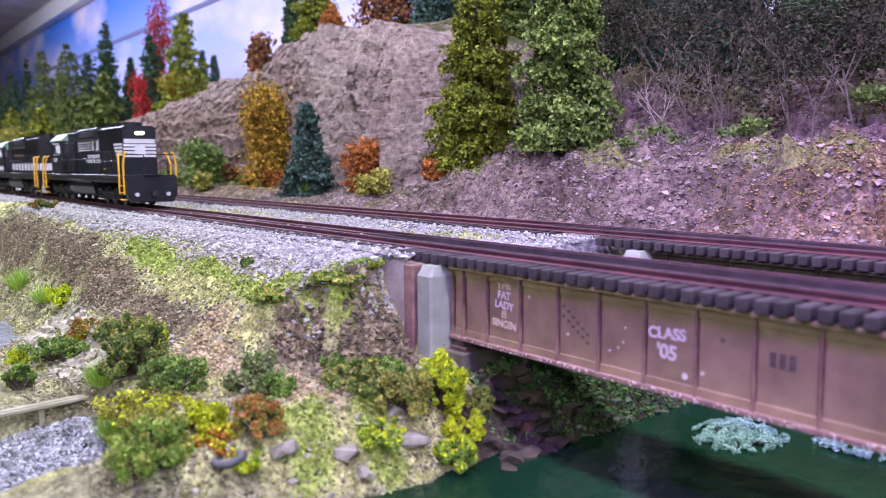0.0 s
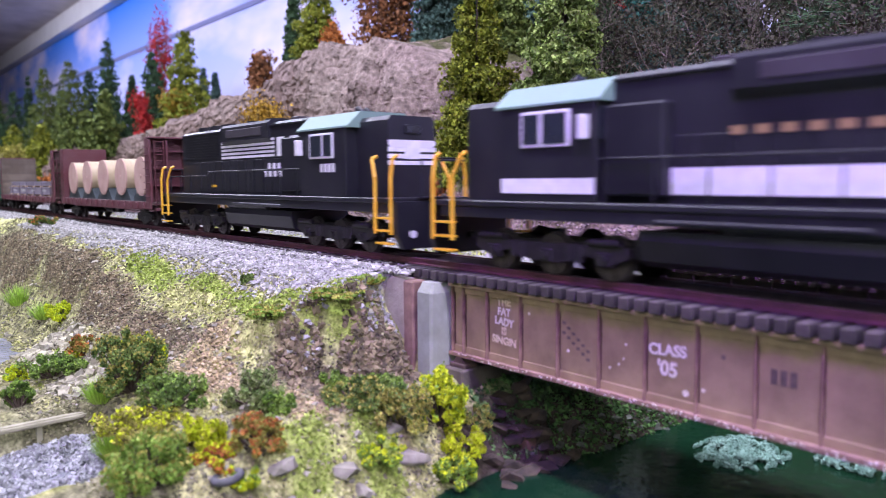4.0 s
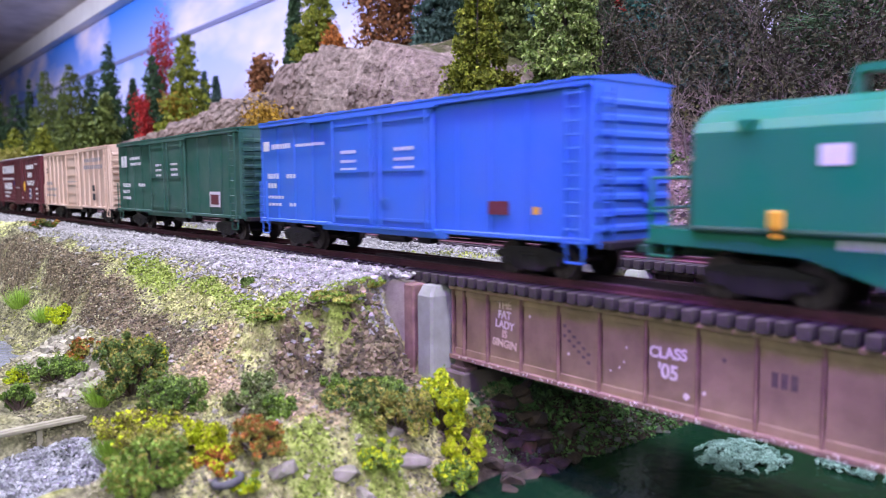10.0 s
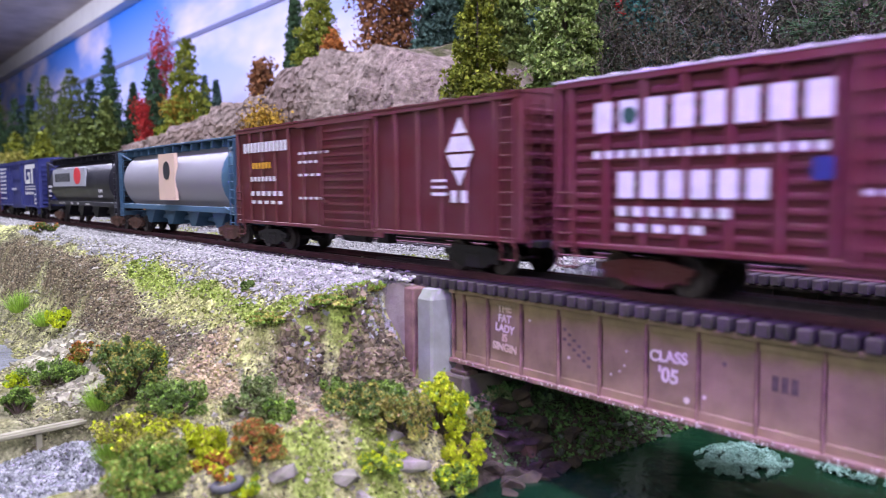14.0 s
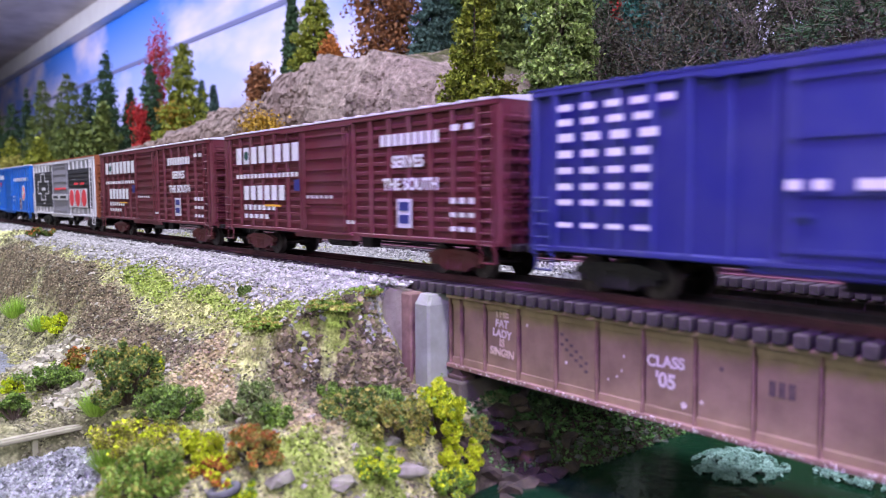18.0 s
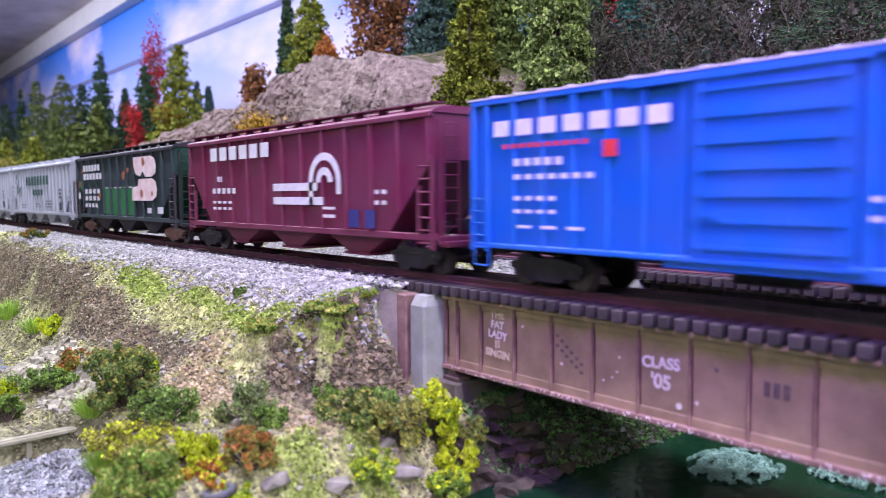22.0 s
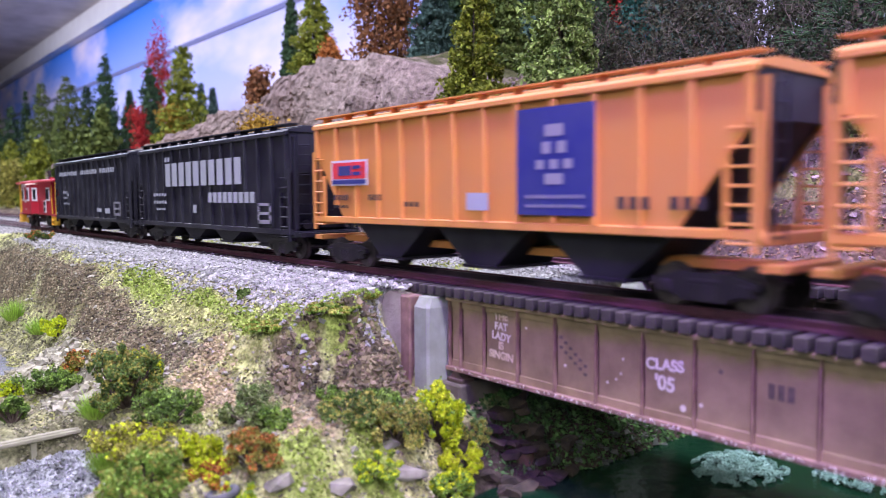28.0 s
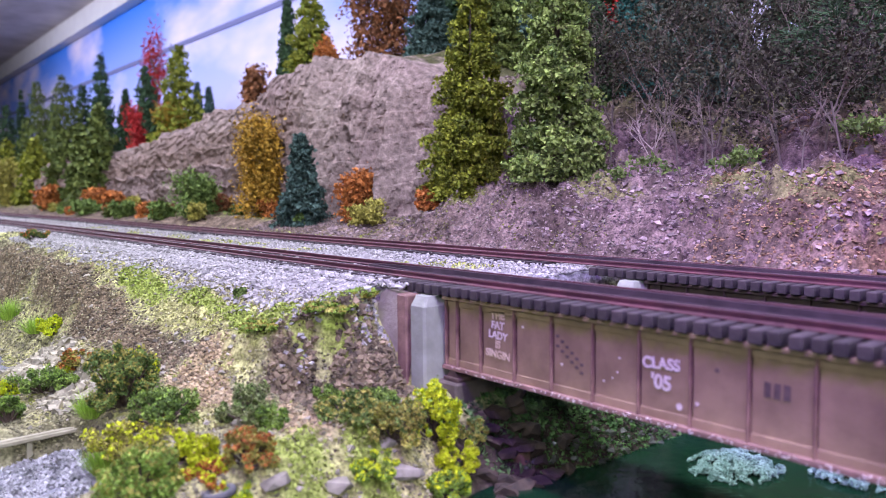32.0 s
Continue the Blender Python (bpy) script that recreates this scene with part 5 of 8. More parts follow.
    # tall short hood
    nose = part("short_hood", Shape().prism([(-10.0, 20.2), (-10.0, 47.2), (-8.6, 48.8), (8.6, 48.8), (10.0, 47.2), (10.0, 20.2)][::-1], *sorted((g * -97, g * -78)), "x"), ENGINE_BLACK, car)
    part("horn", Shape().cyl((g * -70, 3, 51), (g * -64, 3, 53.4), 0.6, 7, 1.3).cyl((g * -70, 0, 51), (g * -63, 0, 53.8), 0.6, 7, 1.3).box(*sorted((g * -72, g * -69)), -2, 5, 51, 52.4), ENGINE_BLACK, cab)
    # ends: number boards, headlights, pilots, steps, rails
    for e, x, owner in ((1, 89, hood), (-1, -97, nose)):
        h = 49.5 if e > 0 else 46.5
        part("number_board", bx(x - 0.5 * e, x + 0.3 * e, -9.6, 9.6, h - 9.0, h - 6.2, 0.1), CHALK if striped else ENGINE_BLACK, owner)
        box = part("headlight_box", bx(x, x + 0.8 * e, -3.4, 3.4, h - 4.0, h - 0.8, 0.3), ENGINE_BLACK, owner)
        for y in (-1.5, 1.5):
            a = g * (x + 0.7 * e)
            lens = Shape().cyl((a, y, h - 2.4), (a + g * e * 0.5, y, h - 2.4), 1.25, 12)
            part("headlight", lens, LAMP_GLOW if lit and e > 0 else GLASS, box, "glowing warm headlight" if lit and e > 0 else "")
        pilot = part("pilot", Shape().prism([(-15.4, 19.0), (-15.4, 8.0), (-13.0, 3.0), (13.0, 3.0), (15.4, 8.0), (15.4, 19.0)], *sorted((g * e * 107, g * e * 109.4)), "x"), ENGINE_BLACK, car)
        for y in (-9.5, 9.5):
            part("ditch_light", Shape().cyl((g * e * 109.2, y, 8.0), (g * e * 110.2, y, 8.0), 1.3, 10), CHALK, pilot)
        part("drop_step", bx(e * 107, e * 110.4, -5, 5, 20.0, 20.6, 0.1), ENGINE_BLACK, pilot)
        for k in (-1, 1):
            for z in (4.5, 8.8, 13.1):
                part("step_tread", bx(e * 98, e * 106, *sorted((k * 13.6, k * 16.4)), z, z + 0.6), YELLOW, pilot, "yellow step tread")
            for x in (97.5, 106.5):
                rail = Shape().rod([(g * e * x, k * 16.0, 8), (g * e * x, k * 16.0, 27), (g * e * (x - (3 if x < 100 else 0)), k * 15.0, 33.5), (g * e * (x - (3 if x < 100 else 0)), k * 13.2, 34.5)], 0.62, 7)
                part("grab_rail", rail, YELLOW, pilot, "yellow grab rail")
        part("end_rail", Shape().rod([(g * e * 107.5, -14.5, 33), (g * e * 107.5, -4, 33), (g * e * 107.5, -4, 21)], 0.35).rod([(g * e * 107.5, 14.5, 33), (g * e * 107.5, 4, 33), (g * e * 107.5, 4, 21)], 0.35), ENGINE_BLACK, pilot)
    for k in (-1, 1):
        rail = Shape().rod([(g * -44, k * 15.2, 31), (g * 44, k * 15.2, 31), (g * 47, k * 15.2, 29), (g * 95, k * 15.2, 29)], 0.3)
        for i in range(11):
            x = -42 + i * 13.6
            rail.cyl((g * x, k * 15.2, 20), (g * x, k * 15.2, 30), 0.26, 5)
        part("hand_rail", rail, ENGINE_BLACK, car)
    if striped:
        specs = [(70 + 1.6 * i, 88.5, 39.2 - 2.2 * i, 40.6 - 2.2 * i, 1) for i in range(4)] if not flip else []
        specs += [(-15 if not flip else -39, 17 if not flip else 15, 36.9 + 1.75 * i, 38.0 + 1.75 * i, 1) for i in range(5)] + ([(17, 39, 36.9, 45.0, 2)] if not flip else [(15, 38, 36.9, 45.0, 2)])
        specs += [(8, 38, 31.6, 34.0, 7), (4, 40, 28.2, 30.6, 8)]
        specs += [(-73, -62, 29.4, 32.4, 4)] if not flip else [(58, 70, 29.4, 32.4, 4)]
        marks(car, specs, WHITE_MARK, 10.46 if not flip else 10.46, "side_emblem", "white stripes and block emblem")
        cabmark = [(-71, -60, 29.4, 32.6, 4)] if not flip else [(60, 71, 29.4, 32.6, 4)]
        marks(car, cabmark, WHITE_MARK, 15.05, "cab_marking")
        face = Shape()
        for x, e in ((89, 1), (-97, -1)):
            for i in range(4):
                bx(x, x + 0.25 * e, -10.1, 10.1, 31.6 + 2.3 * i, 33.1 + 2.3 * i, s=face)
            bx(x + 0.05 * e, x + 0.4 * e, -3.2, 3.2, 31.6, 40.0, s=face)
        part("nose_stripes", face, WHITE_MARK, car, "white stripes across the hood's end")
        part("yellow_plate", bx(46, 52, -10.6, 10.6, 23.4, 24.6), YELLOW, hood)
    if band:
        marks(car, [(-27, 88.8, 22.4, 28.6, 1)], WHITE_MARK, 10.5, "white_band", "broad white band along the hood")
        marks(car, [(-77.6, -45.4, 22.4, 26.4, 1)], WHITE_MARK, 15.05, "white_band")
        face = Shape()
        bx(89, 89.25, -10, 10, 22.4, 28.6, s=face)
        part("white_band", face, WHITE_MARK, car)
        marks(car, [(-14, 30, 35.5, 37.4, 8)], mat("dull_gold_marking", (0.22, 0.14, 0.06), rough=0.6), 10.5, "dull_gold_lettering")
        part("plow", Shape().prism([(-14, 3), (14, 3), (12, 15), (-12, 15)], *sorted((g * 109.6, g * 112.4)), "x"), CHAIN_GREY, car, "dusty grey plow plate")
    for k in (-1, 1):
        engine_truck(car, k * 64)
    add_couplers(car, 108)
    return car


def caboose(label, x0):
    car = new_car("caboose", label, "caboose", x0)
    part("body", Shape().box(-55, 55, -14.6, 14.6, 11.5, 39.0, 0.3), CABOOSE_RED, car)
    roof = [(-16.4, 39.0), (-16.4, 40.0), (-9, 41.8), (0, 42.4), (9, 41.8), (16.4, 40.0), (16.4, 39.0)]
    part("roof", Shape().prism(roof[::-1], -67, 67, "x"), CABOOSE_RED, car)
    part("roof_edge", Shape().box(-67, 67, -16.8, -16.3, 38.8, 40.2).box(-67, 67, 16.3, 16.8, 38.8, 40.2), mat("pink_red_edge", (0.55, 0.06, 0.07), rough=0.5), car)
    part("smoke_stack", Shape().cyl((-28, 3, 41), (-28, 3, 50), 1.3, 10).cyl((-28, 3, 49.5), (-28, 3, 50.6), 2.2, 10), SOOT, car, "black stove stack")
    part("roof_vent", Shape().cyl((-6, 0, 42), (-6, 0, 44), 1.6, 10), CABOOSE_RED, car)
    for k in (-1, 1):
        plan = [(-19, k * 14.6), (-13, k * 19.2), (5, k * 19.2), (11, k * 14.6)]
        bay = part("bay", Shape().prism(plan if k > 0 else plan[::-1], 12.5, 37.6, "z"), CABOOSE_RED, car, "red bay with slanting cheeks")
        part("bay_roof", Shape().prism([(k * 14.6, 39.0), (k * 19.6, 37.6), (k * 19.6, 37.2), (k * 14.6, 37.4)][::-k], -18, 10, "x"), CREAM, bay, "cream-topped bay roof")
        part("bay_window", Shape().box(-9.5, -1.5, *sorted((k * 19.2, k * 19.7)), 23.2, 34.6, 0.2), CHALK, bay)
        part("bay_pane", Shape().box(-8.2, -2.8, *sorted((k * 19.6, k * 19.85)), 24.6, 33.2), GLASS, bay)
        cheek = Shape().box(-2.6, 2.6, -0.3, 0.3, 23.2, 34.6, 0.15)
        a = math.degrees(math.atan2(-4.6, 6.0)) * k
        part("cheek_window", cheek, CHALK, bay, m=pose(0.0083, k * 0.0170, 0, 0, 0, a))
        part("cheek_pane", Shape().box(-1.4, 1.4, -0.4, 0.4, 24.6, 33.2), GLASS, bay, m=pose(0.0083, k * 0.0170, 0, 0, 0, a))
        for x0w, x1w in ((-52, -44), (38.5, 50)):
            xs = sorted((x0w, x1w)) if k < 0 else sorted((x0w, x1w))
            w = part("side_window", Shape().box(*xs, *sorted((k * 14.5, k * 15.1)), 23.4, 34.4, 0.2), CHALK, car)
            part("pane", Shape().box(xs[0] + 1.3, xs[1] - 1.3, *sorted((k * 15.0, k * 15.3)), 24.8, 33.0), GLASS, w)
        frame_w = part("marker_frame", Shape().box(29.5, 37.5, *sorted((k * 14.5, k * 14.95)), 13.4, 23.8, 0.1), CHALK, car)
        part("dark_panes", Shape().box(30.8, 36.2, *sorted((k * 14.9, k * 15.1)), 14.4, 18.0).box(30.8, 36.2, *sorted((k * 14.9, k * 15.1)), 19.2, 23.0), BLACK_MARK, frame_w)
    marks(car, [(-54, -20, 35.2, 38.4, 8)], WHITE_MARK, 14.65, "block_lettering", "white block lettering")
    marks(car, [(-42, -31, 21.6, 24.2, 5), (-42, -24, 15.6, 16.2, 6)], WHITE_MARK, 14.65, "small_marking")
    for e in (-1, 1):
        part("end_platform", Shape().box(*sorted((e * 55, e * 67)), -14.6, 14.6, 10.6, 12.2, 0.2), CABOOSE_RED, car)
        for k in (-1, 1):
            q = Shape().rod([(e * 66, k * 13.8, 12), (e * 66, k * 13.8, 38.8)], 0.5, 7)
            q.rod([(e * 66, k * 13.8, 24), (e * 66, k * 3.5, 24), (e * 66, k * 3.5, 12)], 0.35).rod([(e * 66, k * 13.8, 19), (e * 66, k * 3.5, 19)], 0.3)
            q.rod([(e * 57, k * 14.4, 13), (e * 56.4, k * 14.6, 24), (e * 56.4, k * 14.6, 36)], 0.4)
            part("platform_rail", q, YELLOW, car, "yellow platform rail")
            s = Shape()
            for z in (3.6, 7.0):
                s.box(*sorted((e * 57, e * 65)), *sorted((k * 11.0, k * 15.2)), z, z + 0.7, 0.1)
            for x in (57, 65):
                s.box(*sorted((e * x, e * (x - 0.5))), *sorted((k * 11.0, k * 15.2)), 3.6, 11)
            s.box(*sorted((e * 57, e * 65)), *sorted((k * 11.0, k * 11.4)), 3.6, 11)
            part("steps", s, YELLOW, car, "yellow boxed step")
        part("end_door", Shape().box(*sorted((e * 54.8, e * 55.4)), -5, 5, 12, 34, 0.1), SOOT, car)
        ladder(car, e * 66.6, -9, 12, 39, 5, YELLOW, 4.0, "y")
    car_underframe(car, 66, TRUCK_IRON)
    add_couplers(car, 66)
    for k in (-1, 1):
        t = add_truck(car, k * 38)
    part("axle_spring_cover", Shape().box(-49, -42, -13.0, -12.2, 3.4, 8.0, 0.8), YELLOW, car)
    return car


# the train, engine first; each with the place of its middle when the clip starts
locomotive("black six-axle diesel with white stripes and lit headlight", -0.588, True, False, False, True)
locomotive("black six-axle diesel with a broad white band", -0.824, False, True, False, False)
locomotive("black six-axle diesel with white stripes, cab first", -1.059, True, False, True, False)

flat = bulkhead_flat("purple-brown bulkhead flat car carrying five banded rolls", -1.2855, 203, FLAT_BROWN)
for x in (-72, -34, 4, 42, 80):
    roll = part("banded_roll", Shape().cyl((x, -13.6, 29.7), (x, 13.6, 29.7), 11.3, 28), CREAM_BALE, flat, "cream roll with pale end boards")
    for k in (-1, 1):
        part("roll_face", Shape().cyl((x, k * 13.6, 29.7), (x, k * 14.2, 29.7), 11.7, 28), BALE_FACE, roll)
        part("face_hub", Shape().cyl((x, k * 14.1, 29.7), (x, k * 14.6, 29.7), 1.1, 10), BALE_FACE, roll)
        for i in range(-3, 4):
            w = math.sqrt(max(0, 10.8 ** 2 - (i * 2.9) ** 2))
            part("end_plank", Shape().box(x - w, x + w, *sorted((k * 14.15, k * 14.35)), 29.7 + i * 2.9 - 1.40, 29.7 + i * 2.9 + 1.40), BALE_FACE, roll)
    bands = Shape()
    for y in np.linspace(-12.5, 12.5, 9):
        bands.cyl((x, y - 0.5, 29.7), (x, y + 0.5, 29.7), 11.6, 28)
    part("banding", bands, CREAM_BALE, roll)
for a, b in ((-91, -53), (-53, -15), (-15, 23), (23, 61), (61, 91)):
    part("cradle", Shape().prism([(a + 2, 14.7), (b - 2, 14.7), (b - 10, 22.5), (a + 10, 22.5)], -13.5, 13.5, "y"), CRADLE, flat)

flat = bulkhead_flat("purple-brown bulkhead flat car loaded with strapped steel beams", -1.5229, 226, WEATHERED_BOARD)
for layer, (z, x0, x1, ys) in enumerate(((16.0, -88, 92, (-9, 0, 9)), (23.6, -84, 94, (-8, 4)))):
    for y in ys:
        h = 6.2 if layer == 0 else 3.6
        b = Shape().box(x0, x1, y - 3.4, y + 3.4, z + h - 1, z + h, 0.1).box(x0, x1, y - 3.4, y + 3.4, z, z + 1.0, 0.1).box(x0, x1, y - 0.6, y + 0.6, z + 1, z + h - 1)
        beam = part("steel_beam", b, BEAM_STEEL, flat, "grey steel beam")
        part("web_plate", Shape().box(x0 + 4, x1 - 4, y - 3.2, y - 2.7, z + 1.0, z + h - 1), BEAM_STEEL, beam)
    for x in np.linspace(x0 + 12, x1 - 12, 6):
        part("dunnage", Shape().box(x - 1.3, x + 1.3, -13, 13, z - 1.4, z, 0.2), TIMBER, flat)
        part("strap", Shape().box(x + 4, x + 4.8, -12.8, -12.4, 14.7, z + h + 0.3).box(x + 4, x + 4.8, -12.8, 12.8, z + h, z + h + 0.35), STRAP, flat)
marks(flat, [(-70, -52, 18.6, 20.2, 6), (-30, -12, 18.6, 20.2, 6), (12, 28, 18.6, 20.2, 6), (52, 68, 18.6, 20.2, 6)], WHITE_MARK, 12.3, "stencil", depth=0.1)

coil_car("emerald coil car with arched hood and yellow locks", -1.7278, 136)
coil_car("emerald coil car with arched hood and yellow locks", -1.8991, 136)

car = boxcar("medium blue insulated boxcar with two plug doors", -2.0829, 176, 51.5, MED_BLUE, style="smooth", door_at=(-0.18, 0.16), two_doors=True, door_ribs=3)
marks(car, [(-85, -80, 40, 44, 1), (-78, -62, 40.6, 42.6, 9), (-58, -36, 40.8, 42.0, 12), (-82, -72, 28.5, 30.6, 4), (-82, -74, 24.5, 26.6, 3), (-66, -58, 28.5, 30.2, 3), (-82, -68, 20.2, 21.4, 5), (-82, -70, 17.2, 18.4, 4), (-64, -58, 17.2, 18.6, 2)], WHITE_MARK, 15.95)
marks(car, [(-24, -14, 36.8, 38.0, 5), (-24, -14, 33.6, 34.6, 5), (-24, -14, 30.8, 31.8, 5), (8, 19, 36.8, 38.0, 5), (8, 19, 33.6, 34.6, 5), (8, 19, 30.8, 31.8, 5)], WHITE_MARK, 16.65, "door_marking")
marks(car, [(52, 60, 17.2, 21.0, 1)], MAROON, 15.95, "brown_label")
marks(car, [(69, 71.5, 17.6, 19.6, 1)], YELLOW, 15.95, "yellow_label")

car = boxcar("weathered dark green insulated boxcar with white emblem", -2.2799, 174, 51.5, DARK_GREEN, style="smooth", door_at=(-0.16, 0.14), two_doors=True, door_ribs=3)
marks(car, [(-80, -76, 37.2, 44.0, 1), (-75, -70, 37.2, 44.0, 1), (-64, -46, 41.4, 43.0, 9), (-64, -44, 38.0, 39.6, 9), (-79, -64, 25.2, 27.4, 6), (-79, -66, 21.4, 23.4, 5), (-79, -64, 17.6, 19.4, 6), (-50, -38, 25.4, 27.2, 4)], WHITE_MARK, 15.95, "white_emblem")
marks(car, [(-18, -9, 36.6, 37.8, 4), (-18, -9, 33.8, 35.0, 4), (-18, -9, 31.0, 32.2, 4), (5, 15, 36.6, 37.8, 4), (5, 15, 33.8, 35.0, 4), (5, 15, 31.0, 32.2, 4)], WHITE_MARK, 16.65, "door_marking")
marks(car, [(54, 66, 15.4, 22.8, 1)], CHALK, 15.92, "white_label_frame")
marks(car, [(55.5, 64.5, 16.6, 21.4, 1)], MAROON, 16.02, "brown_label")

car = boxcar("cream ribbed boxcar with a plug door", -2.4749, 178, 51.8, CREAM, door_at=(-0.102, 0.082), post=12.5, door_ribs=6)
marks(car, [(32, 73, 42.4, 45.0, 9), (31, 76, 37.6, 40.2, 9), (-82, -62, 27.0, 29.4, 3), (-82, -50, 22.4, 24.4, 8), (-82, -52, 18.0, 19.4, 7), (-14, 12, 28.6, 29.6, 8), (-14, 8, 25.6, 26.4, 7)], MID_GREY, 16.5, "faint_lettering", "faint grey lettering")
marks(car, [(-80, -75, 39, 40.4, 1), (-80, -75, 36.6, 38, 1), (51, 56.5, 22.4, 26.4, 1), (51, 56.5, 16.0, 20.6, 1)], BLACK_MARK, 16.5, "dark_label")


def slogan(car, text, x, z, size):
    """Painted words on both sides of a car."""
    cu = bpy.data.curves.new("painted_words", "FONT")
    cu.body, cu.size, cu.extrude, cu.align_x, cu.offset = text, size * 0.001, 0.00006, "CENTER", size * 0.00003
    tmp = bpy.data.objects.new("painted_words", cu)
    me = bpy.data.meshes.new_from_object(tmp)
    bpy.data.objects.remove(tmp)
    me.materials.append(WHITE_MARK)
    for k in (-1, 1):
        part("painted_words", me, None, car, "white painted slogan", pose(-k * x * 0.001, k * 0.01665, z * 0.001, 90, 0, 0 if k < 0 else 180))


def southern(label, x0, dot):
    car = boxcar(label, x0, 178, 52.0, MAROON, roof=CHALK, style="waffle", door_at=(-0.107, 0.082), post=10.6, truck=MAROON2, door_ribs=9)
    marks(car, [(-77, -20, 38.8, 46.0, 8)], WHITE_MARK, 16.6, "block_lettering", "large white block lettering")
    marks(car, [(-77, -21, 32.6, 34.4, 16), (-70, -32, 23.2, 29.4, 6), (-70, -40, 19.0, 21.2, 7), (-70, -46, 15.4, 17.2, 5), (33, 64, 41.2, 45.0, 9), (-16, 4, 24.0, 25.2, 6), (12, 18, 15.0, 16.2, 2), (68, 80, 44.2, 46.0, 2), (68, 80, 22.6, 24.4, 3), (68, 80, 18.6, 20.0, 3), (68, 80, 14.4, 15.8, 3)], WHITE_MARK, 16.6, "small_lettering")
    marks(car, [(42.4, 50.0, 14.6, 24.0, 1)], CHALK, 16.55, "label_frame")
    marks(car, [(43.6, 48.8, 20.2, 23.0, 1), (43.6, 48.8, 16.0, 18.8, 1), (-24.5, -20.5, 27.0, 31.4, 1)], NAVY, 16.7, "blue_label")
    for text, x, z in (("SERVES", 48.0, 34.2), ("THE SOUTH", 49.0, 26.9)):
        slogan(car, text, x, z, 5.3)
    disc(car, -66.0, 42.4, 2.0, GREEN_MARK, 16.75, "green_dot")
    if dot:
        disc(car, 24.5, 26.0, 4.4, YELLOW, 16.7, "yellow_round_emblem", "round yellow emblem")
    else:
        marks(car, [(-50, -36, 20.6, 21.4, 1)], YELLOW, 16.65, "yellow_dash")
    return car


southern("maroon waffle-sided boxcar with a yellow round emblem", -2.6669, True)

car = boxcar("red-brown ribbed boxcar with a white diamond emblem", -2.8562, 176, 51.6, MAROON2, door_at=(-0.091, 0.105), post=11.5, door_ribs=12)
marks(car, [(-80, -40, 41.4, 45.6, 12), (-74, -50, 29.0, 31.0, 7), (-74, -44, 22.8, 24.8, 6), (-74, -44, 19.4, 20.8, 5), (-32, -8, 39.0, 40.0, 6), (-32, -16, 35.6, 36.6, 4), (-32, -14, 30.6, 31.6, 4), (-32, -12, 21.6, 22.6, 5), (51, 58, 27.6, 28.4, 1), (51, 58, 25.6, 26.4, 1), (51, 58, 23.4, 24.4, 1), (59, 68, 21.4, 25.0, 2)], WHITE_MARK, 16.6)
marks(car, [(-72, -54, 34.4, 37.0, 6)], YELLOW, 16.6, "yellow_lettering")
dia = Shape()
for k in (-1, 1):
    for lo, hi in ((0, 4.4), (5.4, 10.0), (-4.6, -0.8), (-10.0, -5.6)):
        a, b = 10.2 - abs(lo), 10.2 - abs(hi)
        dia.prism([(k * -1 * 63.8 - a * 0.62, 36.5 + lo), (k * -1 * 63.8 + a * 0.62, 36.5 + lo), (k * -1 * 63.8 + b * 0.62, 36.5 + hi), (k * -1 * 63.8 - b * 0.62, 36.5 + hi)], *sorted((k * 16.5, k * 16.62)), "y")
part("diamond_emblem", dia, WHITE_MARK, car, "white diamond emblem")

car = cylinder_hopper("grey cylindrical covered hopper with blue ends and a cream placard", -3.0325, 172, MID_GREY, STEEL_BLUE, STEEL_BLUE)
marks(car, [(-10, 14, 20, 45, 1)], CREAM, 15.2, "placard", "cream placard", 1.7)
disc(car, 2, 36, 5.0, BLACK_MARK, 16.9, "dark_emblem")
car = cylinder_hopper("black cylindrical covered hopper with a pale grey placard", -3.2161, 188, CARBON, CARBON, CARBON)
marks(car, [(-66, 26, 28.5, 41.6, 1)], PALE_GREY, 15.6, "placard", "long pale grey placard", 1.5)
marks(car, [(-60, -14, 32.0, 38.5, 10)], BLACK_MARK, 17.1, "placard_lettering")
disc(car, 6, 36, 6.2, RED_MARK, 17.1, "red_oval_emblem", "red oval emblem", 1.5)
marks(car, [(-84, -72, 27.4, 29.4, 7), (-84, -74, 24.2, 26.0, 5), (-84, -74, 20.4, 21.6, 4), (56, 66, 24, 26, 3), (56, 66, 20.5, 22.0, 3)], CHALK, 16.7, "pale_marking")
marks(car, [(-60, -40, 15.2, 16.2, 4), (-24, -18, 15.0, 16.4, 1), (-6, -2, 15.0, 16.4, 1), (16, 26, 15.0, 16.2, 1)], CHALK, 14.85, "sill_marking")

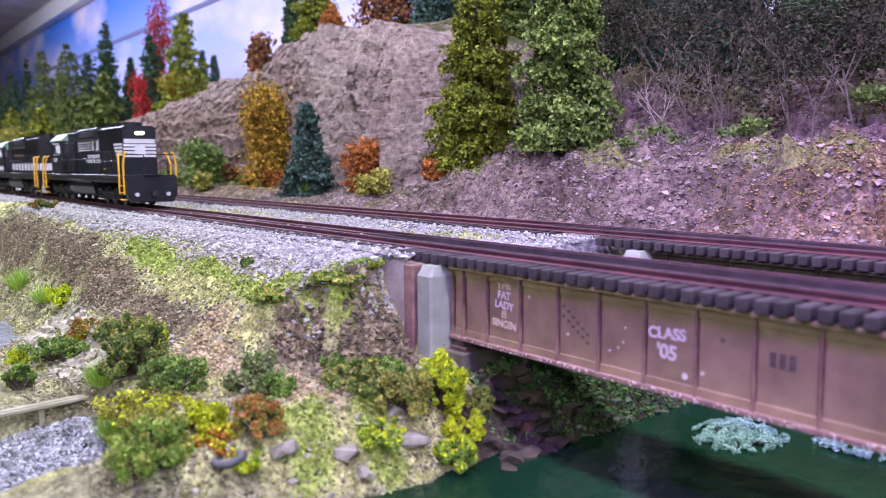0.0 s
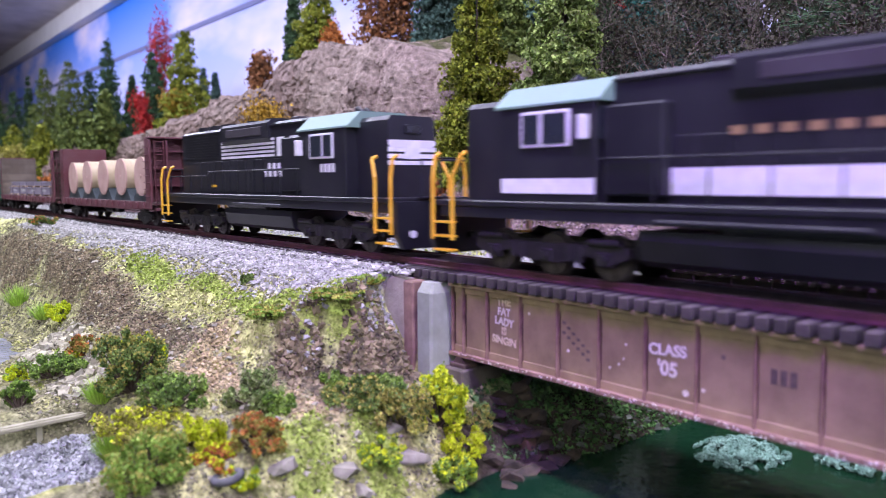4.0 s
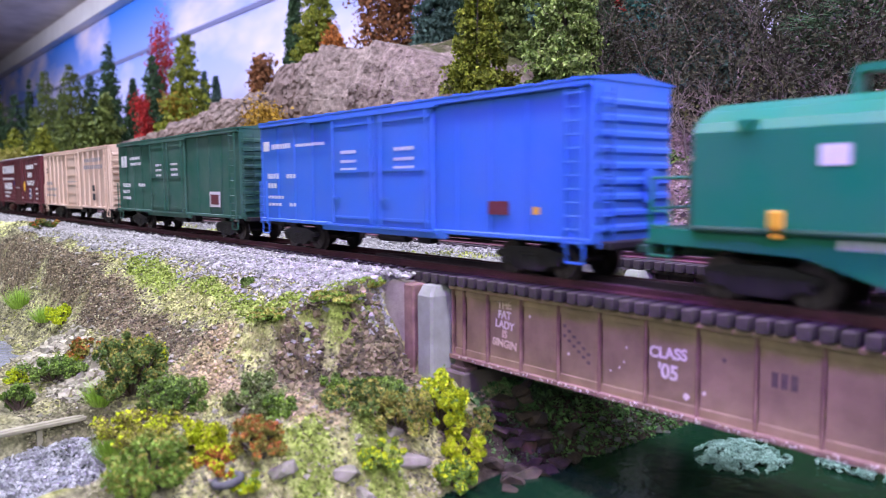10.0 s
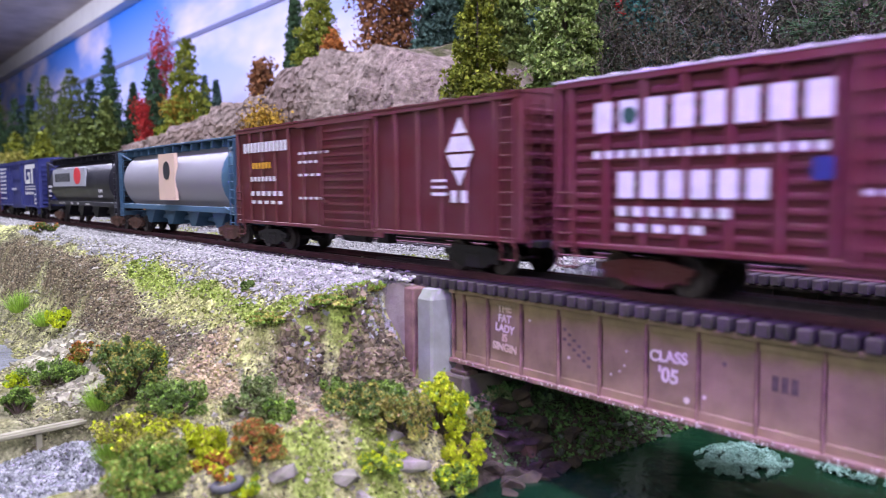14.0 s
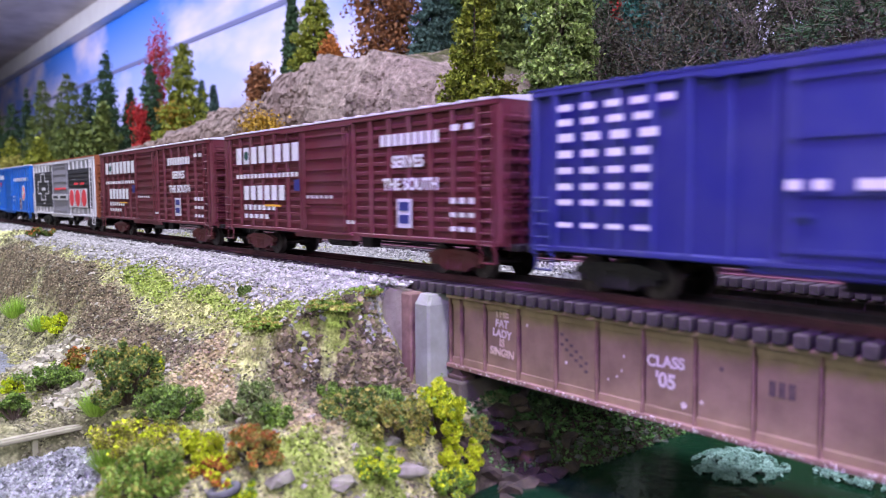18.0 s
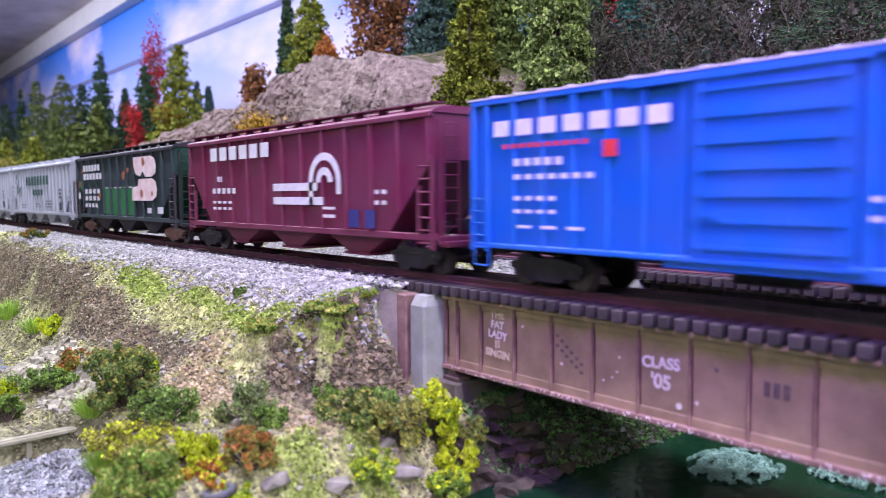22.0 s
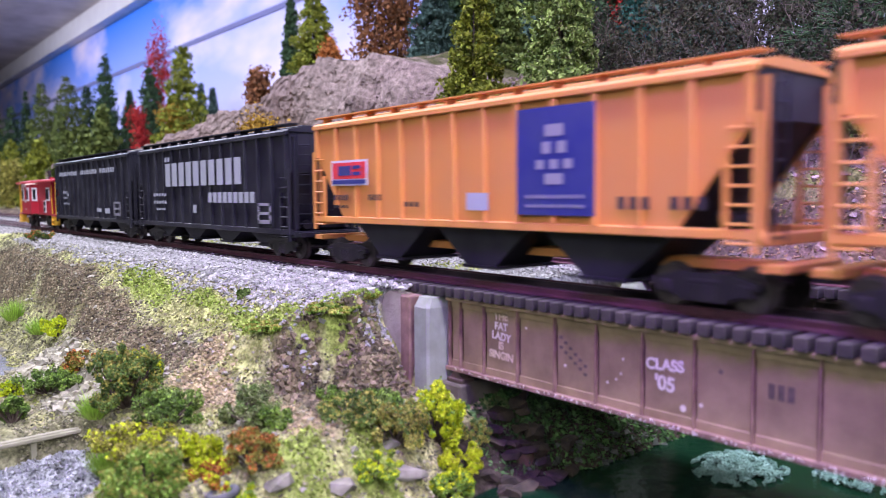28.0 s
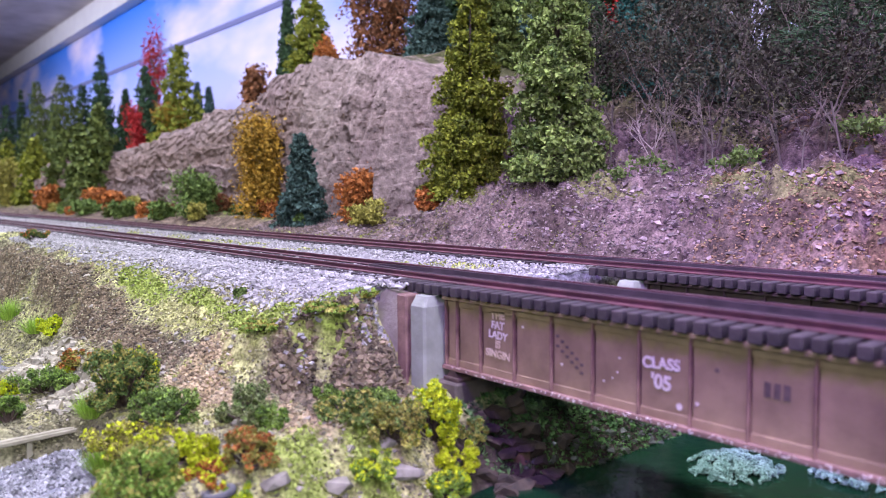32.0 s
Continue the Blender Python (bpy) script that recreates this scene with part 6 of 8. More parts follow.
car = boxcar("navy blue ribbed boxcar with large white block emblem", -3.4242, 177, 52.0, NAVY, door_at=(-0.128, 0.108), post=9.4, door_ribs=4)
marks(car, [(36, 75.5, 44.8, 48.6, 1), (33.7, 38.4, 34.0, 46.0, 1), (36, 55.4, 31.4, 35.2, 1), (50.8, 55.4, 35.2, 42.0, 1), (45.6, 50.8, 38.8, 42.0, 1), (61.0, 66.6, 31.4, 44.8, 1), (33.7, 75.5, 28.6, 29.4, 1), (33.7, 75.5, 26.2, 27.2, 1), (33.7, 68, 22.0, 24.0, 11)], WHITE_MARK, 16.6, "block_emblem", "large white block emblem")
marks(car, [(-80, -44, 46.0, 47.6, 5), (-80, -50, 42.4, 44.0, 4), (-80, -48, 38.4, 40.4, 4), (-80, -50, 34.4, 36.2, 4), (-80, -50, 30.4, 32.0, 4), (-80, -50, 26.4, 28.0, 4), (-80, -50, 22.6, 24.0, 4), (-80, -50, 17.0, 18.2, 4), (-22, -12, 26.0, 28.0, 2), (-8, -2, 26.0, 28.0, 1)], WHITE_MARK, 17.3, "small_lettering", depth=0.3)
marks(car, [(70, 79, 13.4, 22.6, 1)], CHALK, 16.6, "label_frame")
marks(car, [(71.5, 77.5, 18.6, 21.4, 1), (71.5, 77.5, 14.6, 17.2, 1)], NAVY, 16.72, "dark_panes")

southern("maroon waffle-sided boxcar with large white lettering", -3.6139, False)
southern("maroon waffle-sided boxcar with large white lettering", -3.8078, False)

car = boxcar("white boxcar with black panels and three red discs", -4.0020, 180, 52.0, CHALK, roof=RUST_RED, end=RUST_RED, door=MID_GREY, style="posts", door_at=(-0.13, 0.14), post=11.0, door_ribs=7)
for x0p, x1p in ((-84, -25), (25, 83)):
    for k in (-1, 1):
        ends = (x0p, x1p) if k < 0 else (-x1p, -x0p)
        pan = part("black_panel", Shape().box(*ends, *sorted((k * 15.6, k * 16.62)), 16.4, 44.5), BLACK_MARK, car, "black ribbed panel")
        for i in range(9):
            part("panel_rib", Shape().box(ends[0] + 1, ends[1] - 1, *sorted((k * 16.6, k * 16.95)), 17.6 + i * 3.0, 19.0 + i * 3.0, 0.1), BLACK_MARK, pan)
cross = [(-60, -46, 42.6, 43.6), (-60, -46, 21.4, 22.4), (-71, -60, 36.4, 37.4), (-46, -35, 36.4, 37.4), (-71, -60, 26.6, 27.6), (-46, -35, 26.6, 27.6), (-60.6, -59.6, 36.4, 43.6), (-46.6, -45.6, 36.4, 43.6), (-60.6, -59.6, 21.4, 27.6), (-46.6, -45.6, 21.4, 27.6), (-71.6, -70.6, 26.6, 37.4), (-35.6, -34.6, 26.6, 37.4)]
marks(car, [(a, b, c, d, 1) for a, b, c, d in cross] + [(27.5, 42.2, 16.8, 30.2, 1), (44, 58, 16.8, 30.2, 1), (59.5, 75, 16.8, 30.2, 1), (-54, -48, 18.6, 19.6, 1), (-58, -46, 29.6, 32.0, 1)], CHALK, 17.0, "white_shapes", "white squares and cross outline")
for x in (34.9, 51.0, 67.2):
    disc(car, x, 23.6, 6.0, RED_MARK, 17.15, "red_disc", "large red disc")
marks(car, [(-22, 24, 22.0, 26.5, 1)], CHALK, 17.1, "white_bar", depth=0.4)
marks(car, [(-18, -4, 23.2, 25.2, 1), (4, 20, 23.2, 25.2, 1)], BLACK_MARK, 17.55, "dark_slots")
marks(car, [(-14, 20, 29.8, 31.4, 8), (44, 54, 33, 34.6, 4), (58, 70, 33, 34.6, 4)], RED_MARK, 17.3, "red_lettering", depth=0.3)

car = boxcar("bright blue ribbed boxcar with a red and white round emblem", -4.1958, 177, 52.0, BRIGHT_BLUE, roof=CHALK, door_at=(-0.111, 0.081), post=10.2, door_ribs=7)
marks(car, [(-80, -23, 41.4, 45.6, 7), (20.5, 85, 38.8, 41.8, 8), (-72, -54, 33.2, 35.2, 5), (-72, -44, 29.6, 31.0, 7), (-72, -56, 24.0, 25.2, 4), (-72, -56, 20.6, 21.6, 4), (-72, -46, 16.6, 17.4, 3), (16, 26, 24.0, 25.0, 3), (16, 26, 20.4, 21.4, 3)], WHITE_MARK, 16.6)
marks(car, [(-76, -46, 38.0, 39.2, 10), (-42, -38, 34.6, 38.6, 1)], RED_MARK, 16.6, "red_lettering")
disc(car, 62, 27.6, 7.0, WHITE_MARK, 16.55, "round_emblem", "round red and white emblem", 0.9)
disc(car, 62, 27.6, 6.0, RED_MARK, 16.68, "emblem_field", "", 0.9)
marks(car, [(57, 67, 27.0, 28.8, 1), (60, 62.5, 22.5, 33, 1)], WHITE_MARK, 16.86, "emblem_bar")
marks(car, [(56, 61, 27.0, 31.0, 1)], BRIGHT_BLUE, 16.84, "emblem_quarter")
marks(car, [(46, 52, 12.8, 23.4, 1)], CHALK, 16.55, "label_frame")
marks(car, [(47, 51, 18.6, 22.4, 1), (47, 51, 13.8, 17.4, 1)], MAROON, 16.7, "brown_label")

car = hopper("plum covered hopper with white block lettering and wheel emblem", -4.3960, 190, 51.0, PLUM, bays=3)
marks(car, [(-68, -8, 41.6, 47.6, 6)], WHITE_MARK, 16.6, "block_lettering", "white block lettering")
marks(car, [(-60, -54, 32.0, 34.4, 2), (-66, -40, 26.6, 29.0, 5), (-66, -44, 22.0, 23.2, 4), (-66, -44, 19.2, 20.4, 4), (32, 40, 17.4, 18.6, 1), (32, 40, 20.4, 21.4, 1), (64, 72, 26.0, 27.4, 2), (64, 72, 22.4, 23.8, 2)], WHITE_MARK, 16.6, "small_lettering")
wheel = Shape()
for k in (-1, 1):
    c = -22.0 * k * -1 * -1

    def fx(v):
        return v if k < 0 else -v
    for z0, z1, a, b in ((22.0, 25.0, -6, 32), (27.4, 30.4, -6, 28)):
        wheel.box(*sorted((fx(a), fx(b))), *sorted((k * 16.5, k * 16.66)), z0, z1)
    for r0, r1 in ((8.2, 11.0), (2.8, 5.6)):
        n = 12
        for i in range(n):
            t0, t1 = math.pi * i / n, math.pi * (i + 1) / n
            q = [(fx(33 + r0 * math.cos(t0)), 30.4 + r0 * math.sin(t0)), (fx(33 + r1 * math.cos(t0)), 30.4 + r1 * math.sin(t0)), (fx(33 + r1 * math.cos(t1)), 30.4 + r1 * math.sin(t1)), (fx(33 + r0 * math.cos(t1)), 30.4 + r0 * math.sin(t1))]
            wheel.prism(q if k < 0 else q[::-1], *sorted((k * 16.5, k * 16.66)), "y")
    wheel.box(*sorted((fx(22.2), fx(25))), *sorted((k * 16.5, k * 16.66)), 22, 30.6)
    wheel.box(*sorted((fx(41.2), fx(44))), *sorted((k * 16.5, k * 16.66)), 26, 30.6)
part("wheel_emblem", wheel, WHITE_MARK, car, "white double-line wheel emblem")
marks(car, [(49, 55, 14.4, 20.6, 1), (59, 64.5, 14.4, 20.6, 1)], NAVY, 16.6, "blue_label")

car = hopper("faded dark green covered hopper covered in white graffiti", -4.6011, 184, 51.4, FOREST, frame=SOOT, bays=3, bay_mat=SOOT, end=COIL_DARK, roof=SOOT, truck=TRUCK_RUST)
marks(car, [(-72, -34, 42.4, 46.4, 6), (-72, -30, 36.8, 40.8, 6), (-70, -34, 27.4, 30.4, 4), (-70, -34, 22.8, 25.8, 4), (-70, -40, 18.4, 20.8, 4), (-84, -80, 24, 28, 1), (52, 58, 16, 19, 1), (68, 76, 16, 19.6, 1)], CHALK, 16.6, "faded_lettering", "faded white lettering")
logo, rusty = Shape(), Shape()
for k in (-1, 1):
    for pts in ([(31, 43), (34, 38.5), (41, 36.8), (46, 40), (50, 36.4), (61, 36.4), (66, 38.6), (67, 42.5), (64, 46.6), (58, 48), (31, 48)], [(27, 23), (60, 23), (66, 25.4), (67.5, 29.5), (65, 33.8), (60, 35.4), (39, 35.4), (37, 31), (28, 31)]):
        logo.prism([(-k * a, c) for a, c in pts][::k], *sorted((k * 16.58, k * 16.70)), "y")
    for a, c, r in ((-80, 34, 1.8), (-74, 42, 1.5), (-36, 26, 2.0), (12, 38, 2.6), (20, 41, 1.6), (47, 45, 2.6), (43, 27, 2.4), (60, 27, 1.6)):
        rusty.cyl((-k * a, k * 16.5, c), (-k * a, k * 16.76, c), r, 9)
part("emblem", logo, PINK_MARK, car, "large weathered white emblem")
part("rust_spots", rusty, RUST_RED, car, "orange rust stains")
fields = Shape()
for k in (-1, 1):
    fields.box(*sorted((k * 34, k * -30)), *sorted((k * 15.25, k * 15.45)), 14.2, 30.5)
    fields.box(*sorted((k * 84, k * 78)), *sorted((k * 15.25, k * 15.45)), 30.5, 36.5)
part("green_band", fields, FRESH_GREEN, car, "fresher green lower band")
marks(car, [(-30, 34, 30.6, 31.3, 7)], CHALK, 15.46, "chalk_line")

for x0 in (-4.8072, -5.0180):
    car = hopper("pale grey covered hopper with dark green lettering and round hatches", x0, 205, 50.5, PALE_GREY, bays=4, round_hatches=True, posts=20, white_feet=True)
    marks(car, [(-42, 38, 35.0, 42.4, 8)], GREEN_MARK, 16.6, "block_lettering", "dark green block lettering")
    marks(car, [(-18, 18, 26.6, 31.4, 4)], GREEN_MARK, 16.6, "number_bar")
    em = Shape()
    for k in (-1, 1):
        for x, z, a, w in ((-80, 41, 70, 9), (-76, 43, 100, 5), (-72, 37, 60, 8), (-76, 32, 75, 8), (-69, 31, 45, 7), (-66, 29, 90, 6), (-62, 33, 20, 5)):
            c, d = math.cos(math.radians(a)), math.sin(math.radians(a))
            q = [((x + u * c - v * d), z + u * d + v * c) for u, v in ((-w / 2, -0.8), (w / 2, -0.8), (w / 2, 0.8), (-w / 2, 0.8))]
            q = [(p[0] if k < 0 else -p[0], p[1]) for p in q]
            em.prism(q if k < 0 else q[::-1], *sorted((k * 16.5, k * 16.62)), "y")
    part("slogan", em, GREEN_MARK, car, "dark green painted slogan strokes")
    marks(car, [(-60, -44, 18.0, 18.8, 4), (-60, -44, 16.0, 16.8, 4), (-8, 6, 19, 19.8, 4), (-8, 10, 17, 17.8, 4), (26, 46, 21.4, 22.2, 6), (26, 48, 19.2, 20.0, 6), (26, 44, 17.0, 17.8, 5), (68, 74, 30, 31.2, 1), (68, 74, 27.2, 28.4, 1), (68, 74, 24.4, 25.6, 1)], BLACK_MARK, 16.6, "small_lettering")
    marks(car, [(68, 74, 15.4, 21.0, 1)], BLACK_MARK, 16.6, "black_label")

for x0 in (-5.2257, -5.4122):
    car = hopper("orange covered hopper with dark panel and black hopper bays", x0, 174, 52.0, ORANGE, frame=ORANGE, bays=3, bay_mat=CARBON, end=CARBON, posts=14, cut=17, floor=18.5)
    marks(car, [(20, 46, 20.6, 48.6, 1)], NAVY, 16.55, "dark_panel", "large dark violet panel")
    marks(car, [(30, 36, 41, 44, 1), (28, 38, 36.6, 39.6, 2), (26, 40, 32.6, 35.0, 3), (30, 36, 28.6, 31.4, 1), (23, 43, 25.0, 25.9, 9), (23, 43, 22.6, 23.4, 9)], MID_GREY, 16.68, "panel_emblem")
    marks(car, [(-73, -50, 29.6, 38.6, 1)], CHALK, 16.55, "sign_frame")
    marks(car, [(-72, -51, 32.0, 37.8, 1)], RED_MARK, 16.68, "red_sign", "red sign with a dark blue foot")
    marks(car, [(-72, -51, 30.2, 31.6, 1), (-68, -60, 33.2, 36.6, 1), (-59, -54, 33.2, 34.4, 1), (-59, -54, 35.4, 36.6, 1)], NAVY, 16.8, "dark_letter_bars")
    marks(car, [(-72, -62, 24.4, 26.4, 4), (-50, -42, 24.4, 26.4, 4), (-72, -62, 21.6, 22.6, 4), (-30, -22, 22.4, 24.0, 3), (52, 62, 22.4, 25.4, 3), (66, 76, 22.4, 25.4, 3)], SOOT, 16.6, "small_lettering")
    marks(car, [(0, 9, 21.6, 26.6, 1)], PALE_GREY, 16.6, "grey_label")

car = hopper("black covered hopper with large pale block lettering", -5.6066, 178, 52.0, CARBON, bays=4, posts=15, cut=7, floor=12.5)
marks(car, [(-46, 48, 31.5, 43.6, 10)], PALE_GREY, 16.6, "block_lettering", "large pale block lettering")
marks(car, [(-46, -38, 44.6, 47.0, 2), (10, 60, 23.2, 28.0, 9), (-64, -44, 26.4, 28.0, 5), (-64, -44, 22.4, 24.0, 5), (-60, -46, 18.8, 20.0, 4), (-8, -4, 18, 22, 1)], PALE_GREY, 16.6, "small_lettering")
marks(car, [(62, 74, 14.4, 16.0, 1), (62, 74, 18.2, 19.4, 1), (62, 74, 22.0, 23.2, 1), (62, 63.4, 14.4, 23.2, 1), (72.6, 74, 14.4, 23.2, 1)], MID_GREY, 16.6, "label_frame")
car = hopper("black covered hopper with a row of small white letters", -5.8010, 178, 52.0, CARBON, bays=4, posts=15, cut=7, floor=12.5)
marks(car, [(-74, -24, 42.0, 45.0, 9), (-16, 24, 42.0, 45.0, 9), (30, 62, 42.0, 45.0, 7)], PALE_GREY, 16.6, "row_lettering", "row of pale letters")
marks(car, [(-64, -52, 29.0, 30.8, 3), (-64, -52, 25.0, 26.4, 3), (-64, -46, 20.8, 22.0, 4), (-52, -48, 27, 29, 1), (22, 32, 16.4, 18.8, 1), (40, 50, 15.6, 18.8, 1)], PALE_GREY, 16.6, "small_lettering")
marks(car, [(58, 72, 14.4, 16.0, 1), (58, 72, 18.2, 19.4, 1), (58, 72, 22.0, 23.2, 1), (58, 59.4, 14.4, 23.2, 1), (70.6, 72, 14.4, 23.2, 1)], MID_GREY, 16.6, "label_frame")

caboose("bright red bay-window caboose with yellow steps and rails", -5.9670)

# ---- plants ----
RNG = np.random.default_rng(7)


def leaf_material(name, c1, c2, isle=0.45, rough=0.75):
    return mat(name, c1, c2, scale=180, rough=rough, isle=isle, spec=0.25)


FIR_OLIVE = leaf_material("olive_fir_foliage", (0.062, 0.085, 0.008), (0.245, 0.265, 0.024))
FIR_GREEN = leaf_material("grey_green_fir_foliage", (0.050, 0.088, 0.020), (0.25, 0.33, 0.075))
FIR_MID = leaf_material("mid_green_fir_foliage", (0.040, 0.070, 0.014), (0.14, 0.17, 0.035))
FIR_DARK = leaf_material("dark_fir_foliage", (0.018, 0.045, 0.020), (0.055, 0.105, 0.040))
SPRUCE = leaf_material("blue_green_spruce_foliage", (0.022, 0.050, 0.042), (0.075, 0.125, 0.10))
FIR_YELLOW = leaf_material("yellow_green_fir_foliage", (0.10, 0.14, 0.014), (0.25, 0.26, 0.03))
GOLD = leaf_material("gold_autumn_leaves", (0.20, 0.115, 0.012), (0.46, 0.28, 0.035))
ORANGE_LEAF = leaf_material("orange_autumn_leaves", (0.22, 0.075, 0.018), (0.48, 0.17, 0.04))
RED_LEAF = leaf_material("red_autumn_leaves", (0.26, 0.012, 0.012), (0.50, 0.04, 0.035))
BROWN_LEAF = leaf_material("russet_autumn_leaves", (0.10, 0.045, 0.020), (0.28, 0.115, 0.045))
THICKET_LEAF = leaf_material("dull_thicket_leaves", (0.016, 0.018, 0.010), (0.060, 0.054, 0.030))
TEAL_LEAF = leaf_material("teal_spruce_foliage", (0.010, 0.06, 0.05), (0.04, 0.15, 0.12))
LEMON = leaf_material("lemon_yellow_foam", (0.33, 0.41, 0.008), (0.58, 0.66, 0.025), 0.2)
BUSH_GREEN = leaf_material("mid_green_foam", (0.10, 0.19, 0.022), (0.28, 0.42, 0.07))
BUSH_DARK = leaf_material("dark_green_foam", (0.050, 0.095, 0.020), (0.18, 0.26, 0.060))
BUSH_OLIVE = leaf_material("olive_foam", (0.17, 0.16, 0.028), (0.40, 0.37, 0.08))
BUSH_PALE = leaf_material("pale_green_foam", (0.13, 0.17, 0.06), (0.27, 0.31, 0.12))
STATIC_GRASS = leaf_material("bright_static_grass", (0.18, 0.34, 0.03), (0.42, 0.60, 0.10), 0.3)
DRY_GRASS = leaf_material("straw_static_grass", (0.34, 0.28, 0.10), (0.52, 0.44, 0.20), 0.3)
FRESH_TURF = leaf_material("fresh_turf_flock", (0.15, 0.205, 0.030), (0.38, 0.46, 0.10), 0.5)
STRAW_FLOCK = leaf_material("straw_turf_flock", (0.22, 0.215, 0.070), (0.48, 0.47, 0.215), 0.5)
TURF = leaf_material("turf_flock", (0.20, 0.235, 0.045), (0.46, 0.47, 0.15), 0.5)
DULL_TURF = leaf_material("dull_turf_flock", (0.07, 0.080, 0.014), (0.20, 0.20, 0.045), 0.5)
SOIL_BITS = mat("soil_crumbs", (0.094, 0.085, 0.042), (0.315, 0.298, 0.165), scale=200, rough=0.95, isle=0.65)
PINK_BITS = mat("rock_crumbs", (0.085, 0.060, 0.058), (0.26, 0.195, 0.188), scale=90, rough=0.95, isle=0.6)
PINK_ROCK = mat("pink_boulder", (0.15, 0.105, 0.105), (0.38, 0.29, 0.285), scale=260, rough=0.9, bump=0.0008, each=0.3, isle=0.5)
CLAY_BITS = mat("clay_crumbs", (0.13, 0.075, 0.040), (0.32, 0.20, 0.115), scale=90, rough=0.95, isle=0.5)
TAN_BITS = mat("tan_soil_crumbs", (0.18, 0.135, 0.065), (0.42, 0.335, 0.19), scale=200, rough=0.95, isle=0.55)
CLOD = mat("brown_clods", (0.058, 0.046, 0.025), (0.23, 0.18, 0.105), scale=180, rough=0.95, isle=0.65)
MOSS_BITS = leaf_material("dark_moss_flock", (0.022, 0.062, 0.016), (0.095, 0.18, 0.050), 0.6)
BARK = mat("brown_bark", (0.05, 0.035, 0.025), (0.12, 0.085, 0.06), scale=300, rough=0.9, bump=0.0003)
TWIG = mat("grey_twig", (0.09, 0.07, 0.06), (0.20, 0.16, 0.13), scale=300, rough=0.9)
PALE_TWIG = mat("pale_dead_branch", (0.30, 0.23, 0.20), (0.46, 0.38, 0.33), scale=300, rough=0.85)


def flakes(centres, size, spread=0.35, flat=0.0):
    """Small bent leaf flakes: one kite of two triangles at each centre."""
    n = len(centres)
    u = RNG.normal(size=(n, 3))
    w = RNG.normal(size=(n, 3))
    if flat:
        u[:, 2] *= 1 - flat
        w[:, 2] *= 1 - flat
    u /= np.linalg.norm(u, axis=1, keepdims=True) + 1e-9
    w -= u * np.sum(u * w, 1, keepdims=True)
    w /= np.linalg.norm(w, axis=1, keepdims=True) + 1e-9
    k = np.cross(u, w)
    s = (size * (1 + spread * RNG.normal(size=n))).clip(size * 0.3)[:, None]
    c = np.asarray(centres)
    v = np.stack([c - u * s * 0.6, c + w * s * 0.42 + k * s * 0.15, c + u * s * 0.6, c - w * s * 0.42 + k * s * 0.15], 1).reshape(-1, 3)
    i = np.arange(n)[:, None] * 4
    return v, np.concatenate([i + [[0, 1, 2]], i + [[0, 2, 3]]], 0)


PEBBLE_V = np.array([(1, 0, 0), (-1, 0, 0), (0, 1, 0), (0, -1, 0), (0, 0, 1), (0, 0, -1)], dtype=float)
PEBBLE_F = np.array([(0, 2, 4), (2, 1, 4), (1, 3, 4), (3, 0, 4), (2, 0, 5), (1, 2, 5), (3, 1, 5), (0, 3, 5)])


LUMP_V = np.array([(x, y, z) for x in (-0.62, 0.62) for y in (-0.62, 0.62) for z in (-0.62, 0.62)], dtype=float)
LUMP_F = np.array([(0, 1, 3), (0, 3, 2), (4, 6, 7), (4, 7, 5), (0, 4, 5), (0, 5, 1), (2, 3, 7), (2, 7, 6), (0, 2, 6), (0, 6, 4), (1, 5, 7), (1, 7, 3)])


def pebbles(centres, size, spread=0.4, squash=0.75, blocky=True):
    """Broken stones: uneven blocks, or eight-faced chips for the smallest."""
    n = len(centres)
    PV, PF = (LUMP_V, LUMP_F) if blocky else (PEBBLE_V, PEBBLE_F)
    q = RNG.normal(size=(n, 4))
    q /= np.linalg.norm(q, axis=1, keepdims=True)
    a, b, c, d = q.T
    R = np.stack([1 - 2 * (c * c + d * d), 2 * (b * c - a * d), 2 * (b * d + a * c), 2 * (b * c + a * d), 1 - 2 * (b * b + d * d), 2 * (c * d - a * b), 2 * (b * d - a * c), 2 * (c * d + a * b), 1 - 2 * (b * b + c * c)], -1).reshape(n, 3, 3)
    s = (size * np.clip(np.exp(spread * RNG.normal(size=n)), 0.4, 1.9))[:, None, None]
    v = PV[None] * RNG.uniform(0.7, 1.1, (n, len(PV), 1)) + RNG.normal(scale=0.14, size=(n, len(PV), 3))
    v = np.einsum("nij,nkj->nki", R, v) * s
    v[..., 2] *= squash
    v = v + np.asarray(centres)[:, None, :]
    f = (PF[None] + (np.arange(n) * len(PV))[:, None, None]).reshape(-1, 3)
    return v.reshape(-1, 3), f


def stuff(name, v, f, material, label, category, kind="stuff"):
    return tagged(new(name, raw_mesh(name, v, f, material)), label, category, kind=kind)


